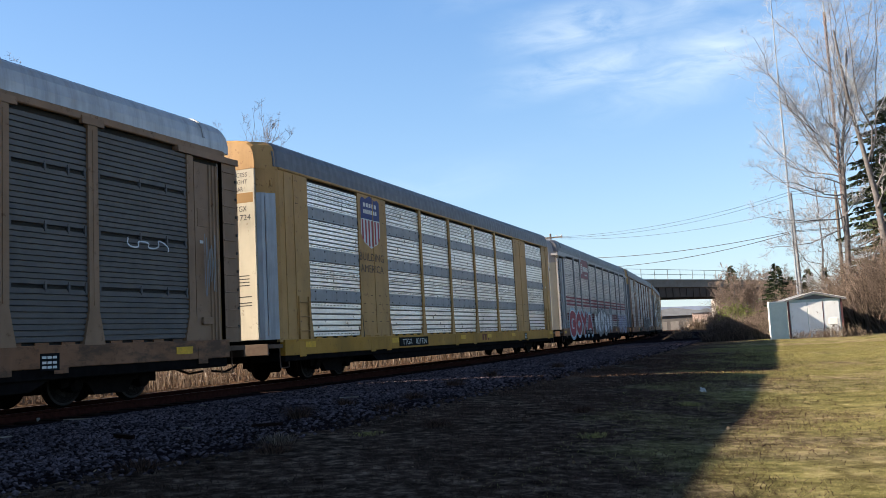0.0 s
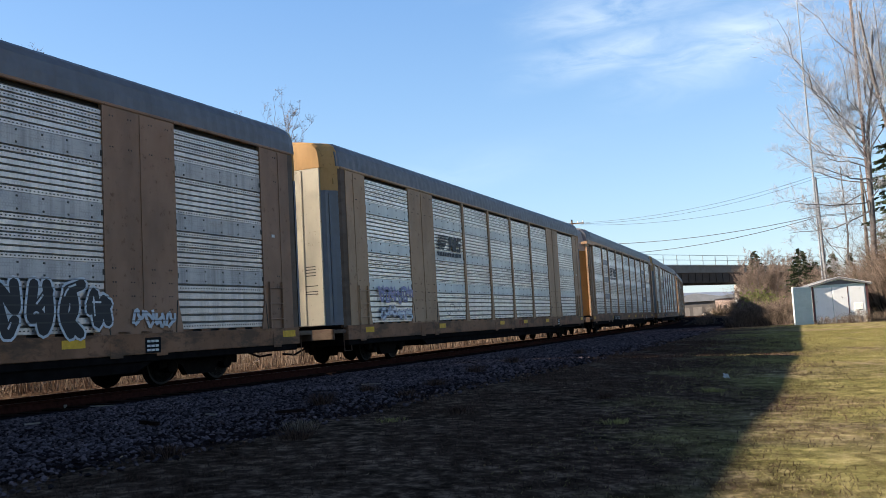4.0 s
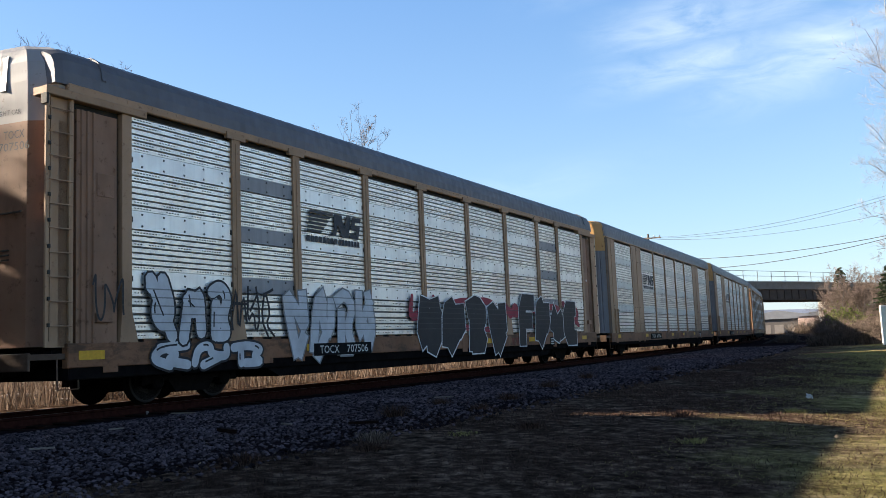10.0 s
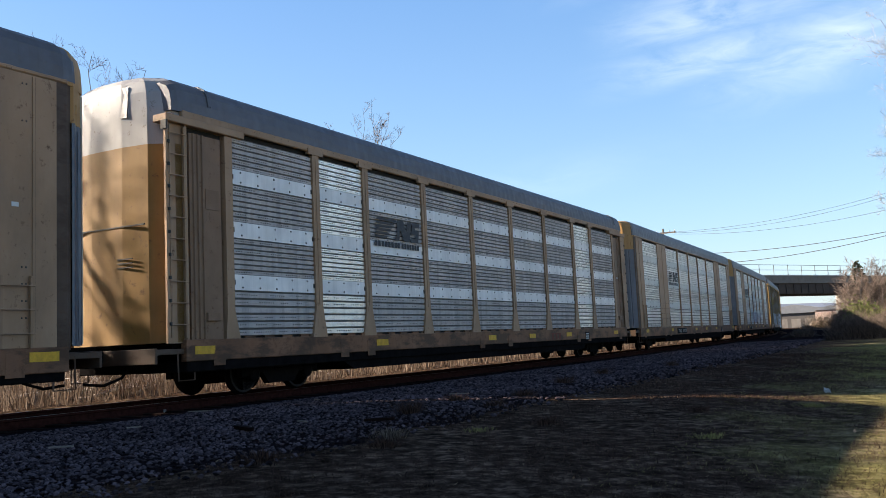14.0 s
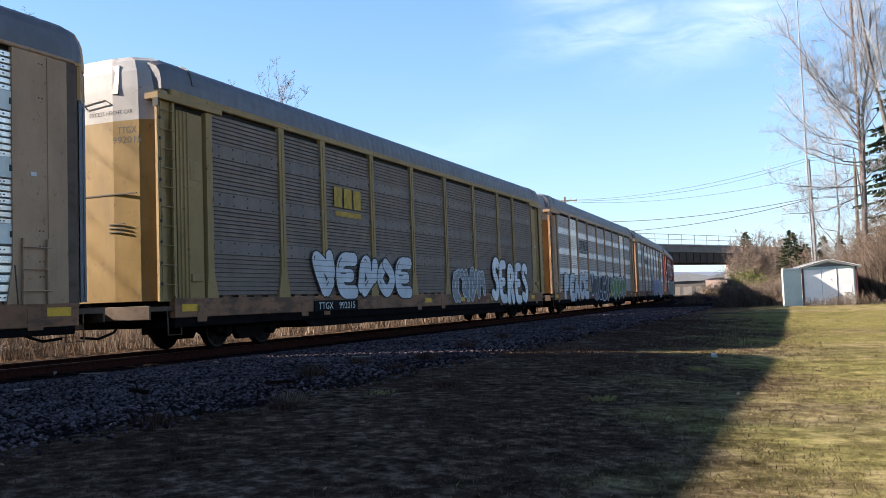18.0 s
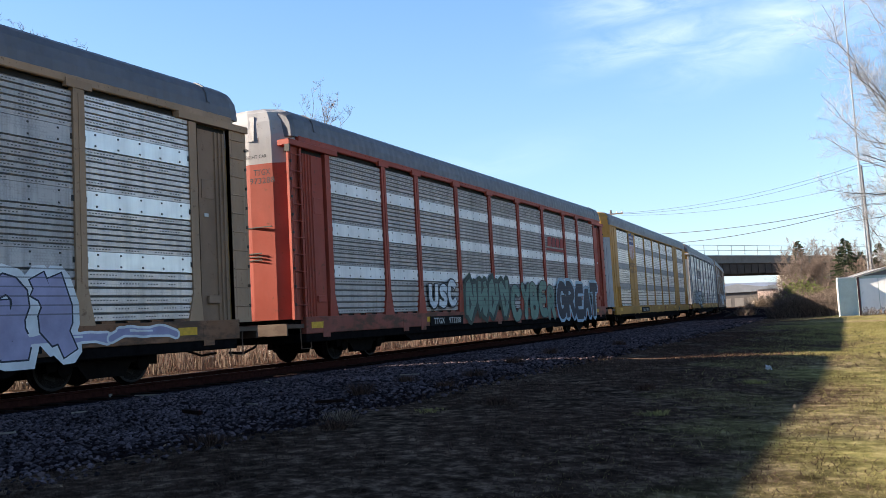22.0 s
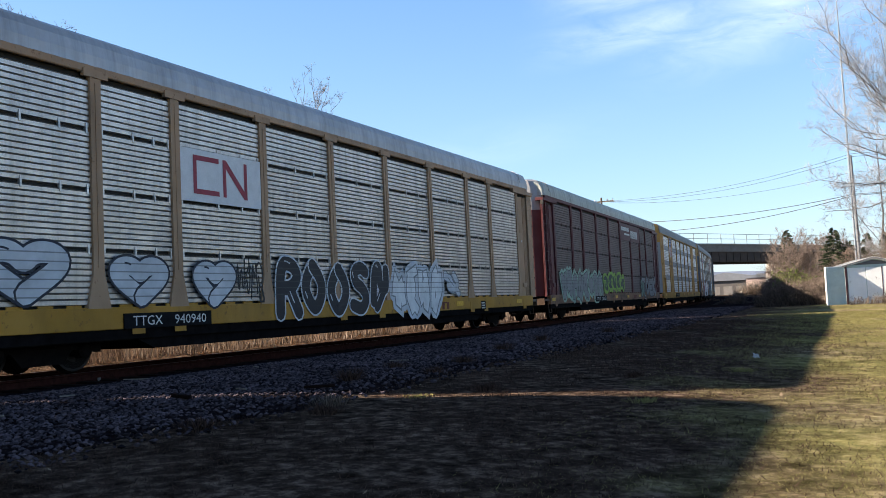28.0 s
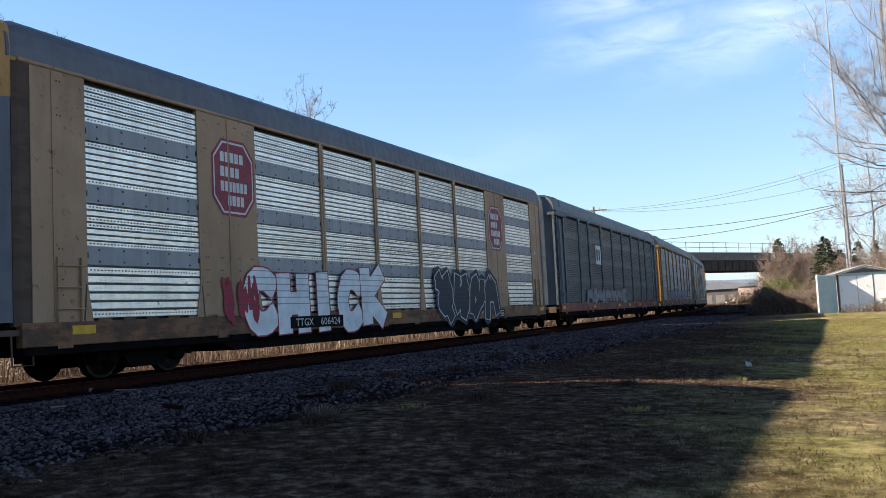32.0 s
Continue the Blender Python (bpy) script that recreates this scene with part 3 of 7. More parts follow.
        for s, f in ((-1, a), (1, c)):
            if f > 0.05:
                b.prism([(s * (w / 2 - 0.10), Z_LOW), (s * (w / 2 - 0.08), Z_LOW), (s * (w / 2 - 0.02), Z_LOW + 0.62), (s * (w / 2 - 0.04), Z_LOW + 0.62)], "x", SIDE, SIDE + 0.01, 1)
        return b.mesh("plate", M_GALV, M_HOLE)
    return kept(("plate", w, tuple(seams), feet), make)


ROOF_B = [(1.50, 5.36), (1.49, 5.58), (1.455, 5.80), (1.38, 5.94), (1.22, 6.04), (0.80, 6.11), (0.40, 6.15), (0.0, 6.16)]
ROOF_A = [(1.50, 5.34), (1.49, 5.56), (1.45, 5.77), (1.37, 5.91), (1.20, 6.01), (0.80, 6.08), (0.40, 6.12), (0.0, 6.13)]


def roof_mesh(kind):
    def make():
        prof = ROOF_A if kind == "A" else ROOF_B
        half = prof + [(-x, z) for x, z in prof[-2::-1]]
        u0, u1 = (0.92, PITCH - 0.92) if kind == "A" else (0.98, PITCH - 0.98)
        us = [u0, u0 + 0.06, u0 + 0.14, u0 + 0.26, u0 + 0.5]
        us += list(np.linspace(u0 + 0.7, u1 - 0.7, 150)) + [u1 - 0.5, u1 - 0.26, u1 - 0.14, u1 - 0.06, u1]
        v, f = [], []
        for j, u in enumerate(us):
            edge = min(u - u0, u1 - u)
            sq = 1 - 0.03 * max(0, 1 - edge / 0.3) ** 2
            drop = 0.13 * max(0, 1 - edge / 0.3) ** 2
            rib = 0.006 if j % 2 else 0.0
            for x, z in half:
                k = max(0, (z - 5.36) / 0.8)
                v.append((x * sq * (1 - 0.006 * (rib > 0)), Y(u), z - drop * k + rib * (k > 0.15)))
        m = len(half)
        for j in range(len(us) - 1):
            for i in range(m - 1):
                f.append((j * m + i, j * m + i + 1, (j + 1) * m + i + 1, (j + 1) * m + i))
        f += [tuple(range(m)), tuple(len(v) - m + i for i in range(m))[::-1], (0, len(v) - m, len(v) - 1, m - 1)]
        if kind == "A":                        # raised flange where the end cap meets the roof
            for u in (u0 + 0.95, u1 - 0.95):
                at, ring = len(v), [(x * 1.012, z + 0.022) for x, z in half[1:-1]]
                for e in (-0.035, 0.035):
                    v += [(x, Y(u + e), z) for x, z in ring]
                    v += [(x * 0.97, Y(u + e), z - 0.06) for x, z in ring]
                q = len(ring)
                for i in range(q - 1):
                    f += [(at + i, at + i + 1, at + 2 * q + i + 1, at + 2 * q + i), (at + i, at + i + 1, at + q + i + 1, at + q + i), (at + 2 * q + i, at + 2 * q + i + 1, at + 3 * q + i + 1, at + 3 * q + i)]
        me = mesh_of("roof", v, f, [M_GALV])
        bm = bmesh.new()
        bm.from_mesh(me)
        bmesh.ops.recalc_face_normals(bm, faces=bm.faces)
        bm.to_mesh(me)
        bm.free()
        return me
    return kept(("roof", kind), make)


def body_mesh(kind):
    """Inner walls and floor behind the side sheets, coloured dark for the unlit inside, the eave rail above them."""
    def make():
        b = Build()
        a, c = (1.3, PITCH - 1.3)
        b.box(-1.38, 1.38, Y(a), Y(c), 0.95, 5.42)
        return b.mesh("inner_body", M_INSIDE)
    return kept(("body", kind), make)


def eave_mesh(kind):
    def make():
        b = Build()
        a, c = (1.15, PITCH - 1.15)
        for s in (1, -1):
            b.box(s * 1.40, s * 1.505, Y(a), Y(c), Z_TOP + (0.06 if kind == "A" else 0.14), Z_EAVE + 0.02, cut=0.02)
        n = 110
        for j in range(n):
            y = Y(a + 0.3 + (c - a - 0.6) * j / (n - 1))
            b.box(1.505, 1.512, y - 0.012, y + 0.012, Z_EAVE - 0.05, Z_EAVE - 0.026)
        return b.mesh("eave_rail", M_GALV)
    return kept(("eave", kind), make)


def sill_mesh(kind):
    def make():
        b = Build()
        drop = 0.055 if kind == "B" else 0.0
        a, c = (1.15, PITCH - 1.15)
        for s in (1, -1):
            b.box(s * 1.36, s * 1.515, Y(a), Y(c), Z_SILL - drop, Z_LOW - drop, cut=0.012)
            b.box(s * 1.36, s * 1.520, Y(a), Y(c), Z_LOW - 0.05 - drop, Z_LOW - 0.02 - drop)
        for u in (2.0, 6.1, 7.2, 13.2, 15.2, 21.4, 22.6, 26.5):
            b.box(1.515, 1.521, Y(u - 0.16), Y(u + 0.16), Z_SILL - 0.10, Z_LOW - 0.14, cut=0.01)
        for j in range(40):
            u = 2.9 + j * 0.585
            b.box(1.47, 1.50, Y(u - 0.15), Y(u + 0.15), Z_LOW - 0.005 - drop, Z_LOW + 0.045 - drop)
        return b.mesh("side_sill", M_GALV)
    return kept(("sill", kind), make)


def under_mesh():
    def make():
        b = Build()
        b.box(-1.30, 1.30, Y(1.0), Y(PITCH - 1.0), 0.82, 0.97)
        b.box(-0.35, 0.35, Y(0.7), Y(PITCH - 0.7), 0.55, 0.85)
        b.box(-1.48, 1.48, Y(1.2), Y(PITCH - 1.2), 0.46, 0.68, cut=0.02)
        b.prism([(Y(5.9), 0.58), (Y(6.6), 0.27), (Y(PITCH - 6.6), 0.27), (Y(PITCH - 5.9), 0.58)], "x", -1.42, 1.42)
        for u in (9.0, 12.4, 17.1, 19.5):
            b.box(0.6, 1.25, Y(u), Y(u + 1.0), 0.42, 0.70, cut=0.03)
        b.tube([(1.30, Y(1.5), 0.52), (1.32, Y(8.0), 0.50), (1.32, Y(20.0), 0.50), (1.30, Y(27.0), 0.52)], 0.025, 5)
        for u in (4.35, PITCH - 4.35):
            b.box(-1.2, 1.2, Y(u - 0.35), Y(u + 0.35), 0.70, 0.90)
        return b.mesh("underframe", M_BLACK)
    return kept("under", make)


def wheelset_mesh():
    def make():
        b = Build()
        b.lathe([(-0.95, 0.075), (0.95, 0.075)], sides=10)
        for s in (-1, 1):
            rings = [(0.66, 0.16), (0.66, 0.40), (0.672, 0.455), (0.70, 0.455), (0.715, 0.425), (0.80, 0.417)]
            b.lathe([(s * d, r) for d, r in rings], sides=26)
            b.lathe([(s * 0.80, 0.417), (s * 0.806, 0.405), (s * 0.806, 0.372), (s * 0.775, 0.360)], sides=26, k=1)
            b.lathe([(s * 0.776, 0.362), (s * 0.765, 0.16), (s * 0.86, 0.14), (s * 0.95, 0.10)], sides=20)
        return b.mesh("wheelset", M_TRUCK, M_TREAD)
    return kept("wheelset", make)


def truck_frame_mesh():
    def make():
        b = Build()
        for s in (-1, 1):
            o = [(-1.25, 0.36), (-1.25, 0.56), (-0.75, 0.64), (-0.4, 0.80), (0.4, 0.80), (0.75, 0.64), (1.25, 0.56), (1.25, 0.36), (1.0, 0.40), (0.62, 0.44), (0.42, 0.20), (-0.42, 0.20), (-0.62, 0.44), (-1.0, 0.40)]
            b.prism(o, "x", s * 0.93, s * 1.08)
            for y in (-0.89, 0.89):
                b.lathe([(s * 0.92, 0.15), (s * 1.10, 0.15), (s * 1.13, 0.10)], centre=(0, y, 0.417), sides=12)
            for y in (-0.22, 0.0, 0.22):
                b.lathe([(0.26, 0.075), (0.52, 0.075)], axis="z", centre=(s * 1.0, y, 0), sides=8)
        b.box(-1.1, 1.1, -0.28, 0.28, 0.46, 0.74, cut=0.04)
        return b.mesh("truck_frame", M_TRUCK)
    return kept("truckframe", make)


def coupler_mesh():
    def make():
        b = Build()
        b.box(-0.10, 0.10, 0.12, 0.95, 0.70, 0.92, cut=0.02)
        b.prism([(-0.22, -0.02), (0.10, -0.06), (0.22, 0.05), (0.20, 0.22), (-0.20, 0.22)], "z", 0.62, 1.0)
        b.tube([(0.42, 0.9, 0.72), (0.42, 0.62, 0.42), (0.34, 0.28, 0.30), (0.16, -0.02, 0.34)], 0.028, 6)
        b.tube([(1.2, 0.95, 0.82), (1.2, 0.70, 0.72), (0.35, 0.60, 0.70)], 0.018, 5)
        return b.mesh("coupler", M_TRUCK)
    return kept("coupler", make)



def ladder_mesh(z0, z1, w=0.42, n=8):
    def make():
        b = Build()
        for s in (-1, 1):
            b.box(0, 0.05, s * w / 2 - 0.018, s * w / 2 + 0.018, z0, z1)
        for j in range(n):
            z = z0 + (j + 0.6) * (z1 - z0) / n
            b.tube([(0.055, -w / 2 - 0.05, z), (0.055, w / 2 + 0.05, z)], 0.014, 5)
        return b.mesh("ladder", M_GALV)
    return kept(("ladder", z0, z1, w, n), make)



def end_meshes(kind):
    """Meshes of one car end, built at the front; turned about for the rear."""
    def make():
        out = {}
        if kind == "B":
            b = Build()
            for s in (-1, 1):
                b.prism([(s * 1.34, Y(1.06)), (s * 1.43, Y(1.06)), (s * 1.47, Y(1.16)), (s * 1.485, Y(1.38)), (s * 1.34, Y(1.38))], "z", 0.95, 5.32)
                out["corner_column" if s > 0 else "corner_column_far"] = b.mesh("corner_column", M_GALV)
                b = Build()
            full = [(1.50, 5.30)] + ROOF_B + [(-x, z) for x, z in ROOF_B[-2::-1]] + [(-1.50, 5.30)]
            at, m = len(b.v), len(full)
            for u, g, low in ((0.60, 0.755, 0.10), (0.66, 0.79, 0.045), (1.03, 0.975, 0.02), (1.45, 0.97, 0.03)):
                b.v += [(x * g, Y(u), z - low * (z > 5.4)) for x, z in full]
            for j in range(3):
                for i in range(m):
                    b.f.append((at + j * m + i, at + j * m + (i + 1) % m, at + (j + 1) * m + (i + 1) % m, at + (j + 1) * m + i))
                    b.i.append(0)
            b.face(b.v[at:at + m]).face(b.v[at + 3 * m:at + 4 * m])
            for s in (-1, 1):
                b.prism([(s * 1.13, Y(0.64)), (s * 1.30, Y(0.82)), (s * 1.46, Y(1.02)), (s * 1.40, Y(1.10)), (s * 1.10, Y(0.74))], "z", 4.68, 5.31)
                b.box(s * 1.33, s * 1.40, Y(0.90), Y(0.99), 4.86, 5.02, cut=0.012)
            out["end_shoulder"] = b.mesh("end_shoulder", M_GALV)
            b = Build()
            b.box(-1.12, 1.12, Y(0.60), Y(0.72), 1.02, 5.30, cut=0.015)
            for x in (-1.1, -0.55, 0.0, 0.55, 1.1):
                b.box(x - 0.02, x + 0.02, Y(0.585), Y(0.60), 1.05, 5.28)
            for z in np.arange(1.3, 5.2, 0.36):
                b.box(1.09, 1.125, Y(0.588), Y(0.60), z - 0.012, z + 0.012, 1)
            for z, w in ((2.62, 0.3), (2.54, 0.3), (2.46, 0.3), (2.38, 0.3), (2.1, 0.4), (1.95, 0.4), (1.88, 0.4)):
                b.box(0.75 - w / 2, 0.75 + w / 2, Y(0.597), Y(0.60), z - 0.012, z + 0.012, 1)
            out["end_door"] = b.mesh("end_door", M_GALV, M_HOLE)
            for s, key in ((1, "corner_leaf"), (-1, "corner_leaf_far")):
                b = Build()
                b.prism([(s * 1.13, Y(0.64)), (s * 1.24, Y(0.70)), (s * 1.30, Y(0.80)), (s * 1.30, Y(0.84)), (s * 1.46, Y(1.00)), (s * 1.44, Y(1.04)), (s * 1.10, Y(0.72))], "z", 1.02, 4.68)
                b.prism([(s * 1.27, Y(0.77)), (s * 1.31, Y(0.77)), (s * 1.31, Y(0.82)), (s * 1.27, Y(0.82))], "z", 1.1, 4.6)
                out[key] = b.mesh("corner_leaf", M_GALV)
        else:
            b = Build()
            for lo, hi, key in ((1.02, 4.72, "end_door"), (4.72, 5.95, "end_hood")):
                b = Build()
                top = [(-1.43, 1.02), (-1.02, 0.74), (-0.42, 0.66), (0.42, 0.66), (1.02, 0.74), (1.43, 1.02)]
                outl = [(x, Y(y)) for x, y in top] + [(1.43, Y(1.18)), (1.30, Y(1.5)), (-1.30, Y(1.5)), (-1.43, Y(1.18))]
                if key == "end_door":
                    b.prism(outl, "z", lo, hi)
                else:
                    rings = [(4.72, 1.0), (5.40, 0.985), (5.74, 0.95), (5.97, 0.87), (6.07, 0.72), (6.10, 0.5)]
                    at, m = len(b.v), len(outl)
                    for z, g in rings:
                        b.v += [(x * g, y + 0.45 * (1 - g) * (y < Y(1.4)), z) for x, y in outl]
                    for j in range(len(rings) - 1):
                        for i in range(m):
                            b.f.append((at + j * m + i, at + j * m + (i + 1) % m, at + (j + 1) * m + (i + 1) % m, at + (j + 1) * m + i))
                            b.i.append(0)
                    b.face(b.v[at:at + m]).face(b.v[-2 * m:-m])
                    hi = 5.42
                if key == "end_door":
                    for z in (2.6, 2.52, 2.44):
                        b.box(0.3, 0.7, Y(0.64), Y(0.66), z - 0.012, z + 0.012, 1)
                    b.box(-0.9, 1.0, Y(0.645), Y(0.68), 3.20, 3.225, 1)
                else:
                    out["hood_slot"] = Build().prism([(Y(0.655), 5.28), (Y(0.76), 5.28), (Y(0.82), 5.88), (Y(0.705), 5.88)], "x", 0.40, 0.57).mesh("hood_slot", M_GALV)
                out[key] = b.mesh(key, M_GALV, M_HOLE)
            b = Build()
            b.box(1.455, SIDE, Y(0.73), Y(0.80), 1.0, 5.1, cut=0.006)
            b.box(1.39, SIDE - 0.07, Y(0.78), Y(1.22), 1.0, 5.1)
            b.box(1.36, SIDE + 0.0, Y(1.20), Y(1.26), 1.0, 5.1, cut=0.01)
            for z in np.arange(1.35, 5.0, 0.42):
                b.box(SIDE - 0.03, SIDE + 0.03, Y(0.76), Y(0.80), z - 0.03, z + 0.03, 1)
            out["corner_post_far"] = Build().box(-SIDE, -1.22, Y(0.73), Y(1.26), 1.0, 5.1).mesh("corner_post", M_GALV)
            out["corner_post"] = b.mesh("corner_post", M_GALV, M_HOLE)
            b = Build()
            # dark backing that puts the recess's shade into its colour
            out["pocket_back"] = Build().box(1.22, SIDE - 0.20, Y(1.24), Y(2.30), Z_LOW, 5.10).mesh("pocket_back", M_HOLE)
            o = [(SIDE - 0.05, Y(1.35))]
            for u in (1.42, 1.54, 1.66):       # folded ribs
                o += [(SIDE - 0.05, Y(u)), (SIDE - 0.02, Y(u + 0.015)), (SIDE - 0.02, Y(u + 0.045)), (SIDE - 0.05, Y(u + 0.06))]
            o += [(SIDE - 0.05, Y(2.19)), (1.28, Y(2.19)), (1.28, Y(1.35))]
            b.prism(o, "z", Z_LOW, 4.98)
            out["door_pocket"] = b.mesh("door_pocket", M_GALV)
            out["pocket_post"] = Build().prism([(Y(2.22), Z_LOW), (Y(2.62), Z_LOW), (Y(2.48), Z_LOW + 0.55), (Y(2.48), 5.08), (Y(2.27), 5.08), (Y(2.27), Z_LOW + 0.55)], "x", SIDE - 0.12, SIDE).mesh("pocket_post", M_GALV)
            out["cover_plate"] = Build().box(SIDE - 0.05, SIDE - 0.036, Y(1.76), Y(2.12), 3.55, 3.95, cut=0.005).mesh("cover_plate", M_GALV)
            out["latch"] = Build().box(SIDE - 0.05, SIDE + 0.02, Y(1.72), Y(2.05), 1.40, 1.56, cut=0.01).mesh("latch", M_GALV)
            b = Build()
            b.box(1.2, SIDE + 0.05, Y(0.70), Y(2.80), 5.09, 5.23, cut=0.012)
            b.box(1.42, SIDE + 0.055, Y(0.685), Y(0.73), 4.93, 5.10, 1)
            out["header_beam_far"] = Build().box(-SIDE - 0.05, -1.2, Y(0.70), Y(2.80), 5.09, 5.23).mesh("header_beam", M_GALV)
            out["header_beam"] = b.mesh("header_beam", M_GALV, M_HOLE)
        return out
    return kept(("end", kind), make)


def text_verts(s, size, offset=0.0, spacing=1.0):
    """Flat letters as points and faces, centred."""
    c = bpy.data.curves.new("letters", "FONT")
    c.body, c.size, c.offset, c.space_character = s, size, offset, spacing
    c.align_x, c.align_y, c.resolution_u = "CENTER", "CENTER", 2
    ob = bpy.data.objects.new("letters", c)
    me = bpy.data.meshes.new_from_object(ob)
    v = [tuple(q.co) for q in me.vertices]
    f = [tuple(p.vertices) for p in me.polygons]
    bpy.data.objects.remove(ob)
    bpy.data.curves.remove(c)
    bpy.data.meshes.remove(me)
    return v, f


def fit_letters(b, s, y0, y1, z0, z1, x, k=0, offset=0.0, turn=0.0):
    """Letters stretched into a field of the side."""
    v, f = text_verts(s, 1.0, offset)
    if not v:
        return b
    xs, ys = [p[0] for p in v], [p[1] for p in v]
    w, h, cx, cy = max(xs) - min(xs), max(ys) - min(ys), (max(xs) + min(xs)) / 2, (max(ys) + min(ys)) / 2
    n = len(b.v)
    ca, sa = math.cos(turn), math.sin(turn)
    for p in v:
        a, c = (p[0] - cx) / w * (y1 - y0), (p[1] - cy) / h * (z1 - z0)
        b.v.append((x, (y0 + y1) / 2 + a * ca - c * sa, (z0 + z1) / 2 + a * sa + c * ca))
    b.f += [tuple(n + i for i in q) for q in f]
    b.i += [k] * len(f)
    return b


def letter_parts(b, mat, parent, label=""):
    """Each joined-up piece of the lettering as a part of its own."""
    root = list(range(len(b.v)))

    def top(i):
        while root[i] != i:
            root[i] = root[root[i]]
            i = root[i]
        return i

    for q in b.f:
        for i in q[1:]:
            root[top(i)] = top(q[0])
    sets = {}
    for q in b.f:
        sets.setdefault(top(q[0]), []).append(q)
    for faces in sets.values():
        ids = sorted({i for q in faces for i in q})
        at = {i: k for k, i in enumerate(ids)}
        part("letter", mesh_of("letter", [b.v[i] for i in ids], [tuple(at[i] for i in q) for q in faces], [mat]), parent, label)


def bars(b, y0, y1, z0, z1, x, n, k=0, fill=0.72):
    """Plain bars that stand for lettering."""
    w = (y1 - y0) / n
    for j in range(n):
        b.face([(x, y0 + j * w, z0), (x, y0 + j * w + w * fill, z0), (x, y0 + j * w + w * fill, z1), (x, y0 + j * w, z1)], k)
    return b


def poly(b, pts, x, k=0):
    return b.face([(x, p, q) for p, q in pts], k)


def emblem(car, kind, u, z, size=1.0):
    """Road emblems as plain shapes in their colours; u, z: the emblem's middle."""
    y, b, x = Y(u), Build(), SIDE + 0.008
    mats = [M_LOGO]
    if kind == "stripes":                      # slanted stripes, a dark block, a line of bars below
        w, h = 1.98 * size, 0.53 * size
        for j in range(6):
            q = z + h / 2 - j * h / 6
            l = 0.47 - 0.034 * j
            left = y - w / 2
            poly(b, [(left - 0.008 * w, q - h / 8.5), (left + (l - 0.03) * w, q - h / 8.5), (left + l * w, q), (left, q)], x)
        poly(b, [(y - 0.02 * w, z + h / 2), (y + 0.14 * w, z + h / 2), (y + 0.24 * w, z - 0.1 * h), (y + 0.24 * w, z + h / 2), (y + 0.34 * w, z + h / 2), (y + 0.34 * w, z - h / 2), (y + 0.20 * w, z - h / 2), (y + 0.08 * w, z + 0.05 * h), (y + 0.08 * w, z - h / 2), (y - 0.04 * w, z - h / 2), (y + 0.02 * w, z - 0.2 * h)], x)
        poly(b, [(y + 0.37 * w, z + h / 2), (y + 0.56 * w, z + h / 2), (y + 0.56 * w, z + 0.28 * h), (y + 0.45 * w, z + 0.28 * h), (y + 0.45 * w, z + 0.12 * h), (y + 0.56 * w, z + 0.12 * h), (y + 0.56 * w, z - h / 2), (y + 0.37 * w, z - h / 2), (y + 0.37 * w, z - 0.28 * h), (y + 0.48 * w, z - 0.28 * h), (y + 0.48 * w, z - 0.1 * h), (y + 0.37 * w, z - 0.1 * h)], x)
        b.v = [(q, p + 0.22 * (e - z), e) for q, p, e in b.v]
        bars(b, y - 0.54 * w, y + 0.08 * w, z - h / 2 - 0.20 * size, z - h / 2 - 0.06 * size, x, 8, 0, 0.80)
        bars(b, y + 0.10 * w, y + 0.56 * w, z - h / 2 - 0.20 * size, z - h / 2 - 0.06 * size, x, 7, 0, 0.80)
    elif kind == "shield":                     # blue field over red and white stripes
        mats = [plain("shield_white", (0.62, 0.60, 0.58), 0.6, 0, 0.1, 6, 0), plain("shield_blue", (0.030, 0.045, 0.16), 0.6, 0, 0.2, 6, 0), plain("shield_red", (0.34, 0.045, 0.05), 0.6, 0, 0.2, 6, 0)]
        w, h = 0.80 * size, 1.95 * size
        top = [(y - w, z + 0.42 * h), (y - 0.8 * w, z + 0.47 * h), (y - 0.5 * w, z + 0.44 * h), (y, z + 0.52 * h), (y + 0.5 * w, z + 0.44 * h), (y + 0.8 * w, z + 0.47 * h), (y + w, z + 0.42 * h)]
        poly(b, [(y - w, z + 0.05 * h), (y - 1.02 * w, z - 0.25 * h), (y - 0.7 * w, z - 0.42 * h), (y, z - 0.52 * h), (y + 0.7 * w, z - 0.42 * h), (y + 1.02 * w, z - 0.25 * h), (y + w, z + 0.05 * h)], x)
        poly(b, top[:1] + [(y - w, z + 0.05 * h), (y + w, z + 0.05 * h)] + top[:0:-1], x + 0.002, 1)
        for j in range(6):
            a = y - 0.92 * w + j * 0.335 * w
            low = (-0.36, -0.43, -0.48, -0.48, -0.43, -0.36)[j]
            poly(b, [(a, z + low * h), (a + 0.16 * w, z + low * h), (a + 0.16 * w, z + 0.03 * h), (a, z + 0.03 * h)], x + 0.003, 2)
        for zz, n in ((0.33, 5), (0.20, 7)):
            bars(b, y - 0.72 * w, y + 0.76 * w, z + zz * h - 0.045 * h, z + zz * h + 0.035 * h, x + 0.004, n, 0)
    elif kind == "octagon":                    # red eight-sided plate with bars
        mats = [plain("plate_red", (0.26, 0.035, 0.05), 0.6, 0, 0.25, 5, 0), M_WHITE]
        w, h = 0.86 * size, 1.0 * size
        for k, (g, d) in enumerate(((1.0, 0.0), (0.93, 0.002), (0.88, 0.004))):
            o = [(-1, -0.55), (-0.55, -1), (0.55, -1), (1, -0.55), (1, 0.55), (0.55, 1), (-0.55, 1), (-1, 0.55)]
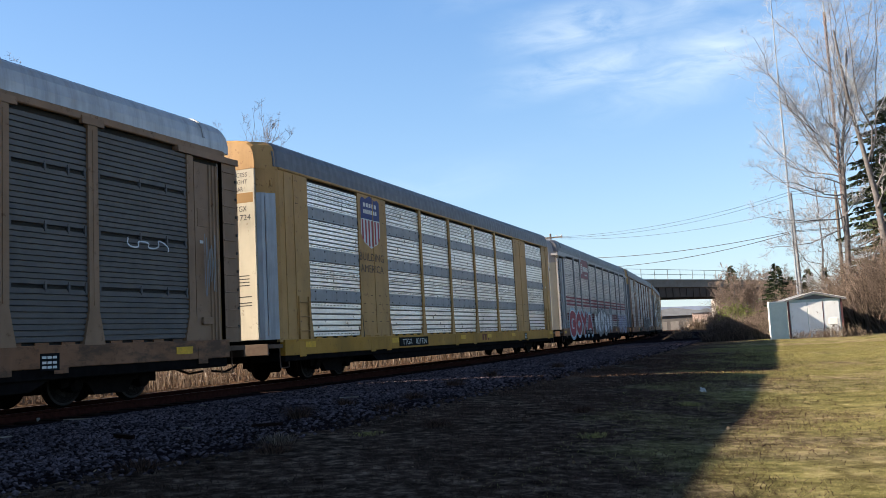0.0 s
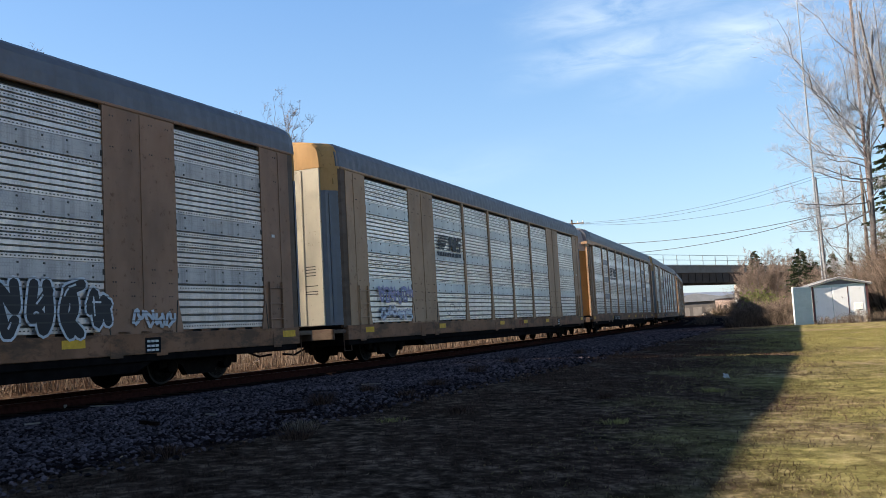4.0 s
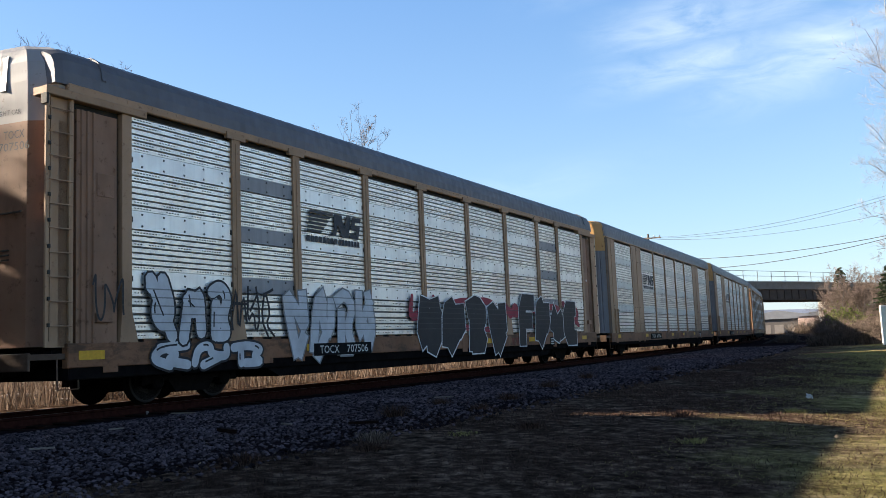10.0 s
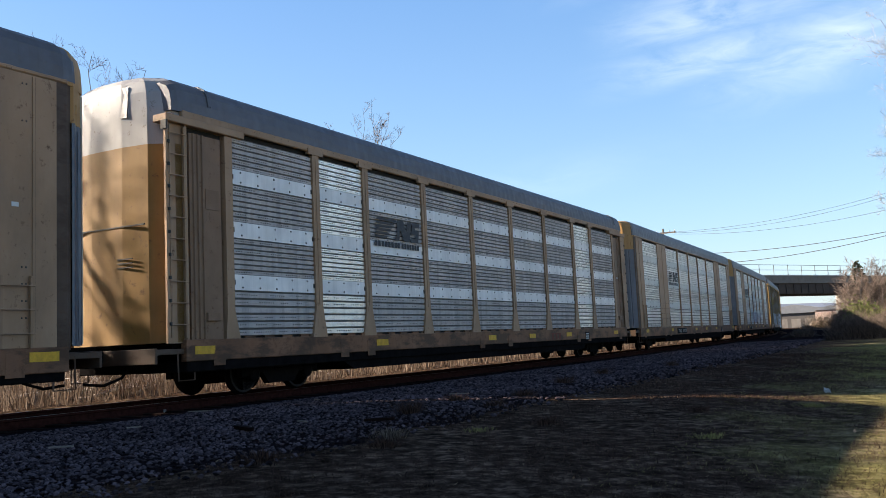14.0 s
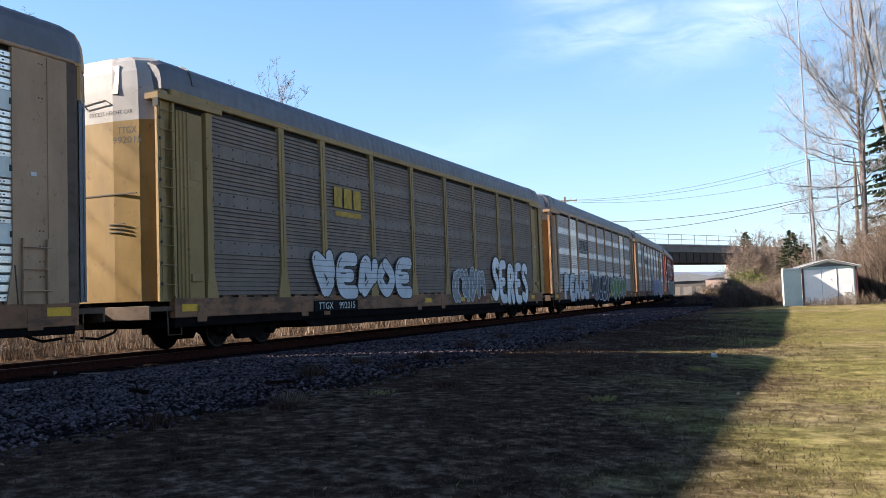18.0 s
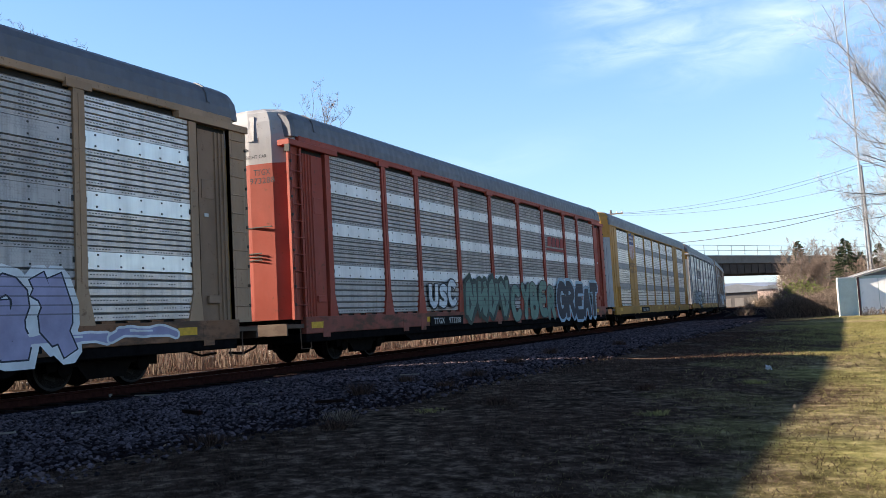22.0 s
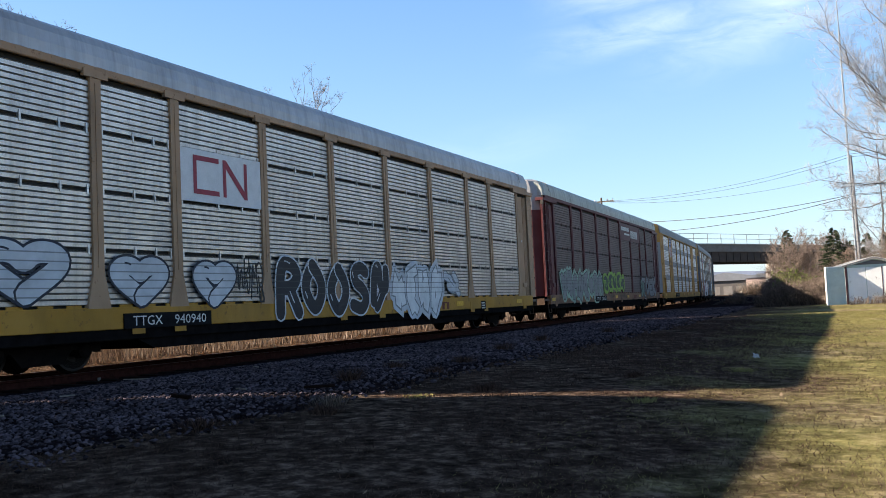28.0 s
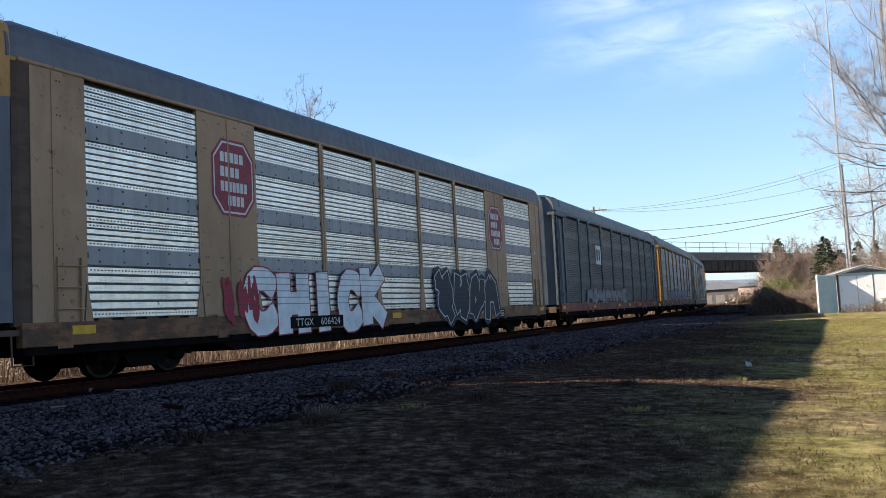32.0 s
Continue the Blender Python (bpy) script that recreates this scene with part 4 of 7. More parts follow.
            poly(b, [(y + p * w * g, z + q * h * g) for p, q in o], x + d, (0, 1, 0)[k])
        for q, a, c, n in ((0.52, -0.62, 0.5, 5), (0.14, -0.62, 0.3, 4), (-0.24, -0.62, 0.66, 7), (-0.60, -0.3, 0.5, 4)):
            bars(b, y + a * w, y + c * w, z + (q - 0.13) * h, z + (q + 0.13) * h, x + 0.006, n, 1, 0.78)
    elif kind in ("wet", "wet_white"):         # two rounded strokes
        red = plain("stroke_red", (0.30, 0.035, 0.055), 0.6, 0, 0.2, 6, 0)
        mats = [M_WHITE if kind == "wet_white" else red, plain("plate_white", (0.66, 0.66, 0.67), 0.6, 0, 0.08, 5, 0)]
        w, h, t = 0.95 * size, 0.42 * size, 0.11 * size
        if kind == "wet":
            poly(b, [(y - 1.36, z - 0.56), (y + 1.36, z - 0.56), (y + 1.36, z + 0.52), (y - 1.36, z + 0.52)], x - 0.004, 1)
        for o in ([(-w, -h), (-w, h), (-0.12 * w, h), (-0.12 * w, h - t), (-w + t, h - t), (-w + t, -h + t), (-0.12 * w, -h + t), (-0.12 * w, -h)],
                  [(0.02 * w, -h), (0.02 * w, h), (0.02 * w + t, h), (0.8 * w, -h + 1.8 * t), (0.8 * w, h), (0.8 * w + t, h), (0.8 * w + t, -h), (0.8 * w, -h), (0.02 * w + t, h - 1.8 * t), (0.02 * w + t, -h)]):
            poly(b, [(y + p, z + q) for p, q in o], x + 0.003)
        if kind == "wet_white":
            bars(b, y - w, y + w, z - h - 0.32, z - h - 0.16, x, 9)
    elif kind == "red_plate":                  # maroon plate with a pale round mark and bars
        mats = [plain("plate_maroon", (0.20, 0.022, 0.035), 0.55, 0, 0.15, 4, 0), M_WHITE]
        poly(b, [(y - 1.36, z - 0.55), (y + 1.36, z - 0.55), (y + 1.36, z + 0.62), (y - 1.36, z + 0.62)], x)
        for j in range(5):
            q = z + 0.30 - j * 0.13
            l = (0.16, 0.25, 0.27, 0.24, 0.14)[j]
            poly(b, [(y - 0.86 - l, q - 0.045), (y - 0.86 + l, q - 0.045), (y - 0.86 + l, q + 0.045), (y - 0.86 - l, q + 0.045)], x + 0.003, 1)
        bars(b, y - 0.45, y + 1.22, z - 0.10, z + 0.20, x + 0.003, 8, 1, 0.78)
        bars(b, y + 0.0, y + 0.9, z - 0.36, z - 0.27, x + 0.003, 8, 1, 0.7)
    elif kind == "yellow_letters":             # three worn yellow strokes over a rule
        mats = [plain("worn_yellow", (0.40, 0.25, 0.03), 0.7, 0, 0.4, 4, 0)]
        bars(b, y - 0.8, y + 0.85, z - 0.05, z + 0.5, x, 3, 0, 0.8)
        poly(b, [(y - 0.75, z - 0.30), (y + 0.75, z - 0.30), (y + 0.75, z - 0.16), (y - 0.75, z - 0.16)], x)
    elif kind == "red_letters":
        mats = [plain("worn_red_letters", (0.30, 0.035, 0.03), 0.7, 0, 0.3, 4, 0)]
        for j in range(4):
            a = y - 1.1 + j * 0.56
            poly(b, [(a, z - 0.2), (a + 0.44, z - 0.2), (a + 0.54, z + 0.2), (a + 0.10, z + 0.2)], x)
        poly(b, [(y - 1.3, z - 0.38), (y + 1.1, z - 0.38), (y + 1.1, z - 0.28), (y - 1.2, z - 0.28)], x)
    elif kind == "dark_letters":
        bars(b, y - 1.2, y + 1.2, z - 0.22, z + 0.22, x, 8, 0, 0.74)
    elif kind == "maroon_sign":                # maroon board across two fields with white bars
        mats = [plain("sign_maroon", (0.085, 0.018, 0.020), 0.6, 0, 0.25, 4, 0), M_WHITE]
        poly(b, [(y - 2.7, z - 0.55), (y + 2.7, z - 0.55), (y + 2.7, z + 0.45), (y - 2.7, z + 0.45)], x + 0.016)
        bars(b, y - 2.4, y - 0.3, z + 0.02, z + 0.24, x + 0.02, 8, 1, 0.72)
        bars(b, y + 0.1, y + 2.2, z - 0.34, z + 0.12, x + 0.02, 7, 1, 0.74)
        poly(b, [(y - 1.7, z - 0.22), (y - 0.2, z - 0.22), (y - 0.2, z - 0.12), (y - 1.7, z - 0.12)], x + 0.02, 1)
    elif kind == "white_block":
        mats = [M_WHITE, M_LOGO]
        poly(b, [(y - 0.6, z - 0.5), (y + 0.6, z - 0.5), (y + 0.6, z + 0.5), (y - 0.6, z + 0.5)], x)
        bars(b, y - 0.45, y + 0.5, z - 0.3, z + 0.3, x + 0.003, 2, 1, 0.7)
    elif kind == "maker_mark":
        for s in (-1, 1):
            poly(b, [(y - 0.55 - s * 0.22, z - 0.27), (y - 0.43 - s * 0.22, z - 0.27), (y - 0.43 + s * 0.22, z + 0.27), (y - 0.55 + s * 0.22, z + 0.27)], x)
        bars(b, y - 0.15, y + 1.05, z - 0.08, z + 0.08, x, 9)
    part("emblem", b.raw("emblem", *mats), car, "road emblem in flat paint")


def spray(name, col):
    """Spray paint over the ribbed sheets: uneven cover, bare lower rib slots and their shade drawn as dark lines."""
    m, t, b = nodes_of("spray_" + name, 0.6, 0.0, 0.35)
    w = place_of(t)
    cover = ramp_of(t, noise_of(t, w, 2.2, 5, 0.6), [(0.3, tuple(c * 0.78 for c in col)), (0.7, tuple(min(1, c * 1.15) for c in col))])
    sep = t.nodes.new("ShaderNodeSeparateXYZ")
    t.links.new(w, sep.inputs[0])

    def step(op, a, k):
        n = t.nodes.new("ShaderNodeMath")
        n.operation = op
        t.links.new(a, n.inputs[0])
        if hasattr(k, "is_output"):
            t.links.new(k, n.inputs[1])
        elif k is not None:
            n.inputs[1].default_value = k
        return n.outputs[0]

    # dark lines in the colour stand in for the shade between the ribs
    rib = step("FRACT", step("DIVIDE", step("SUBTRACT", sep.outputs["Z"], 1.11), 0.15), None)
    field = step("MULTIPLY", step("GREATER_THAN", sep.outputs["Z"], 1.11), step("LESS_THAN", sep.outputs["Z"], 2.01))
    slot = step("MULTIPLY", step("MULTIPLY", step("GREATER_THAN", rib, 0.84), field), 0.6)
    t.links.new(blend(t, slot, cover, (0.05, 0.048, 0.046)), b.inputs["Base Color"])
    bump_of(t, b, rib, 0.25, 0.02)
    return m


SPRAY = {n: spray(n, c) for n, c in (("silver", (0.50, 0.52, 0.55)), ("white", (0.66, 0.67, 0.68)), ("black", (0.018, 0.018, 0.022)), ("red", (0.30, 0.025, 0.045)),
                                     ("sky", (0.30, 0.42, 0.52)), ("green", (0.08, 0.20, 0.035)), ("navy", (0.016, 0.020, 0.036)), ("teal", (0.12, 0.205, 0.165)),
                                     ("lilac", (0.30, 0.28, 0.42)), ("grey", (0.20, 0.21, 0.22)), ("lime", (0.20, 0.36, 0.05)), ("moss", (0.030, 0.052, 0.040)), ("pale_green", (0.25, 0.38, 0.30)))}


# strokes of the letters on a grid of nine by nine; small letters: tangled forms that cannot be read; *: a heart
GLYPHS = {
    "A": "00 48 80/23 63", "B": "00 08 58 76 54 04/54 83 71 50 00", "C": "87 68 28 05 03 20 60 81", "E": "88 08 00 80/04 64", "G": "87 68 28 05 03 20 60 82 84 54",
    "H": "08 00/88 80/04 84", "I": "48 40", "K": "08 00/88 04 80", "L": "08 00 80", "O": "48 16 04 12 40 72 84 76 48", "P": "00 08 58 86 54 04", "R": "00 08 58 86 54 04/44 80",
    "S": "87 58 17 25 64 82 50 01", "T": "08 88/48 40", "U": "08 02 30 50 82 88", "V": "08 40 88", "X": "08 80/00 88", "Y": "08 44 88/44 40", "F": "88 08 00/04 64",
    "a": "01 17 48 44 83 87/20 63", "b": "07 46 13 51 84 58/08 80", "c": "40 03 38 64 32 80/27 88", "d": "04 28 30 67 82/05 85", "e": "18 02 44 50 83 68/24 77", "f": "00 28 43 68 81/16 74", "g": "07 48 86 53 80 30/20 25", "h": "40 15 08 46 83 78/50 72", "*": "40 05 17 37 45 57 77 85 40",
}


def strokes_of(ch):
    return [[(int(p[0]) / 8, int(p[1]) / 8) for p in line.split()] for line in GLYPHS[ch].split("/")]


def stroke(b, pts, w, x, k, style):
    """One painted stroke as a single strip; round or square ends, or both ends drawn out to points."""
    n = len(pts)
    at = len(b.v)
    left, right = [], []
    for j, (y, z) in enumerate(pts):
        (ya, za), (yb, zb) = pts[max(j - 1, 0)], pts[min(j + 1, n - 1)]
        d0, d1 = Vector((y - ya, z - za)), Vector((yb - y, zb - z))
        d0, d1 = (d0 if d0.length > 1e-6 else d1).normalized(), (d1 if d1.length > 1e-6 else d0).normalized()
        d = d0 + d1
        d = d.normalized() if d.length > 0.2 else d1
        grow_by = 1 / max(0.62, d.dot(d1))
        h = w / 2 * grow_by
        if style == "spike":
            h *= 0.22 + 0.78 * math.sin(math.pi * min(1, max(0, j / (n - 1)))) ** 0.6
        left.append((x + 0.00001 * j, y - d.y * h, z + d.x * h))
        right.append((x + 0.00001 * j, y + d.y * h, z - d.x * h))
    b.v += left + right
    for j in range(n - 1):
        b.f.append((at + j, at + j + 1, at + n + j + 1, at + n + j))
        b.i.append(k)
    if style != "spike":
        for j, sign in ((0, -1), (n - 1, 1)):
            a, c, o = at + j, at + n + j, len(b.v)
            (y0, z0), (y1, z1) = pts[max(j - 1, 0)], pts[min(j + 1, n - 1)]
            e = Vector((y1 - y0, z1 - z0)).normalized() * sign * w / 2
            turns = (0.25, 0.5, 0.75) if style == "bubble" else (0.5,)
            p, q = Vector(b.v[a]), Vector(b.v[c])
            mid, arm = (p + q) / 2, (p - q) / 2
            reach = 1.0 if style == "bubble" else 0.55
            cap = []
            for f in turns:
                s_, c_ = math.sin(math.pi * f) * reach, math.cos(math.pi * f)
                cap.append(tuple(mid + arm * c_ + Vector((0, e.x, e.y)) * s_))
            if style != "bubble":
                cap = [tuple(Vector(b.v[a]) + Vector((0, e.x, e.y)) * 0.8), tuple(Vector(b.v[c]) + Vector((0, e.x, e.y)) * 0.8)]
            b.v += cap
            b.f.append((a, *range(o, o + len(cap)), c))
            b.i.append(k)


def tag_letters(car, word, u0, u1, z0, z1, fill, line, seed=1, halo=None, style="block", fat=0.30, edge=0.045, lift=0.0):
    """A sprayed piece, letter by letter: halo, dark outline, fill; each letter a little askew and lapping over the one before."""
    r = random.Random(seed)
    n = len(word)
    w, h = (u1 - u0) / n, z1 - z0
    fat, edge = (fat * 0.74, max(edge, 0.045)) if style == "bubble" else (fat * 0.9, edge)
    thick = fat * min(w, 0.8 * h)
    for j, ch in enumerate(word):
        b = Build()
        inset = thick / 2 + edge
        lean, low, tall = r.uniform(-0.06, 0.06), r.uniform(-0.05, 0.08), r.uniform(0.93, 1.04)
        a, c = Y(u0 + j * w) + inset - 0.04 * w, Y(u0 + (j + 1) * w) - inset + 0.04 * w
        x = SIDE + 0.034 + 0.0009 * j + lift
        lines = []
        for pts in strokes_of(ch):
            pts = [(a + (c - a) * p + lean * h * q, z0 + low + inset + (h * tall - 2 * inset) * q) for p, q in pts]
            lines.append(chaikin(pts, 3 if style == "bubble" else 2) if style != "block" else chaikin(pts, 1))
        for q, pts in enumerate(lines):
            if halo:
                stroke(b, pts, thick + 2 * edge + 0.26, SIDE + 0.0325 + 0.0001 * q + 0.00002 * j, 2, "bubble")
            stroke(b, pts, thick + 2 * edge, x + 0.0001 * q, 1, style)
        for q, pts in enumerate(lines):
            stroke(b, pts, thick, x + 0.0005 + 0.0001 * q, 0, style)
            if style == "bubble" and len(pts) > 12:
                k = len(pts) // 3
                stroke(b, [(p - thick * 0.2, e + thick * 0.16) for p, e in pts[k:k + 5]], 0.035, x + 0.0008 + 0.0001 * q, 1, "block")
        label = fill.replace("_", " ") + " spray-painted letter outlined in " + line.replace("_", " ")
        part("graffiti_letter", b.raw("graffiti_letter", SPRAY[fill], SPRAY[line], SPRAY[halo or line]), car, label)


def chaikin(pts, times=2):
    """Rounds the corners of a line."""
    for _ in range(times):
        out = [pts[0]]
        for (a, c), (e, g) in zip(pts, pts[1:]):
            out += [(0.75 * a + 0.25 * e, 0.75 * c + 0.25 * g), (0.25 * a + 0.75 * e, 0.25 * c + 0.75 * g)]
        pts = out + [pts[-1]]
    return pts


def tag_shapes(car, n, u0, u1, z0, z1, fill, line, seed=1, style="bubble", halo=None, fat=0.42, edge=0.05):
    """Graffiti that cannot be read: tangled letter-like forms."""
    r = random.Random(seed)
    word, last = "", ""
    for _ in range(n):
        last = r.choice([c for c in "abcdefgh" if c != last])
        word += last
    tag_letters(car, word, u0, u1, z0, z1, fill, line, seed, halo, style, fat, edge)


def tag_line(car, u0, u1, z0, z1, line, seed=1, width=0.04, turns=9):
    """A thin looping scrawl."""
    r = random.Random(seed)
    b, pts = Build(), []
    p0, p1 = r.uniform(0, 3), r.uniform(2.2, 3.0)
    for i in range(turns * 10 + 1):
        f = i / (turns * 10)
        pts.append((Y(u0 + (u1 - u0) * (f + 0.05 * math.sin(p1 * turns * f * 2 + p0))), (z0 + z1) / 2 + (z1 - z0) / 2 * math.sin(turns * 2 * math.pi * f * 0.5 + p0) * (0.75 + 0.25 * math.sin(7 * f + p0))))
    stroke(b, chaikin(pts, 1), width, SIDE + 0.034, 0, "bubble")
    part("graffiti", b.raw("graffiti", SPRAY[line]), car, "thin " + line + " spray-painted scrawl")


def number_board(car, text, u, z=0.80, w=2.25):
    b = Build()
    b.box(SIDE + 0.018, SIDE + 0.046, Y(u - w / 2), Y(u + w / 2), z - 0.14, z + 0.14)
    board = part("number_board", b.mesh("number_board", M_BOARD), car)
    left, right = text.split()
    for word, a, c in ((left, -0.41, -0.09), (right, 0.05, 0.43)):
        letter_parts(fit_letters(Build(), word, Y(u + w * a), Y(u + w * c), z - 0.09, z + 0.09, SIDE + 0.049), M_WHITE, board)
    end_lettering(car, left, right)


def end_lettering(car, left, right):
    """Stencils on the end door: owner's mark and number, and the height notice of the tall cars."""
    wide = car["end_kind"] == "B"
    b = Build()
    rows = [(left, 4.30, 0.14, 0.66), (right, 4.08, 0.14, 0.66), ("EXCESS", 5.16, 0.11, 0.66), ("HEIGHT", 4.98, 0.11, 0.66), ("CAR", 4.80, 0.11, 0.66)] if wide else [(left, 4.52, 0.14, 0.74), (right, 4.32, 0.14, 0.74), ("EXCESS", 4.90, 0.085, 0.0), ("HEIGHT", 4.90, 0.085, 0.44), ("CAR", 4.90, 0.085, 0.78)]
    for word, z, h, c in rows:
        w = h * 0.78 * len(word)
        fit_letters(b, word, c - w / 2, c + w / 2, z - h / 2, z + h / 2, 0.0)

    def on_end(p):
        """From the letters' flat sheet to the door, whose sides fold back."""
        return (p[1], Y(0.5965) if wide else Y(0.6575 + 0.1334 * max(0.0, p[1] - 0.42)), p[2])
    b.v = [on_end(p) for p in b.v]
    letter_parts(b, M_LOGO, car)
    if not wide:
        b = Build()
        rim = [(-0.34, 5.13), (0.22, 5.19), (0.38, 5.08), (-0.24, 5.02)]
        for (x0, z0), (x1, z1) in zip(rim, rim[1:] + rim[:1]):
            b.tube([(x0, Y(0.656), z0), (x1, Y(0.656), z1)], 0.012, 4)
        part("hood_mark", b.mesh("hood_mark", M_LOGO), car, "four-sided outline in dark paint")
    if wide:
        part("notice_patch", Build().box(0.16, 1.08, Y(0.597), Y(0.601), 4.45, 4.70).mesh("notice_patch", PAINTS["ochre"]), car, "orange patch below the height notice")


A_POSTS = (5.20, 7.20, 10.04, 12.88, 15.72, 18.56, 21.40, 23.40)
B_POSTS = (10.172, 12.924, 15.676, 18.428)


def tall_side(ob):
    """The tall cars' side sheets reach lower and higher than the others'."""
    ob.scale, ob.location.z = (1, 1, 1.0415), -0.104
    return ob


def autorack(spec):
    """One car carrier with all its parts; spec: see CARS."""
    kind = spec["kind"]
    car = tagged(new("autorack_car"), spec["label"], "railway car", "cars of the train")
    plate, rib, band, roof, sill, post = (PAINTS[spec[k]] for k in ("plate", "rib", "band", "roof", "sill", "post"))
    car["end_kind"] = kind
    style = spec.get("style", "band" if kind == "B" else "dash")
    part("inner_body", body_mesh(kind), car)
    part("underframe", under_mesh(), car, "sooty black underframe")
    repaint(part("roof", roof_mesh(kind), car), roof)
    repaint(part("eave_rail", eave_mesh(kind), car), plate if kind == "B" else post)
    repaint(part("side_sill", sill_mesh(kind), car), sill)
    # far side: one ribbed sheet
    b = kept("far", lambda: Build().box(-1.49, -1.42, Y(1.4), Y(PITCH - 1.4), Z_LOW, Z_TOP + 0.1).mesh("far_side_sheet", M_GALV))
    repaint(part("far_side_sheet", b, car), plate)

    def panels(edges, dark=()):
        for j, (a, c) in enumerate(edges):
            ob = part("side_panel", panel_mesh(c - a, style), car, at=(0, Y((a + c) / 2), 0))
            if kind == "B":
                tall_side(ob)
            odd = j in dark
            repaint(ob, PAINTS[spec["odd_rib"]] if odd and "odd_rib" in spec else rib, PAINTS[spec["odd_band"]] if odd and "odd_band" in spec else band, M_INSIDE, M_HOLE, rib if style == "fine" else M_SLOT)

    if kind == "B":
        ends = [7.42, *B_POSTS, 21.18]
        panels([(2.52, 5.47)] + [(a + (0.07 if a in B_POSTS else 0), c - (0.07 if c in B_POSTS else 0)) for a, c in zip(ends, ends[1:])] + [(23.13, 26.08)])
        for u, w, seams, feet in ((1.945, 1.15, (-0.13,), (0.0, 0.12)), (6.445, 1.95, (0.0,), (0.14, 0.14)), (22.155, 1.95, (0.0,), (0.14, 0.14)), (26.655, 1.15, (0.16,), (0.12, 0.0))):
            repaint(tall_side(part("side_plate", plate_mesh(w, seams, feet), car, at=(0, Y(u), 0))), plate, M_HOLE)
        for u in B_POSTS:
            repaint(tall_side(part("side_post", post_mesh(0.16, 0.36, 0), car, at=(0, Y(u), 0))), post)
        for u in (2.1, 26.5):
            repaint(part("ladder", ladder_mesh(1.0, 2.1, 0.5, 3), car, at=(SIDE + 0.01, Y(u), 0)), plate)
    else:
        ends = [2.48, *A_POSTS, 26.12]
        panels([(a + (0.12 if a in A_POSTS else 0), c - (0.12 if c in A_POSTS else 0)) for a, c in zip(ends, ends[1:])], (1, 7))
        for u in A_POSTS:
            repaint(part("side_post", post_mesh(0.24, 0.52, 0.55 if spec.get("caps", True) else 0), car, at=(0, Y(u), 0)), post)
    for turn in (0, 180):
        flip = pose(0, 0, 0, 0, 0, turn)
        for name, me in end_meshes(kind).items():
            key = {"corner_column": "corner", "end_shoulder": "shoulder", "end_door": "door", "corner_leaf": "leaf", "end_hood": "hood", "hood_slot": "slot", "corner_post": "post", "door_pocket": "pocket", "pocket_post": "post", "cover_plate": "pocket", "latch": "pocket", "pocket_back": "pocket", "header_beam": "post"}[name.removesuffix("_far")]
            ob = part(name.removesuffix("_far"), me, car)
            if turn and name in ("corner_post", "door_pocket", "pocket_post", "cover_plate", "latch", "pocket_back"):
                ob.matrix_basis = Matrix.Diagonal((1, -1, 1, 1))
            else:
                ob.matrix_basis = flip
            if name != "pocket_back":
                repaint(ob, PAINTS[spec.get(key, "zinc_dark" if key == "slot" else spec["plate"])], M_HOLE)
        part("end_platform", step_mesh_at(), car).matrix_basis = flip
        part("coupler", coupler_at(), car).matrix_basis = flip
        if kind == "A":
            u = 1.01 if not turn else PITCH - 1.01
            repaint(part("ladder", ladder_mesh(1.1, 5.05, 0.36, 10), car, at=(SIDE - 0.05, Y(u), 0)), post)
    for u in (4.35, PITCH - 4.35):
        truck = part("bogie", truck_frame_mesh(), car, "greasy cast-steel bogie", at=(0, Y(u), RAIL_Z))
        for y in (-0.89, 0.89):
            part("wheelset", wheelset_mesh(), truck, at=(0, y, 0.455))
    refl = kept("refl", lambda: Build().box(SIDE + 0.015, SIDE + 0.021, -0.26, 0.26, -0.075, 0.075).mesh("reflector", M_REFLECT))
    for u in spec.get("reflectors", (2.4 if kind == "B" else 1.62, 7.7, 13.9, 17.0, 20.4, 27.0 if kind == "B" else 25.9)):
        part("reflector", refl, car, at=(0, Y(u), 0.86))
    marks = kept("sillmarks", sill_marks)
    part("stencil", marks[0], car, "small rust-red stencil marks", at=(0, Y(spec.get("stencil", 16.6 if kind == "B" else 19.2)), 0.80))
    part("placard", marks[1], car, "small black and white placard", at=(0, Y(22.35), 0.78))
    part("placard", marks[2], car, "small white placard", at=(0, Y(26.5 if kind == "B" else 26.55), 3.2))
    for d in spec.get("extra", ()):
        d(car)
    return car


def sill_marks():
    b = bars(Build(), -0.5, 0.5, -0.10, 0.12, SIDE + 0.018, 3, 0, 0.55)
    b.face([(SIDE + 0.018, -0.52, 0.09), (SIDE + 0.018, 0.2, 0.09), (SIDE + 0.018, 0.2, 0.13), (SIDE + 0.018, -0.52, 0.13)])
    p = Build().box(SIDE + 0.0155, SIDE + 0.022, -0.21, 0.21, -0.16, 0.14)
    for z in (-0.10, -0.02, 0.07):
        bars(p, -0.17, 0.17, z - 0.022, z + 0.022, SIDE + 0.024, 3, 1, 0.8)
    q = Build().box(SIDE + 0.002, SIDE + 0.008, -0.06, 0.06, -0.035, 0.035)
    return b.raw("stencil", plain("rust_red_stencil", (0.16, 0.045, 0.03), 0.8, 0, 0.4, 7, 0)), p.mesh("placard", M_BOARD, M_WHITE), q.mesh("placard", M_WHITE)


def step_mesh_at():
    def make():
        b = Build()
        b.box(-1.45, 1.45, Y(0.50), Y(1.25), 0.80, 0.90, cut=0.01)
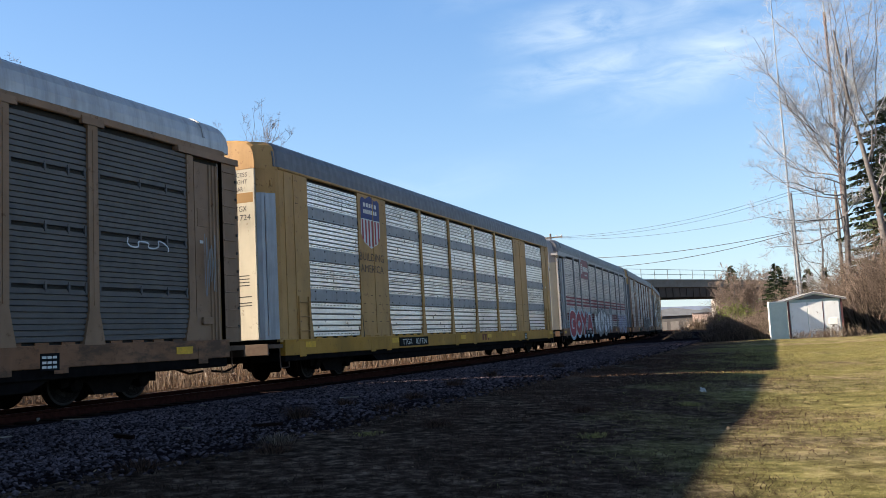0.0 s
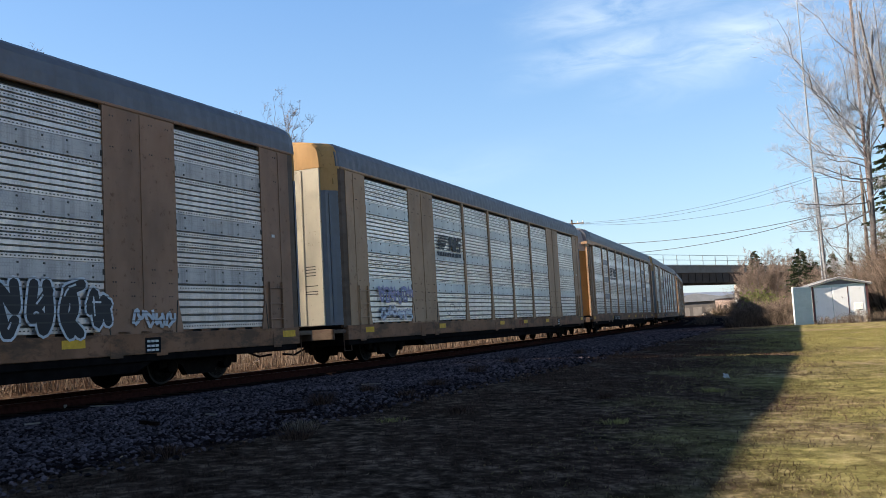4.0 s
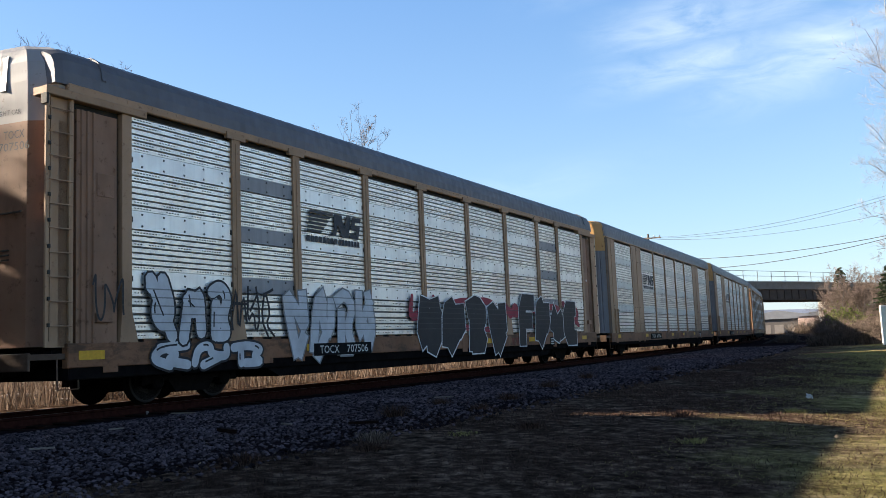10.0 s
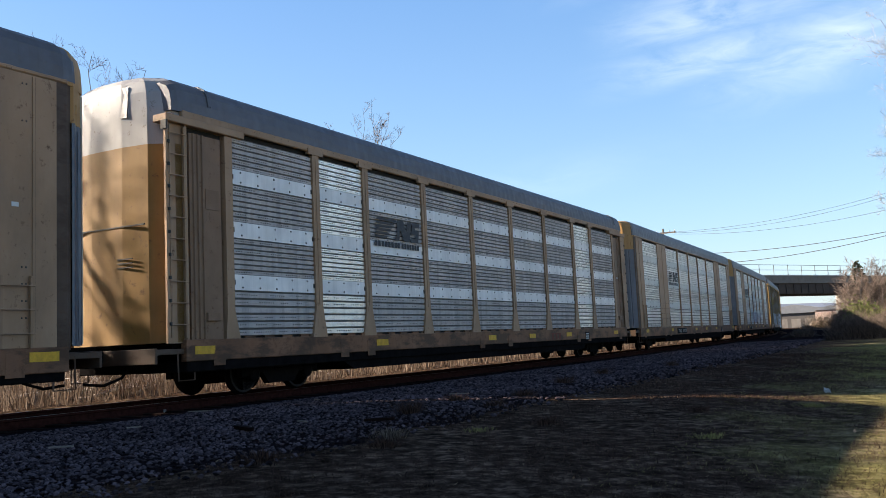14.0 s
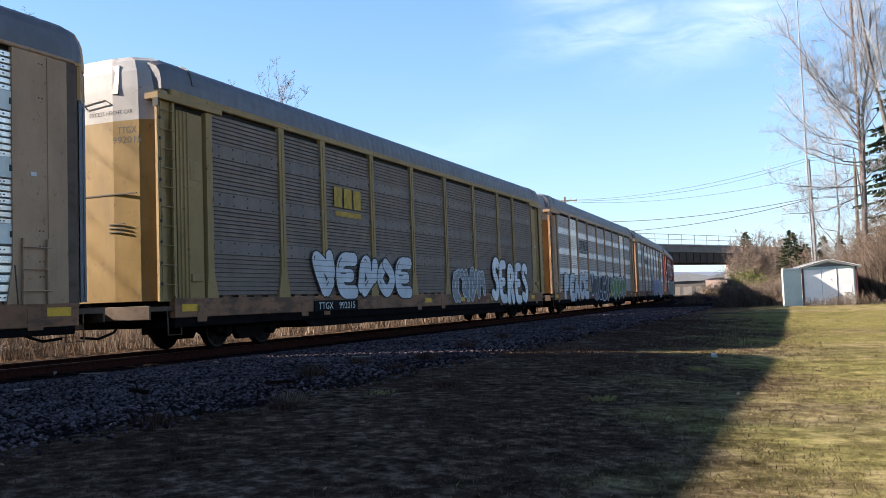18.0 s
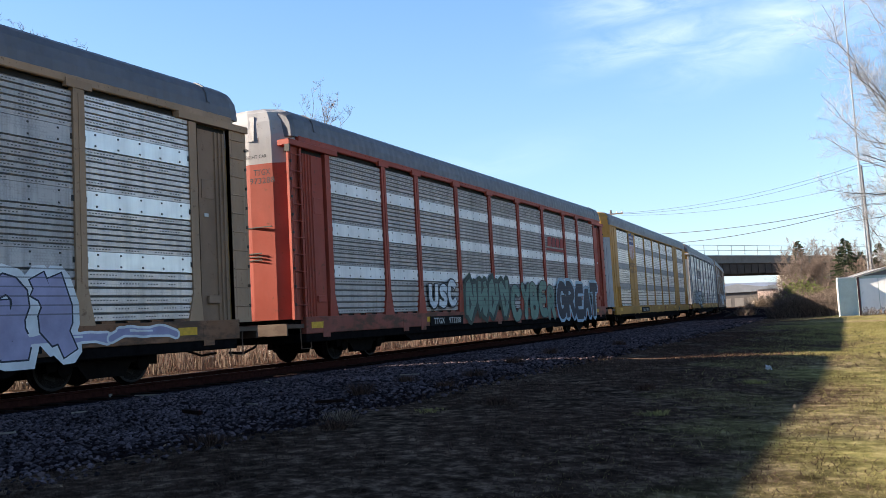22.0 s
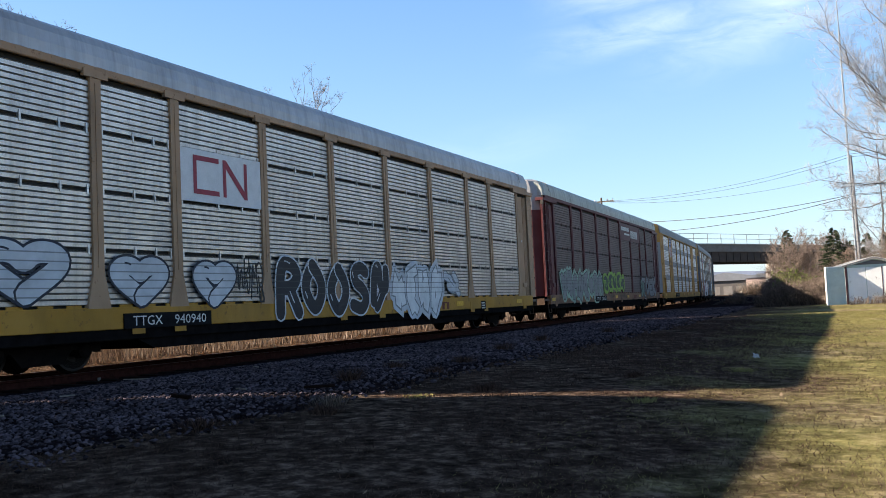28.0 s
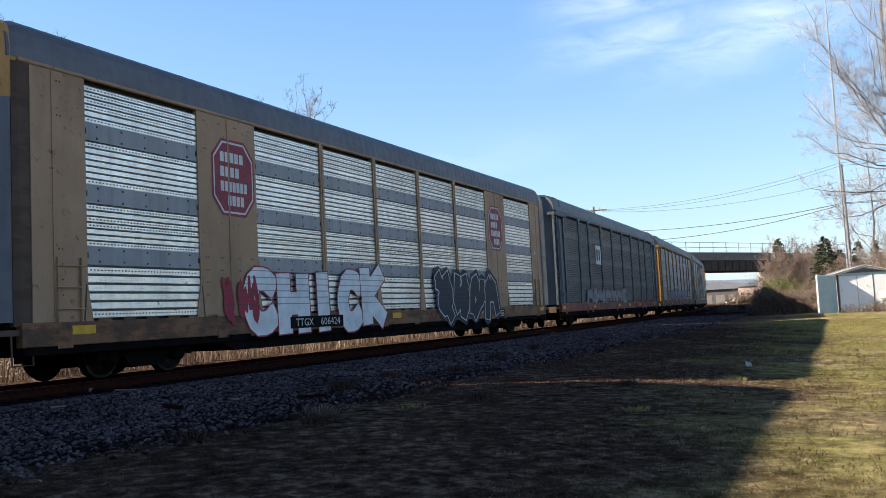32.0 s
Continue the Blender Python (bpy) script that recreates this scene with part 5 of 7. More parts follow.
        b.box(-1.45, 1.45, Y(0.47), Y(0.52), 0.64, 0.92, cut=0.01)
        for s in (-1, 1):
            b.tube([(s * 1.44, Y(1.0), 0.85), (s * 1.46, Y(1.0), 0.32), (s * 1.46, Y(1.4), 0.32), (s * 1.44, Y(1.4), 0.85)], 0.018, 5)
        return b.mesh("end_platform", PAINTS["step"])
    return kept("steps", make)


def coupler_at():
    def make():
        me = coupler_mesh().copy()
        me.transform(Matrix.Translation((0, Y(0.0), 0)))
        return me
    return kept("couplers", make)


PAINTS = {
    "tan": paint("tan_paint", (0.345, 0.218, 0.130), 0.3, dirt=0.6),
    "tan_dark": paint("dirty_tan_paint", (0.22, 0.132, 0.078), 0.4, dirt=0.55),
    "brown": paint("brown_tan_paint", (0.24, 0.132, 0.080), 0.5, dirt=0.55),
    "gold": paint("gold_paint", (0.42, 0.21, 0.036), 0.35),
    "faded_gold": paint("faded_gold_paint", (0.40, 0.225, 0.075), 0.35, dirt=0.55),
    "ochre": paint("ochre_paint", (0.25, 0.135, 0.030), 0.25),
    "yellow": paint("yellow_paint", (0.205, 0.124, 0.024), 0.35, dirt=0.6),
    "sooty_gold": paint("sooty_gold_paint", (0.27, 0.178, 0.066), 0.4, dirt=0.45),
    "red": paint("red_paint", (0.30, 0.045, 0.022), 0.3),
    "maroon": paint("maroon_paint", (0.085, 0.014, 0.018), 0.25),
    "stripe_red": paint("stripe_red_paint", (0.17, 0.014, 0.03), 0.1, dirt=0.3),
    "white": paint("off_white_paint", (0.62, 0.62, 0.60), 0.15, 0.5, 0.25),
    "hood_white": paint("dull_white_hood_paint", (0.31, 0.31, 0.32), 0.2, 0.55, 0.35),
    "cream": paint("cream_paint", (0.46, 0.43, 0.345), 0.2, 0.55, 0.35),
    "lightgrey": paint("light_grey_paint", (0.245, 0.245, 0.26), 0.15, 0.5, 0.3),
    "shed_white": paint("shed_white_paint", (0.74, 0.77, 0.78), 0.1, 0.6, 0.15),
    "slate": paint("dark_blue_grey_paint", (0.055, 0.075, 0.10), 0.3, 0.55),
    "step": paint("rusty_step_and_corner_shade_paint", (0.075, 0.045, 0.028), 0.6),
    "sill_tan": paint("tan_sill_paint", (0.195, 0.088, 0.040), 0.9, dirt=0.8),
    "sill_gold": paint("gold_sill_paint", (0.36, 0.182, 0.013), 0.55, dirt=0.6),
    "sill_red": paint("red_sill_paint", (0.22, 0.05, 0.03), 0.6, dirt=0.65),
    "zinc": sheet_metal("bright_zinc_sheet", (0.98, 0.965, 0.95), 0.60, 0.35, 0.16),
    "zinc_white": sheet_metal("white_zinc_sheet", (0.98, 0.98, 1.0), 0.75, 0.33, 0.06, 0.3),
    "zinc_mid": sheet_metal("mid_grey_zinc_sheet", (0.62, 0.59, 0.60), 0.5, 0.38, 0.35),
    "zinc_sheen": sheet_metal("glossy_grey_zinc_sheet", (0.60, 0.59, 0.60), 0.6, 0.36, 0.35),
    "zinc_dull": sheet_metal("dull_zinc_sheet", (0.46, 0.44, 0.445), 0.2, 0.5, 0.45),
    "zinc_dark": sheet_metal("dark_zinc_sheet", (0.20, 0.20, 0.22), 0.3, 0.5, 0.5),
    "iron": sheet_metal("sooty_brown_sheet", (0.150, 0.112, 0.115), 0.15, 0.6, 0.5),
    "charcoal": sheet_metal("charcoal_sheet", (0.085, 0.085, 0.095), 0.2, 0.55, 0.4),
    "grey_brown": sheet_metal("grey_brown_sheet", (0.17, 0.135, 0.118), 0.2, 0.6, 0.45),
    "silver_band": sheet_metal("silver_band", (0.93, 0.92, 0.92), 0.4, 0.36, 0.12, 0.0),
    "green_band": sheet_metal("grey_green_band", (0.62, 0.66, 0.66), 0.1, 0.5, 0.15, 0.0),
    "grey_band": sheet_metal("grey_band", (0.27, 0.28, 0.31), 0.25, 0.5, 0.3, 0.0),
    "white_band": sheet_metal("white_band", (0.80, 0.81, 0.83), 0.15, 0.45, 0.15, 0.0),
    "leaf_dark": sheet_metal("sooty_galvanised_leaf", (0.115, 0.13, 0.165), 0.4, 0.45, 0.5, 0.0),
    "leaf": sheet_metal("galvanised_leaf", (0.30, 0.33, 0.39), 0.5, 0.4, 0.4, 0.0),
    "roof": sheet_metal("blue_grey_roof", (0.115, 0.118, 0.14), 0.25, 0.5, 0.25, 0.0),
    "roof_pale": sheet_metal("pale_galvanised_roof", (0.42, 0.43, 0.46), 0.4, 0.45, 0.3, 0.0),
    "roof_green": sheet_metal("mossy_grey_roof", (0.36, 0.38, 0.36), 0.3, 0.5, 0.5, 0.0),
}


def number(text, u, w=2.35):
    return lambda car: number_board(car, text, u, w=w)


def mark(kind, u, z, size=1.0):
    return lambda car: emblem(car, kind, u, z, size)


def words(*a, **k):
    return lambda car: tag_letters(car, *a, **k)


def shapes(*a, **k):
    return lambda car: tag_shapes(car, *a, **k)


def scrawl(*a, **k):
    return lambda car: tag_line(car, *a, **k)


def slogan(car):
    b = Build()
    fit_letters(b, "BUILDING", Y(5.46), Y(7.10), 3.28, 3.52, SIDE + 0.01)
    fit_letters(b, "AMERICA", Y(5.50), Y(7.06), 2.93, 3.16, SIDE + 0.01)
    letter_parts(b, M_SLOGAN, car, "dark stencilled letter")


def stripes(car):
    """Maroon bands along the lower side."""
    b = Build()
    for z0, z1, n in ((2.38, 2.49, 1), (2.58, 2.69, 1), (2.78, 2.89, 1), (1.54, 1.63, 1), (1.70, 1.79, 1), (1.86, 1.95, 1)):
        ends = [2.48, *A_POSTS, 26.12]
        for a, c in zip(ends, ends[1:]):
            b.box(SIDE - 0.06, SIDE - 0.018, Y(a + 0.12), Y(c - 0.12), z0, z1)
    part("stripe", b.mesh("stripe", PAINTS["stripe_red"]), car, "maroon stripes along the lower panels")


NS = mark("stripes", 8.70, 3.72, 1.0)
NS_A = mark("stripes", 8.60, 3.73, 1.0)
# corner columns take the dark step paint as a colour for their shade
TAN_B = dict(kind="B", plate="tan", shoulder="faded_gold", corner="step", rib="zinc", band="green_band", roof="roof", sill="sill_tan", post="tan", door="cream", leaf="leaf_dark", label="tan car carrier with bright ribbed side panels and a grey roof")
TAN_A = dict(kind="A", plate="tan", rib="zinc", band="silver_band", roof="roof", sill="sill_tan", post="tan", pocket="tan_dark", door="ochre", hood="hood_white", odd_band="grey_band", label="tan-posted car carrier with silver ribbed side panels")
UP = dict(kind="B", plate="gold", rib="zinc_white", band="grey_band", roof="roof", sill="sill_gold", post="faded_gold", door="cream", leaf="leaf", label="gold car carrier with a blue, white and red shield")
CARS = [
    # unseen car added in front to keep the train's shadow unbroken
    dict(TAN_B, index=-1),
    dict(kind="A", style="slot", plate="tan", rib="charcoal", band="charcoal", roof="roof_pale", sill="sill_tan", post="tan_dark", pocket="tan_dark", door="ochre", hood="hood_white", index=0, label="tan-posted car carrier with dark slotted side panels and a pale roof", extra=[scrawl(24.2, 25.5, 2.9, 3.1, "silver", 5, 0.03, 5), scrawl(26.6, 27.0, 2.0, 3.4, "grey", 7, 0.02, 9)]),
    dict(UP, plate="faded_gold", post="faded_gold", index=1, extra=[mark("shield", 6.27, 4.48, 0.80), slogan, number("TTGX 821724", 9.15)]),
    dict(kind="A", plate="lightgrey", rib="zinc_mid", band="zinc_dull", roof="roof", sill="sill_tan", post="lightgrey", pocket="lightgrey", door="cream", hood="hood_white", index=2, label="light grey car carrier with maroon stripes, a maroon plate and graffiti",
         extra=[stripes, mark("red_plate", 8.62, 4.70), words("GOYA", 2.9, 10.2, 0.50, 2.15, "red", "white", 3, halo="sky", fat=0.38, edge=0.05), shapes(6, 11.1, 18.4, 0.60, 2.3, "white", "black", 4, "spike", "grey", 0.34, 0.06), shapes(5, 21.6, 26.0, 0.55, 2.1, "lilac", "white", 6, "block", None, 0.22, 0.05), number("TTGX 953904", 8.8)]),
    dict(TAN_B, plate="brown", post="brown", rib="zinc_mid", band="zinc_dull", sill="sill_tan", index=3, label="rusty brown car carrier with dull ribbed panels", extra=[mark("wet_white", 6.25, 4.42, 0.78), shapes(5, 12.95, 18.6, 0.50, 2.15, "black", "silver", 7, fat=0.50, edge=0.035), shapes(4, 18.7, 21.3, 0.95, 2.1, "black", "silver", 9, fat=0.40, edge=0.03), shapes(4, 21.8, 23.0, 1.1, 1.45, "silver", "silver", 19, "block", None, 0.2, 0.01), number("TTX 694166", 9.6)]),
    dict(TAN_B, index=4, plate="tan", extra=[NS, shapes(6, 3.0, 5.4, 1.6, 2.1, "lilac", "lilac", 11, "block", None, 0.2, 0.01), shapes(4, 3.1, 5.3, 1.1, 1.5, "white", "lilac", 10, "block", None, 0.24, 0.02), scrawl(7.8, 9.6, 1.2, 1.7, "grey", 3, 0.03, 5)]),
    dict(TAN_A, index=5, extra=[NS_A, number("TOCX 707418", 8.85), scrawl(13.3, 15.8, 1.45, 2.25, "grey", 12, 0.06, 6), scrawl(13.4, 15.7, 1.05, 1.6, "grey", 13, 0.05, 7)]),
    dict(TAN_B, index=6, extra=[NS, number("TOCX 697829", 9.8)]),
    dict(TAN_A, index=7, extra=[NS_A, number("TOCX 707510", 8.75)]),
    # brown door colour stands in for the tree shade on this end
    dict(TAN_A, index=8, pocket="brown", door="brown", extra=[NS_A, number("TOCX 707506", 8.85), shapes(3, 2.8, 5.0, 0.95, 2.3, "silver", "black", 14, edge=0.035, fat=0.46), shapes(3, 2.8, 6.0, 0.45, 1.1, "silver", "black", 18, edge=0.035, fat=0.46), shapes(4, 4.6, 6.3, 1.1, 2.2, "black", "black", 16, "block", None, 0.10, 0.01), shapes(4, 6.6, 10.3, 0.55, 2.2, "silver", "grey", 64, "block", None, 0.34, 0.04), scrawl(1.6, 2.3, 1.4, 2.2, "black", 4, 0.04, 5), shapes(7, 11.9, 25.4, 1.1, 2.3, "red", "red", 13, "spike", None, 0.30, 0.01), words("eagh", 12.3, 18.2, 0.42, 2.25, "black", "white", 15, fat=0.44, edge=0.04, lift=0.008), words("FadE", 19.3, 25.0, 0.50, 2.35, "black", "white", 17, fat=0.44, edge=0.04, lift=0.008)]),
    dict(TAN_B, index=9, extra=[NS, number("TOCX 697784", 9.7)]),
    dict(TAN_B, index=10, extra=[NS, number("TOCX 697763", 9.75)]),
    dict(TAN_A, index=11, rib="zinc_dull", band="white_band", odd_rib="zinc", odd_band="white_band", label="tan-posted car carrier with dull panels and white bands", extra=[NS_A]),
    dict(TAN_B, index=12, rib="zinc", extra=[NS, number("TOCX 692970", 9.95)]),
    dict(TAN_B, index=13, extra=[NS, number("TOCX 697765", 9.76), shapes(7, 11.6, 18.6, 1.15, 2.1, "silver", "lilac", 5, "bubble", None, 0.22, 0.035)]),
    dict(kind="A", style="fine", plate="sooty_gold", rib="grey_brown", band="grey_brown", roof="roof", sill="sill_tan", post="sooty_gold", pocket="sooty_gold", door="yellow", hood="hood_white", caps=False, index=14, label="soot-stained brown car carrier with yellow ends and graffiti",
         extra=[mark("yellow_letters", 8.57, 3.55), words("hEaOE", 6.5, 12.6, 0.95, 2.30, "silver", "black", 21, style="bubble", fat=0.46, edge=0.035), shapes(4, 15.95, 19.5, 0.75, 2.1, "grey", "silver", 22, fat=0.36, edge=0.03), words("SERES", 20.2, 25.2, 0.55, 2.5, "white", "black", 23, style="bubble", fat=0.50, edge=0.06), number("TTGX 992015", 7.7)]),
    dict(kind="A", plate="tan", rib="zinc_dull", band="white_band", odd_rib="zinc", odd_band="silver_band", roof="roof", sill="sill_tan", post="tan", pocket="tan", door="ochre", hood="hood_white", index=15, label="tan car carrier with dark panels, white bands and graffiti",
         extra=[NS_A, words("PEACE", 3.2, 9.6, 0.55, 2.12, "silver", "black", 24, fat=0.40), words("VALEX", 10.2, 16.3, 0.45, 2.15, "navy", "silver", 25, fat=0.38, edge=0.09), shapes(5, 16.9, 23.0, 0.60, 2.05, "green", "white", 26, "block", "moss", 0.36, 0.06)]),
    dict(TAN_A, index=16, rib="zinc_mid", band="silver_band", odd_rib="zinc_dull", odd_band="zinc_dull", extra=[mark("dark_letters", 8.6, 3.68), number("TTGX 982067", 8.6), shapes(5, 13.9, 20.6, 0.70, 2.2, "lilac", "navy", 27, "block", "silver", 0.40, 0.03), shapes(3, 20.8, 23.2, 0.55, 2.0, "lilac", "navy", 28, "block", "white", 0.40, 0.03), shapes(3, 20.6, 25.6, 0.62, 1.0, "lilac", "white", 29, "bubble", None, 0.5, 0.03)]),
    dict(kind="A", style="band", plate="red", rib="zinc_dull", band="white_band", roof="roof", sill="sill_red", post="red", pocket="red", door="red", hood="hood_white", index=17, label="red-posted car carrier with grey panels, white bands and graffiti",
         extra=[mark("red_letters", 20.1, 3.86), words("USC", 7.6, 9.6, 1.15, 2.05, "white", "black", 30, fat=0.34), shapes(4, 10.3, 14.2, 0.75, 2.25, "teal", "black", 31, "block", "moss", 0.30, 0.04), words("CYBER", 14.4, 19.5, 0.6, 2.1, "teal", "black", 32, style="bubble", fat=0.46, edge=0.03), words("GREAT", 19.8, 26.0, 0.55, 2.15, "navy", "black", 33, halo="sky", fat=0.34, edge=0.03), number("TTGX 973288", 8.8)]),
    dict(UP, index=18, extra=[mark("shield", 6.27, 4.48, 0.80), slogan, number("TTGX 698810", 9.2)]),
    dict(kind="A", plate="white", rib="zinc", band="silver_band", roof="roof", sill="sill_gold", post="lightgrey", pocket="white", door="white", hood="gold", index=19, label="white car carrier with silver panels and green-grey graffiti",
         extra=[NS_A, mark("maker_mark", 20.0, 3.72), words("OhEC", 3.0, 9.2, 0.85, 2.25, "silver", "moss", 34, style="bubble", fat=0.32, edge=0.13), shapes(5, 9.5, 11.4, 1.0, 1.5, "moss", "moss", 8, "block", None, 0.12, 0.01), shapes(5, 9.4, 11.2, 1.55, 2.0, "moss", "moss", 9, "block", None, 0.12, 0.01), scrawl(13.0, 14.6, 1.2, 1.7, "grey", 3, 0.04, 6), scrawl(16.4, 17.8, 1.3, 1.6, "black", 4, 0.04, 5), number("TTGX 708289", 8.75)]),
    dict(TAN_B, plate="brown", post="brown", rib="zinc_dull", band="zinc_dull", index=20, label="rust-stained tan car carrier with large outlined graffiti", extra=[NS, shapes(3, 20.6, 26.9, 1.3, 3.9, "silver", "black", 12, "bubble", None, 0.34, 0.07), shapes(6, 10.4, 18.0, 0.8, 2.2, "silver", "grey", 35, "block", None, 0.36)]),
    dict(kind="A", style="slot", plate="gold", rib="zinc_sheen", band="zinc_sheen", roof="roof_pale", sill="sill_gold", post="tan", pocket="tan", door="yellow", hood="hood_white", index=21, label="tan-posted car carrier with grey slotted panels and graffiti hearts",
         extra=[mark("wet", 8.60, 3.72, 0.95), words("*", 2.7, 4.6, 1.0, 2.2, "silver", "navy", 36, style="bubble", fat=0.5, edge=0.03), words("*", 5.4, 6.95, 1.0, 2.15, "silver", "navy", 51, style="bubble", fat=0.5, edge=0.03), words("*", 7.5, 8.9, 1.0, 2.1, "silver", "navy", 52, style="bubble", fat=0.5, edge=0.03), shapes(4, 8.9, 9.9, 1.1, 2.0, "black", "black", 53, "block", None, 0.12, 0.01), words("ROOSa", 10.3, 15.6, 0.60, 2.15, "black", "silver", 38, style="bubble", fat=0.42, edge=0.02), shapes(4, 15.8, 19.0, 0.55, 2.05, "white", "grey", 39, "block", "silver", 0.36, 0.05), shapes(1, 19.2, 20.4, 1.1, 2.0, "silver", "grey", 37, fat=0.4, edge=0.03), number("TTGX 940940", 6.9)]),
    dict(kind="A", style="slot", caps=False, plate="maroon", rib="iron", band="iron", roof="roof_green", sill="sill_tan", post="maroon", pocket="maroon", door="maroon", hood="hood_white", index=22, label="dark maroon car carrier with sooty panels, a mossy roof and graffiti",
         extra=[mark("maroon_sign", 18.55, 4.72), shapes(8, 2.8, 10.6, 0.75, 2.15, "grey", "black", 40, "block", "pale_green", 0.34, 0.04), shapes(5, 10.9, 16.0, 1.2, 2.1, "moss", "moss", 41, "spike", "lime", 0.3, 0.03), words("TOEK", 21.3, 26.0, 0.75, 2.1, "grey", "black", 43, fat=0.34, edge=0.07), shapes(2, 20.9, 22.0, 0.75, 1.9, "teal", "black", 44, "block", None, 0.4), number("TTGX 255059", 10.2)]),
    dict(UP, index=23, extra=[mark("shield", 6.27, 4.48, 0.80), slogan, number("TTGX 699535", 9.1)]),
    dict(TAN_B, plate="tan", post="tan", rib="zinc", band="grey_band", index=24, label="tan car carrier with a red eight-sided plate and graffiti", extra=[mark("octagon", 6.62, 4.0, 0.84), mark("octagon", 22.1, 3.95, 0.84), words("CHICK", 6.8, 13.2, 0.50, 2.20, "white", "red", 45, fat=0.46, edge=0.035), shapes(3, 6.1, 7.4, 0.7, 2.0, "red", "red", 49, "spike", None, 0.4, 0.01), shapes(4, 16.5, 22.0, 0.50, 2.25, "navy", "silver", 46, "block", "navy", 0.36, 0.04), number("TTGX 606424", 9.7)]),
    dict(kind="A", style="fine", plate="slate", rib="charcoal", band="charcoal", roof="roof", sill="sill_red", post="slate", pocket="slate", door="slate", hood="slate", index=25, label="dark blue-grey car carrier", extra=[mark("white_block", 9.2, 3.6), shapes(7, 6.0, 16.0, 0.9, 1.9, "grey", "black", 47, "block")]),
    dict(TAN_A, plate="ochre", post="ochre", pocket="ochre", rib="zinc_dull", band="zinc_dull", index=26, label="orange-tan car carrier with dull panels", extra=[shapes(9, 5.0, 20.0, 0.9, 2.0, "grey", "black", 48, "block")]),
    dict(TAN_B, index=27, rib="zinc_dull", band="grey_band", extra=[NS]),
    dict(TAN_A, index=28, rib="zinc_dull", extra=[NS_A]),
    dict(TAN_B, index=29, extra=[NS]),
]
train = [(spec["index"], autorack(spec)) for spec in CARS]

# ---------------------------------------------------------------- trees and brush
def grow(b, twig, r, p, way, length, radius, level, top, spread_a, fine):
    """One limb and what grows out of it. Thick pieces go to b, thin ones to twig."""
    pts, rad, q, d = [p.copy()], [radius], p.copy(), way.copy()
    steps = 5 if level == 0 else 3
    for j in range(steps):
        bend = Vector((r.gauss(0, 1), r.gauss(0, 1), r.gauss(0, 0.7) + 0.35 * (level > 0))) * (0.07 if level == 0 else 0.16)
        d = (d + bend).normalized()
        q = q + d * length / steps
        pts.append(q.copy())
        rad.append(radius * (1 - (0.55 if level == 0 else 0.7) * (j + 1) / steps))
    (b if level < 2 else twig).tube(pts, rad, (7, 5, 3, 3, 3)[min(level, 4)], cap=False)
    if level >= top:
        return
    n = (8, 6, 5, 5, 3)[min(level, 4)] if fine else (6, 4, 3, 3)[min(level, 3)]
    for j in range(n):
        f = r.uniform(0.35, 1.0) if level == 0 else r.uniform(0.2, 1.0)
        k = min(int(f * steps), steps - 1)
        at = pts[k].lerp(pts[k + 1], f * steps - k)
        a = r.uniform(0, 2 * math.pi)
        side = d.orthogonal().normalized()
        side.rotate(Matrix.Rotation(a, 3, d))
        t = r.uniform(0.5, 1.0) * spread_a
        nd = (d * math.cos(t) + side * math.sin(t) + Vector((0, 0, 0.22))).normalized()
        grow(b, twig, r, at, nd, length * r.uniform(0.42, 0.68), max(rad[k] * r.uniform(0.4, 0.6), 0.008), level + 1, top, spread_a, fine)


def bare_tree(x, y, height, seed, radius=0.16, stems=1, top=4, spread_a=0.75, twig_mat=None, label="leafless tree with fine grey twigs", fine=True, lean=0.08, z=None):
    r = random.Random(seed)
    b, twig = Build(), Build()
    z = float(ground_z(x, y)) - 0.1 if z is None else z
    for s in range(stems):
        d = Vector((r.gauss(0, lean), r.gauss(0, lean), 1)).normalized() if stems == 1 else Vector((r.gauss(0, 0.2), r.gauss(0, 0.2), 1)).normalized()
        grow(b, twig, r, Vector((r.uniform(-0.3, 0.3) * (stems > 1), r.uniform(-0.3, 0.3) * (stems > 1), 0)), d, height * 0.62 * r.uniform(0.85, 1.1), radius, 0, top, spread_a, fine)
    tree = thing("tree", label, "tree", at=(x, y, z))
    part("trunk", b.raw("trunk", M_BARK, smooth=True), tree)
    part("crown", twig.raw("crown", twig_mat or M_TWIG), tree)
    return tree


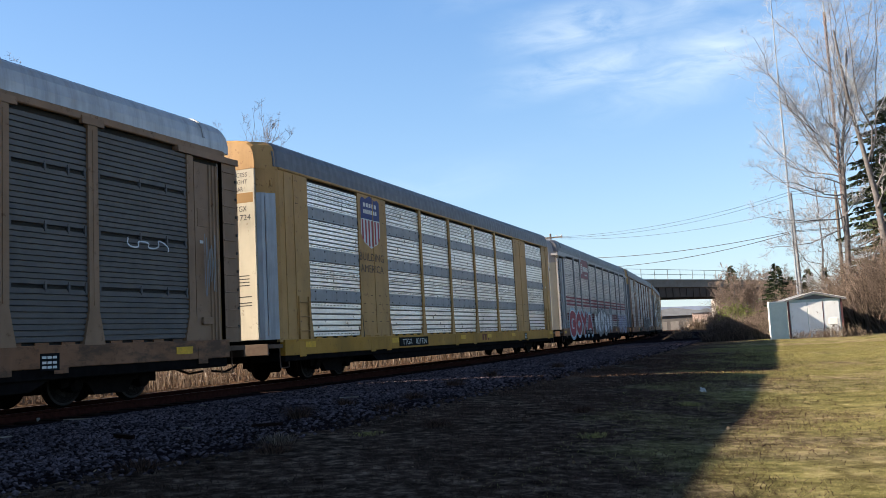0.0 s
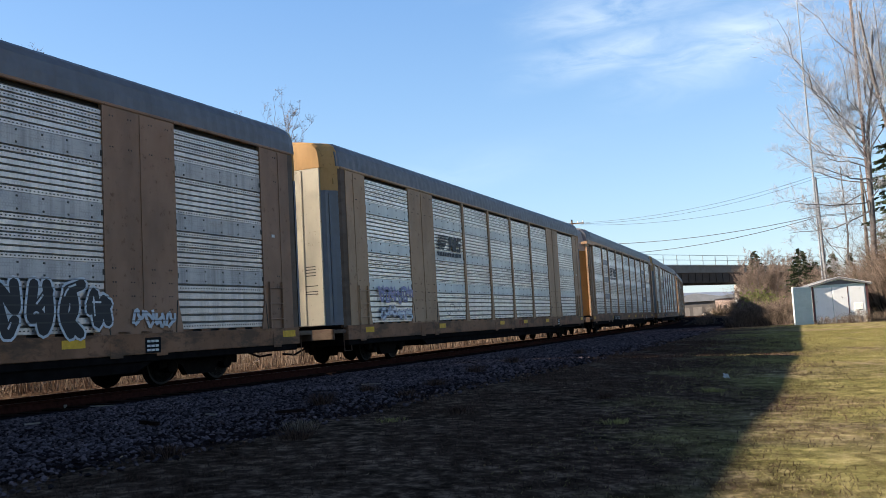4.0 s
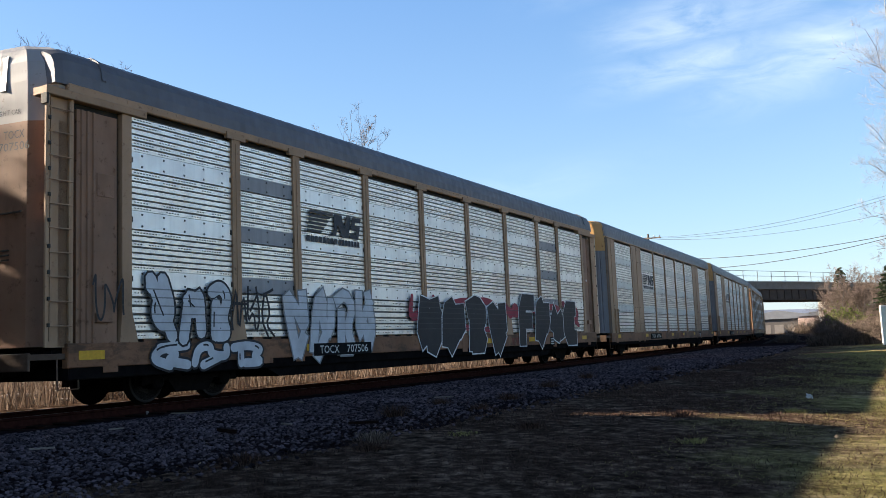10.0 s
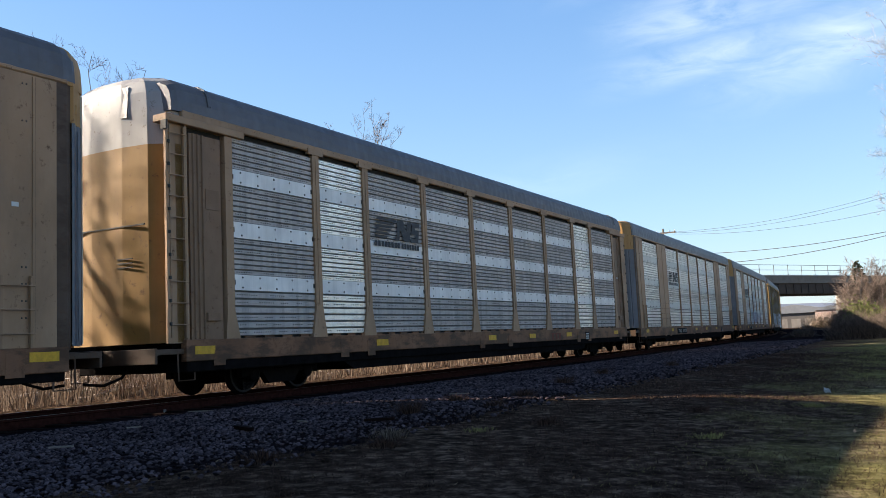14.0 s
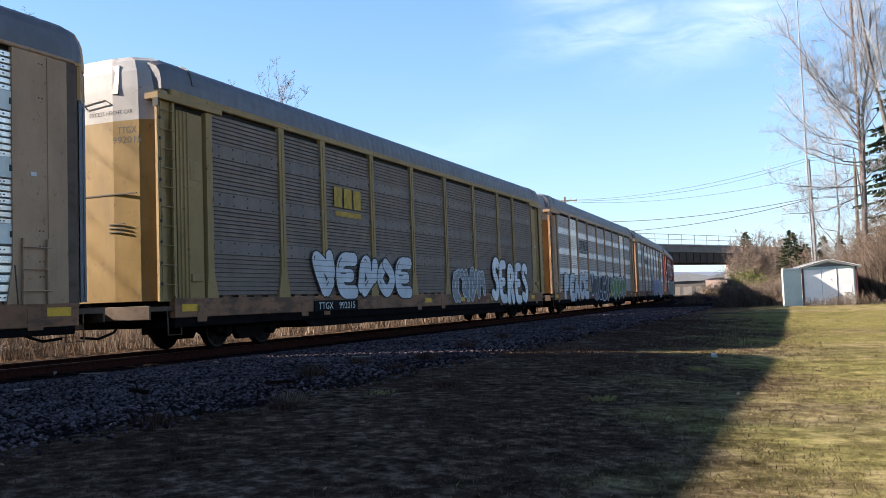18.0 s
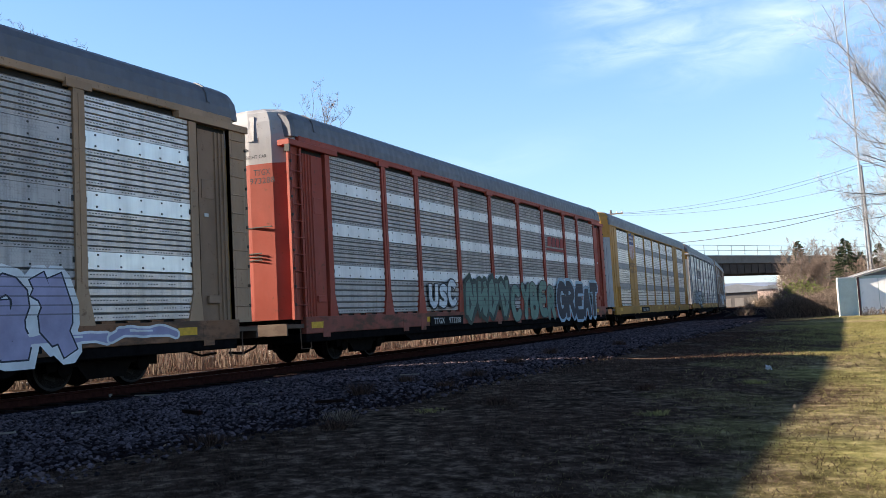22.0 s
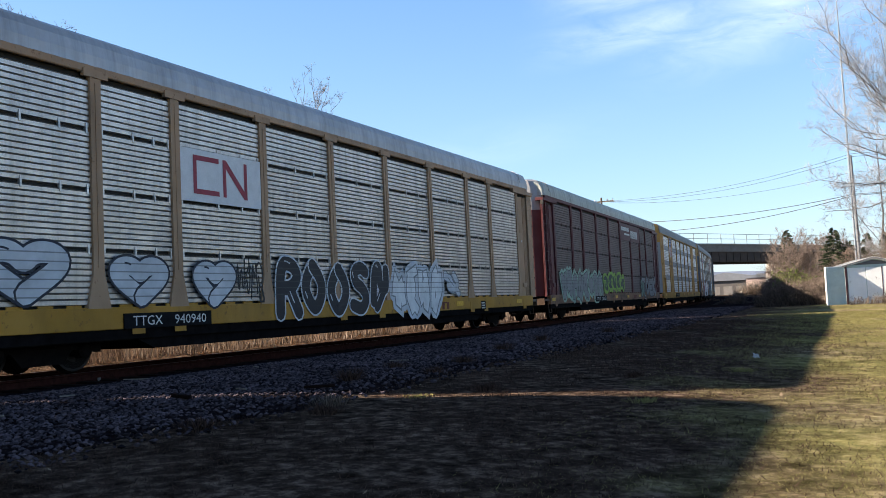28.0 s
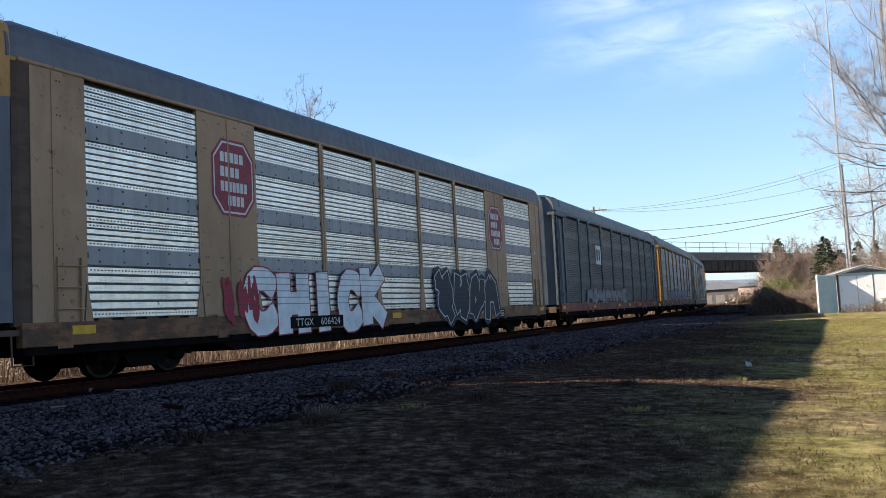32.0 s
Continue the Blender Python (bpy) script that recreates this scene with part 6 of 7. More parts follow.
def shrub(x, y, w, h, seed, n=260, mat=None, label="leafless brown shrub", name="shrub", z=None, leafy=0):
    r = random.Random(seed)
    b, lf = Build(), Build()
    for j in range(n):
        a, f = r.uniform(0, 2 * math.pi), r.uniform(0.0, 1.0) ** 0.6
        px, py = 0.35 * w * f * math.cos(a), 0.35 * w * f * math.sin(a)
        tall = h * r.uniform(0.45, 1.0) * (1 - 0.45 * f * f)
        q = Vector((px, py, 0))
        d = Vector((math.cos(a) * 0.35 * f + r.gauss(0, 0.2), math.sin(a) * 0.35 * f + r.gauss(0, 0.2), 1)).normalized()
        pts = [q]
        for k in range(3):
            d = (d + Vector((r.gauss(0, 0.2), r.gauss(0, 0.2), 0))).normalized()
            pts.append(pts[-1] + d * tall / 3)
        b.tube(pts, [0.012 * h / 2 + 0.006, 0.01 * h / 2 + 0.005, 0.008, 0.004], 3, cap=False)
        for k in range(4):
            at = pts[1].lerp(pts[3], r.random())
            e = Vector((r.gauss(0, 1), r.gauss(0, 1), r.uniform(0.1, 1.2))).normalized() * tall * r.uniform(0.12, 0.34)
            b.tube([at, at + e * 0.6, at + e + Vector((0, 0, -0.03))], [0.008, 0.006, 0.003], 3, cap=False)
            for _ in range(leafy):
                c = at + e * r.uniform(0.2, 1.1) + Vector((r.gauss(0, 0.06), r.gauss(0, 0.06), r.gauss(0, 0.06)))
                u, v = Vector((r.gauss(0, 1), r.gauss(0, 1), r.gauss(0, 1))).normalized() * 0.05 * h / 2, Vector((r.gauss(0, 1), r.gauss(0, 1), r.gauss(0, 1))).normalized() * 0.04 * h / 2
                lf.face([c - u, c + v, c + u, c - v])
    ob = thing(name, label, "shrub", at=(x, y, float(ground_z(x, y)) - 0.05 if z is None else z))
    part("branchwork", b.raw("branchwork", mat or M_BRUSH), ob)
    if leafy:
        part("foliage", lf.raw("foliage", M_GREENBUSH if mat is None else M_LEAF), ob)
    return ob


def conifer(x, y, h, w, seed, label="dark green spruce with drooping branches", z=None):
    r = random.Random(seed)
    b, nd = Build(), Build()
    b.tube([(0, 0, 0), (0.05, 0, h * 0.5), (0, 0.03, h)], [0.02 * h, 0.012 * h, 0.01], 7)
    for j in range(int(34 * h)):
        f = (j + r.random()) / (34 * h)
        z0 = h * (0.06 + 0.94 * f)
        l = w / 2 * (1 - f) ** (0.8 if h < 10 else 0.42) * r.uniform(0.45, 1.1) + 0.1
        a = r.uniform(0, 2 * math.pi)
        o = Vector((math.cos(a), math.sin(a), 0))
        tip = Vector((0, 0, z0)) + o * l + Vector((0, 0, -0.16 * l))
        b.tube([Vector((0, 0, z0)), tip], [0.02, 0.006], 3, cap=False)
        for k in range(26 if h < 10 else 44):
            c = Vector((0, 0, z0)).lerp(tip, r.uniform(0.25, 1.05))
            big = 1.0 if h < 10 else 1.6
            s = (Vector((-o.y, o.x, 0)) * r.uniform(-1, 1) * (0.10 * l + 0.08) + o * r.uniform(0.05, 0.2)) * big
            q = Vector((r.gauss(0, 0.04), r.gauss(0, 0.04), -r.uniform(0.04, 0.16))) * big
            nd.face([c, c + s * 0.5 + q * 0.3 + Vector((0, 0, 0.04)), c + s + q, c + s * 0.4 + q])
    ob = thing("conifer", label, "tree", at=(x, y, float(ground_z(x, y)) - 0.1 if z is None else z))
    part("trunk", b.raw("trunk", M_BARK), ob)
    part("crown", nd.raw("crown", M_NEEDLE), ob)
    return ob


def polar(az, dist):
    a = radians(az)
    return dist * math.sin(a), dist * math.cos(a)


def spreading_tree(x, y, lean, forks, limbs, seed, radius, label, twig_mat=None, subs=16, thin=0.0085, turn=0.0):
    """A leafless tree with a leaning trunk and long limbs; forks: trunk points (offset, height); limbs: (trunk share, offset, height)."""
    r = random.Random(seed)
    b, twig = Build(), Build()
    z = float(ground_z(x, y)) - 0.1
    stem = [Vector((dx, 0.3 * dx * lean, h)) for dx, h in forks]
    n = len(stem)
    b.tube(stem, [radius * (1 - 0.85 * (k / (n - 1)) ** 0.8) + 0.015 for k in range(n)], 8, cap=False)

    def on_stem(f):
        k = min(int(f * (n - 1)), n - 2)
        return stem[k].lerp(stem[k + 1], f * (n - 1) - k)

    for f, dx, h in limbs:
        p, e = on_stem(f), Vector((dx, r.uniform(-0.45, 0.45) * abs(dx) + r.uniform(-1, 1), h))
        ln = (e - p).length
        sag = Vector((0, 0, -0.10 * ln)) + Vector((r.gauss(0, 0.03), r.gauss(0, 0.05), 0)) * ln
        pts, wob = [], Vector((0, 0, 0))
        for k in range(9):
            t = k / 8
            wob += Vector((r.gauss(0, 1), r.gauss(0, 1), r.gauss(0, 1))) * 0.020 * ln
            pts.append(p.lerp(e, t) + sag * 4 * t * (1 - t) + wob * (k > 0))
        r0 = radius * (0.20 + 0.011 * ln) * (1 - 0.5 * f)
        rad = [r0 * (1 - 0.86 * k / 8) + thin * 0.6 for k in range(9)]
        b.tube(pts, rad, 6, cap=False)
        for j in range(subs):
            t = r.uniform(0.18, 1.0)
            k = min(int(t * 8), 7)
            at = pts[k].lerp(pts[k + 1], t * 8 - k)
            d = (pts[k + 1] - pts[k]).normalized()
            side = d.orthogonal().normalized()
            side.rotate(Matrix.Rotation(r.uniform(0, 6.283), 3, d))
            a = r.uniform(0.45, 1.15)
            nd = (d * math.cos(a) + side * math.sin(a) + Vector((0, 0, 0.18))).normalized()
            twigs(twig, r, at, nd, ln * r.uniform(0.13, 0.32) * (1.25 - 0.6 * t), max(rad[k] * 0.5, thin), 0, thin)
    tree = thing("tree", label, "tree", at=(x, y, z))
    tree.rotation_euler = (0, 0, radians(turn))
    part("trunk", b.raw("trunk", M_PALEBARK, smooth=True), tree)
    part("crown", twig.raw("crown", twig_mat or M_TWIG_PALE), tree)
    return tree


def twigs(b, r, p, d, ln, rad, level, thin):
    pts = [p.copy()]
    for k in range(3):
        d = (d + Vector((r.gauss(0, 0.20), r.gauss(0, 0.20), r.gauss(0, 0.16) + 0.06))).normalized()
        pts.append(pts[-1] + d * ln / 3)
    b.tube(pts, [rad, rad * 0.8, rad * 0.6, thin * 0.4], 3, cap=False)
    if level == 2:
        return
    for j in range(6 - level):
        t = r.uniform(0.15, 1.0)
        k = min(int(t * 3), 2)
        side = d.orthogonal().normalized()
        side.rotate(Matrix.Rotation(r.uniform(0, 6.283), 3, d))
        a = r.uniform(0.5, 1.15)
        twigs(b, r, pts[k].lerp(pts[k + 1], t * 3 - k), (d * math.cos(a) + side * math.sin(a) + Vector((0, 0, 0.12))).normalized(), ln * r.uniform(0.35, 0.62), max(rad * 0.6, thin * 0.75), level + 1, thin)


# trees behind the train, their tops seen over the roofs; others stand past the view and shade the lawn
BEHIND = "leafless tree behind the railway, its top above the cars"
spreading_tree(*polar(-51.0, 40), 1, ((0, 0), (0.1, 4), (0.0, 8), (-0.1, 10.8), (-0.2, 12.6)), [(0.45 + 0.03 * k, dx, h) for k, (dx, h) in enumerate(((-1.6, 13.9), (-0.8, 14.4), (0.0, 14.2), (0.8, 13.8), (1.5, 13.3), (-2.2, 13.0), (2.0, 12.3)))], 81, 0.16, BEHIND, M_TWIG, 10, 0.009, 51)
spreading_tree(*polar(-34.5, 46), 1, ((0, 0), (0.1, 4), (0.1, 8), (0.0, 9.8), (-0.1, 11.2)), [(0.5 + 0.05 * k, dx, h) for k, (dx, h) in enumerate(((-2.2, 11.8), (-1.7, 12.6), (-1.0, 13.3), (-0.3, 13.8), (0.4, 13.8), (1.0, 13.2), (1.6, 12.7), (2.1, 12.0)))], 82, 0.12, BEHIND, M_TWIG, 8, 0.0064, 34)
for x, y, h, seed in ((-27, -2.0, 17.5, 21), (-29, 3.5, 18.5, 22), (-31, 12.0, 17.0, 25)):
    bare_tree(x, y, h, seed, 0.22, spread_a=0.6, label="tall leafless tree on the far side of the track")

# added out of view to block the sun from passing car ends
conifer(-27.5, 2.0, 13.2, 5.4, 59, "unseen spruce added to shade the car ends")

# the wood on the lawn's far side
PALE = "tall leafless tree with pale sunlit limbs beside the lawn"
spreading_tree(1.77, 58.0, 1, ((0, 0), (0.3, 5.6), (0.4, 8.7), (0.5, 11.1), (1.0, 14.1), (1.3, 17.4)),
               ((0.40, -4.9, 15.5), (0.46, -4.7, 13.9), (0.58, -2.4, 17.2), (0.52, -2.0, 16.2), (0.62, -0.4, 18.6), (0.66, 0.6, 19.5), (0.72, 2.2, 19.4), (0.38, -4.3, 9.7), (0.36, -4.3, 10.8), (0.60, 3.2, 17.9), (0.50, -3.7, 16.4), (0.58, -1.2, 18.0),
                (0.64, 3.2, 19.2), (0.42, -4.4, 12.5), (0.7, 1.5, 19.4), (0.44, -2.8, 14.6), (0.30, -4.6, 7.3), (0.26, -4.4, 5.4), (0.34, -3.2, 6.6), (0.3, 2.6, 9.0), (0.5, 3.4, 13.5),
                (0.74, -2.6, 20.6), (0.8, -0.8, 21.8), (0.82, 0.8, 22.4), (0.78, 2.6, 21.6), (0.6, -3.6, 18.2), (0.5, 1.6, 16.0), (0.44, 1.2, 12.0)), 71, 0.19, PALE, M_TWIG_PALE, 20, 0.0074)
spreading_tree(*polar(4.3, 57), 1, ((0, 0), (-0.2, 4.2), (-0.5, 8.0), (-0.9, 10.4), (-1.5, 14.0), (-1.9, 18.0)),
               ((0.35, 0.9, 13.0), (0.42, 1.6, 16.5), (0.5, 0.2, 18.5), (0.55, -0.8, 19.6), (0.3, 2.4, 10.0), (0.25, -2.6, 3.4), (0.28, -3.0, 5.6), (0.3, -1.8, 2.2), (0.35, 1.8, 4.6), (0.6, -2.4, 17.2)), 72, 0.26, "leaning leafless tree with pale limbs and drooping vines", None, 11, 0.0055)
spreading_tree(*polar(5.6, 62), 1, ((0, 0), (0.1, 4), (0.3, 9), (0.2, 15), (0.4, 21)),
               ((0.3, -3.2, 13.0), (0.4, 2.8, 15.0), (0.5, -2.4, 18.0), (0.6, 1.6, 20.0), (0.7, -1.2, 22.0), (0.45, -2.8, 15.5)), 73, 0.26, PALE, None, 9)
spreading_tree(*polar(0.5, 70), 1, ((0, 0), (-0.1, 3), (0.2, 6), (0.1, 11.0)),
               ((0.35, -2.6, 7.0), (0.4, 1.6, 8.5), (0.55, -1.8, 10.0), (0.7, 1.0, 11.0), (0.3, -3.0, 5.0), (0.3, 2.4, 6.4)), 74, 0.12, "slender leafless tree behind the shed", M_TWIG, 12)
spreading_tree(*polar(1.9, 64), 1, ((0, 0), (0.2, 3), (0.1, 6), (-0.3, 10.0)),
               ((0.25, -3.2, 4.6), (0.3, -3.6, 7.0), (0.4, 1.8, 8.0), (0.6, -1.8, 10.0), (0.35, -2.6, 3.6), (0.3, 2.2, 6.0)), 75, 0.13, "slender leafless tree behind the shed", None, 12)
for az, dist, h, w, seed in ((5.1, 61, 14.6, 8.6, 51), (7.0, 62, 13.8, 8.0, 52), (-2.07, 88, 6.4, 4.4, 53), (-4.65, 106, 7.7, 4.6, 54), (-0.3, 88, 5.7, 3.0, 56), (0.6, 102, 6.4, 3.4, 57), (-1.3, 108, 6.0, 3.4, 58)):
    conifer(*polar(az, dist), h, w, seed)
for j, (az, dist, w, h) in enumerate(((1.9, 63, 4.5, 5.6), (2.9, 61, 4.5, 5.2), (3.9, 60, 5.0, 5.6), (5.0, 58, 5.0, 5.2), (6.2, 58, 5.0, 5.0), (7.4, 58, 5.0, 5.0), (0.9, 72, 4.0, 4.4), (-0.2, 76, 4.0, 4.0), (-1.3, 80, 4.0, 4.0),
                                      (2.4, 57.5, 3.0, 1.8), (3.3, 56.5, 3.2, 2.0), (4.4, 55.5, 3.2, 1.8), (5.6, 54, 3.2, 1.8))):
    shrub(*polar(az, dist), w, h, 60 + j, 420 if h > 3 else 200, label="tangled leafless brush at the edge of the wood")
for j, (az, dist, w, h) in enumerate(((2.5, 56.5, 3.2, 4.6), (3.1, 55.5, 3.2, 6.4), (3.8, 55.5, 3.4, 6.0), (4.6, 55, 3.4, 6.6), (5.4, 55, 3.6, 6.2), (6.3, 55, 3.6, 6.0))):
    shrub(*polar(az, dist), w, h, 160 + j, 420, M_BRUSH, "tall brown tangle of vines and brush before the trees")
for j, (az, dist, h, sp) in enumerate(((-4.5, 96, 6.3, 2.5), (-3.6, 99, 6.9, 2.9), (-2.8, 95, 6.2, 2.6), (-1.5, 92, 5.6, 2.4), (-5.1, 104, 6.0, 1.9), (-3.9, 90, 5.8, 2.5), (-3.1, 91, 5.8, 2.4), (-2.2, 94, 5.6, 2.3), (-4.7, 91, 5.4, 2.0))):
    spreading_tree(*polar(az, dist), 1, ((0, 0), (0.05, 0.7), (-0.05, 1.6), (0.1, 3.0)), [(0.15 + 0.08 * k, sp * math.cos(k * 0.52 + 0.1) * (0.7 + 0.3 * ((k * 5) % 3) / 2), h * (0.55 + 0.45 * math.sin(k * 0.52 + 0.1))) for k in range(7)], 90 + j, 0.11, "rounded leafless shrub by the bridge embankment", M_TWIG_GREY, 18, 0.015)
for j, (az, dist, w, h) in enumerate(((-4.6, 92, 6.0, 3.4), (-3.6, 94, 7.0, 3.8), (-2.7, 90, 7.0, 3.4), (-5.4, 108, 4.0, 4.2), (-1.8, 88, 6.0, 3.8), (-3.0, 84, 5.0, 2.4), (-1.0, 86, 6.0, 4.4), (-2.3, 84, 5.0, 2.6), (-5.2, 112, 5.0, 5.0))):
    shrub(*polar(az, dist), w, h, 100 + j, 380, label="russet leafless shrub by the bridge embankment")
shrub(*polar(-4.5, 79), 2.9, 3.0, 120, 300, leafy=5, label="olive green bush by the bridge")
for j, (az, dist, w, h) in enumerate(((-0.9, 48.6, 1.3, 0.6), (0.2, 48.6, 1.2, 0.7), (0.9, 48.4, 1.4, 0.9), (1.5, 48.8, 1.3, 0.8), (-2.2, 52, 0.9, 0.4), (2.2, 49, 1.5, 0.7))):
    shrub(*polar(az, dist), w, h, 130 + j, 70, M_WEED, "clump of dry straw-coloured weeds", "weed_clump")

# dry weeds beyond the track, sunlit under the cars
n = 26000
y = 2 + 95 * rng.uniform(0, 1, n) ** 1.3
x = track_x(y) - rng.uniform(3.2, 13.5, n)
thing("dry_weeds", "tall straw-coloured dry weeds beyond the track", "weeds", kind="stuff", me=blades("dry_weeds", x, y, rng.uniform(0.3, 1.15, n), 0.012 * (1 + y / 40), M_WEED, 0.22))
r5 = random.Random(5)
for j in range(16):
    s = 6 + j * 5.2
    shrub(float(track_x(s)) - r5.uniform(6, 12), s, r5.uniform(1.6, 3.0), r5.uniform(1.0, 1.9), 150 + j, 90, M_BRUSH if j % 2 else M_WEED, "low dry brush beyond the track")
for j in range(26):
    s = -6 + j * 6.2
    shrub(float(track_x(s)) - r5.uniform(15, 19), s, 5.0, r5.uniform(2.2, 3.4), 200 + j, 110, M_BRUSH, "leafless hedge brush beyond the track")


def fallen_branch(x, y, ln, turn, seed):
    r = random.Random(seed)
    b, tw = Build(), Build()
    pts = [Vector((ln * (k / 6 - 0.5), 0.08 * ln * math.sin(k * 0.9 + seed), 0.22 + 0.10 * math.sin(k * 1.3))) for k in range(7)]
    b.tube(pts, [0.06 - 0.007 * k for k in range(7)], 6)
    for k in range(16):
        p = pts[1].lerp(pts[6], r.random())
        twigs(tw, r, p, Vector((r.uniform(0.1, 0.9), r.gauss(0, 0.6), r.uniform(0.0, 0.7))).normalized(), ln * r.uniform(0.12, 0.3), 0.02, 1, 0.010)
    ob = thing("fallen_branch", "pale dead branch lying in the weeds", "branch", at=(x, y, float(ground_z(x, y)) - 0.1))
    ob.rotation_euler = (0, 0, radians(turn))
    part("stem", b.raw("stem", M_DEADWOOD, smooth=True), ob)
    tagged(part("brushwood", tw.raw("brushwood", M_DEADWOOD), ob), kind="stuff")


for x, y, ln, turn, seed in ((-19.6, 24.5, 3.0, 20, 1), (-19.2, 25.6, 2.4, 160, 2), (-20.3, 24.0, 2.2, 75, 3), (-18.6, 16.0, 2.0, 100, 4), (-19.0, 14.4, 2.4, 40, 5)):
    fallen_branch(x, y, ln, turn, seed)

# tufts on the ballast edge and fallen leaves on the lawn
def tuft(x, y, h, n, seed, mat, label):
    r = random.Random(seed)
    b = Build()
    for _ in range(n):
        a, f = r.uniform(0, 6.283), r.random()
        p = Vector((0.22 * f * math.cos(a), 0.22 * f * math.sin(a), 0))
        tip = p + Vector((math.cos(a) * h * r.uniform(0.2, 0.9), math.sin(a) * h * r.uniform(0.2, 0.9), h * r.uniform(0.4, 1.0)))
        s = Vector((-math.sin(a), math.cos(a), 0)) * 0.004
        mid = p.lerp(tip, 0.55) + Vector((0, 0, h * 0.14))
        b.face([p - s, p + s, mid + s, mid - s]).face([mid - s, mid + s, tip])
    ob = thing("grass_tuft", label, "grass tuft", group="tufts on the ballast edge", at=(x, y, float(ground_z(x, y)) - 0.01))
    tagged(part("leafage", b.raw("leafage", mat), ob), kind="stuff")


for j, (x, y, h) in enumerate(((-5.72, 8.6, 0.24), (-6.9, 10.9, 0.42), (-6.6, 14.2, 0.34), (-7.2, 17.5, 0.4), (-6.2, 12.3, 0.26), (-5.4, 8.0, 0.20), (-7.6, 21.0, 0.4), (-4.6, 10.5, 0.2), (-7.3, 13.0, 0.3), (-5.9, 6.6, 0.22), (-7.0, 25.0, 0.4), (-3.2, 12.5, 0.18))):
    tuft(x, y, h * 0.6, 220, 300 + j, M_WEED if j == 0 else M_DRYGRASS, "tuft of dry bent grass on the ballast edge")
for j, (x, y, h) in enumerate(((-2.4, 9.8, 0.06), (-5.1, 9.6, 0.05), (-1.9, 14.0, 0.07))):
    tuft(x, y, h, 160, 330 + j, M_GRASS, "small fresh green grass tuft")
x, y = clumped(1100, -6.5, 7, 2.5, 30, 1.5, 9.0, 0.2)
thing("fallen_leaves", "scattered brown fallen leaves", "leaves", kind="stuff", me=scatter_mesh("fallen_leaves", [(1, 0, 0.1), (0, 0.6, 0), (-1, 0, 0.15), (0, -0.6, 0)], [(0, 1, 2, 3)], np.stack([x, y, ground_z(x, y) + 0.03], -1), rng.uniform(0.012, 0.028, len(x)), M_LEAF))


# litter and old timber beside the track
def stick(x, y, ln, w, turn, mat, label, name="timber_scrap"):
    b = Build().prism([(-ln / 2, -w / 2), (ln * 0.46, -w * 0.4), (ln / 2, 0.0), (ln * 0.44, w / 2), (-ln * 0.48, w * 0.42)], "z", 0.0, w * 0.6)
    ob = thing(name, label, "timber", me=b.mesh(name, mat), at=(x, y, float(ground_z(x, y)) + 0.055))
    ob.rotation_euler = (0, 0, radians(turn))


for x, y, ln, w, turn in ((-11.3, 11.2, 0.5, 0.03, 12), (-8.55, 6.4, 0.26, 0.03, 40), (-7.55, 9.3, 0.24, 0.03, -20), (-9.6, 8.3, 0.2, 0.03, 70), (-10.2, 13.0, 0.3, 0.03, -35), (-7.9, 14.2, 0.36, 0.03, 25)):
    stick(x, y, ln, w, turn, M_BARK, "weathered splinter of timber on the ballast")
for x, y, ln, w, turn in ((-7.65, 8.3, 0.5, 0.07, -25), (-6.6, 9.7, 0.4, 0.06, 35)):
    stick(x, y, ln, w, turn, M_TIE, "dark rotten piece of sleeper on the ballast", "sleeper_scrap")
thing("litter", "crumpled white scrap of litter on the grass", "litter", at=(-1.99, 16.5, float(ground_z(-1.99, 16.5)) + 0.03),
            me=scatter_mesh("litter", [(1, 0, 0.1), (0.2, 0.5, 0.5), (-1, 0.1, 0.15), (0, -0.6, 0.0)], [(0, 1, 2, 3)], np.zeros((5, 3)), np.full(5, 0.085), M_WHITE))
clip = thing("rail_marker", "small white marker on the rail's side", "marker", at=(-12.94, 11.9, -0.27))
part("plate", Build().box(0, 0.02, -0.035, 0.035, -0.05, 0.06, cut=0.004).mesh("plate", M_CONC), clip)

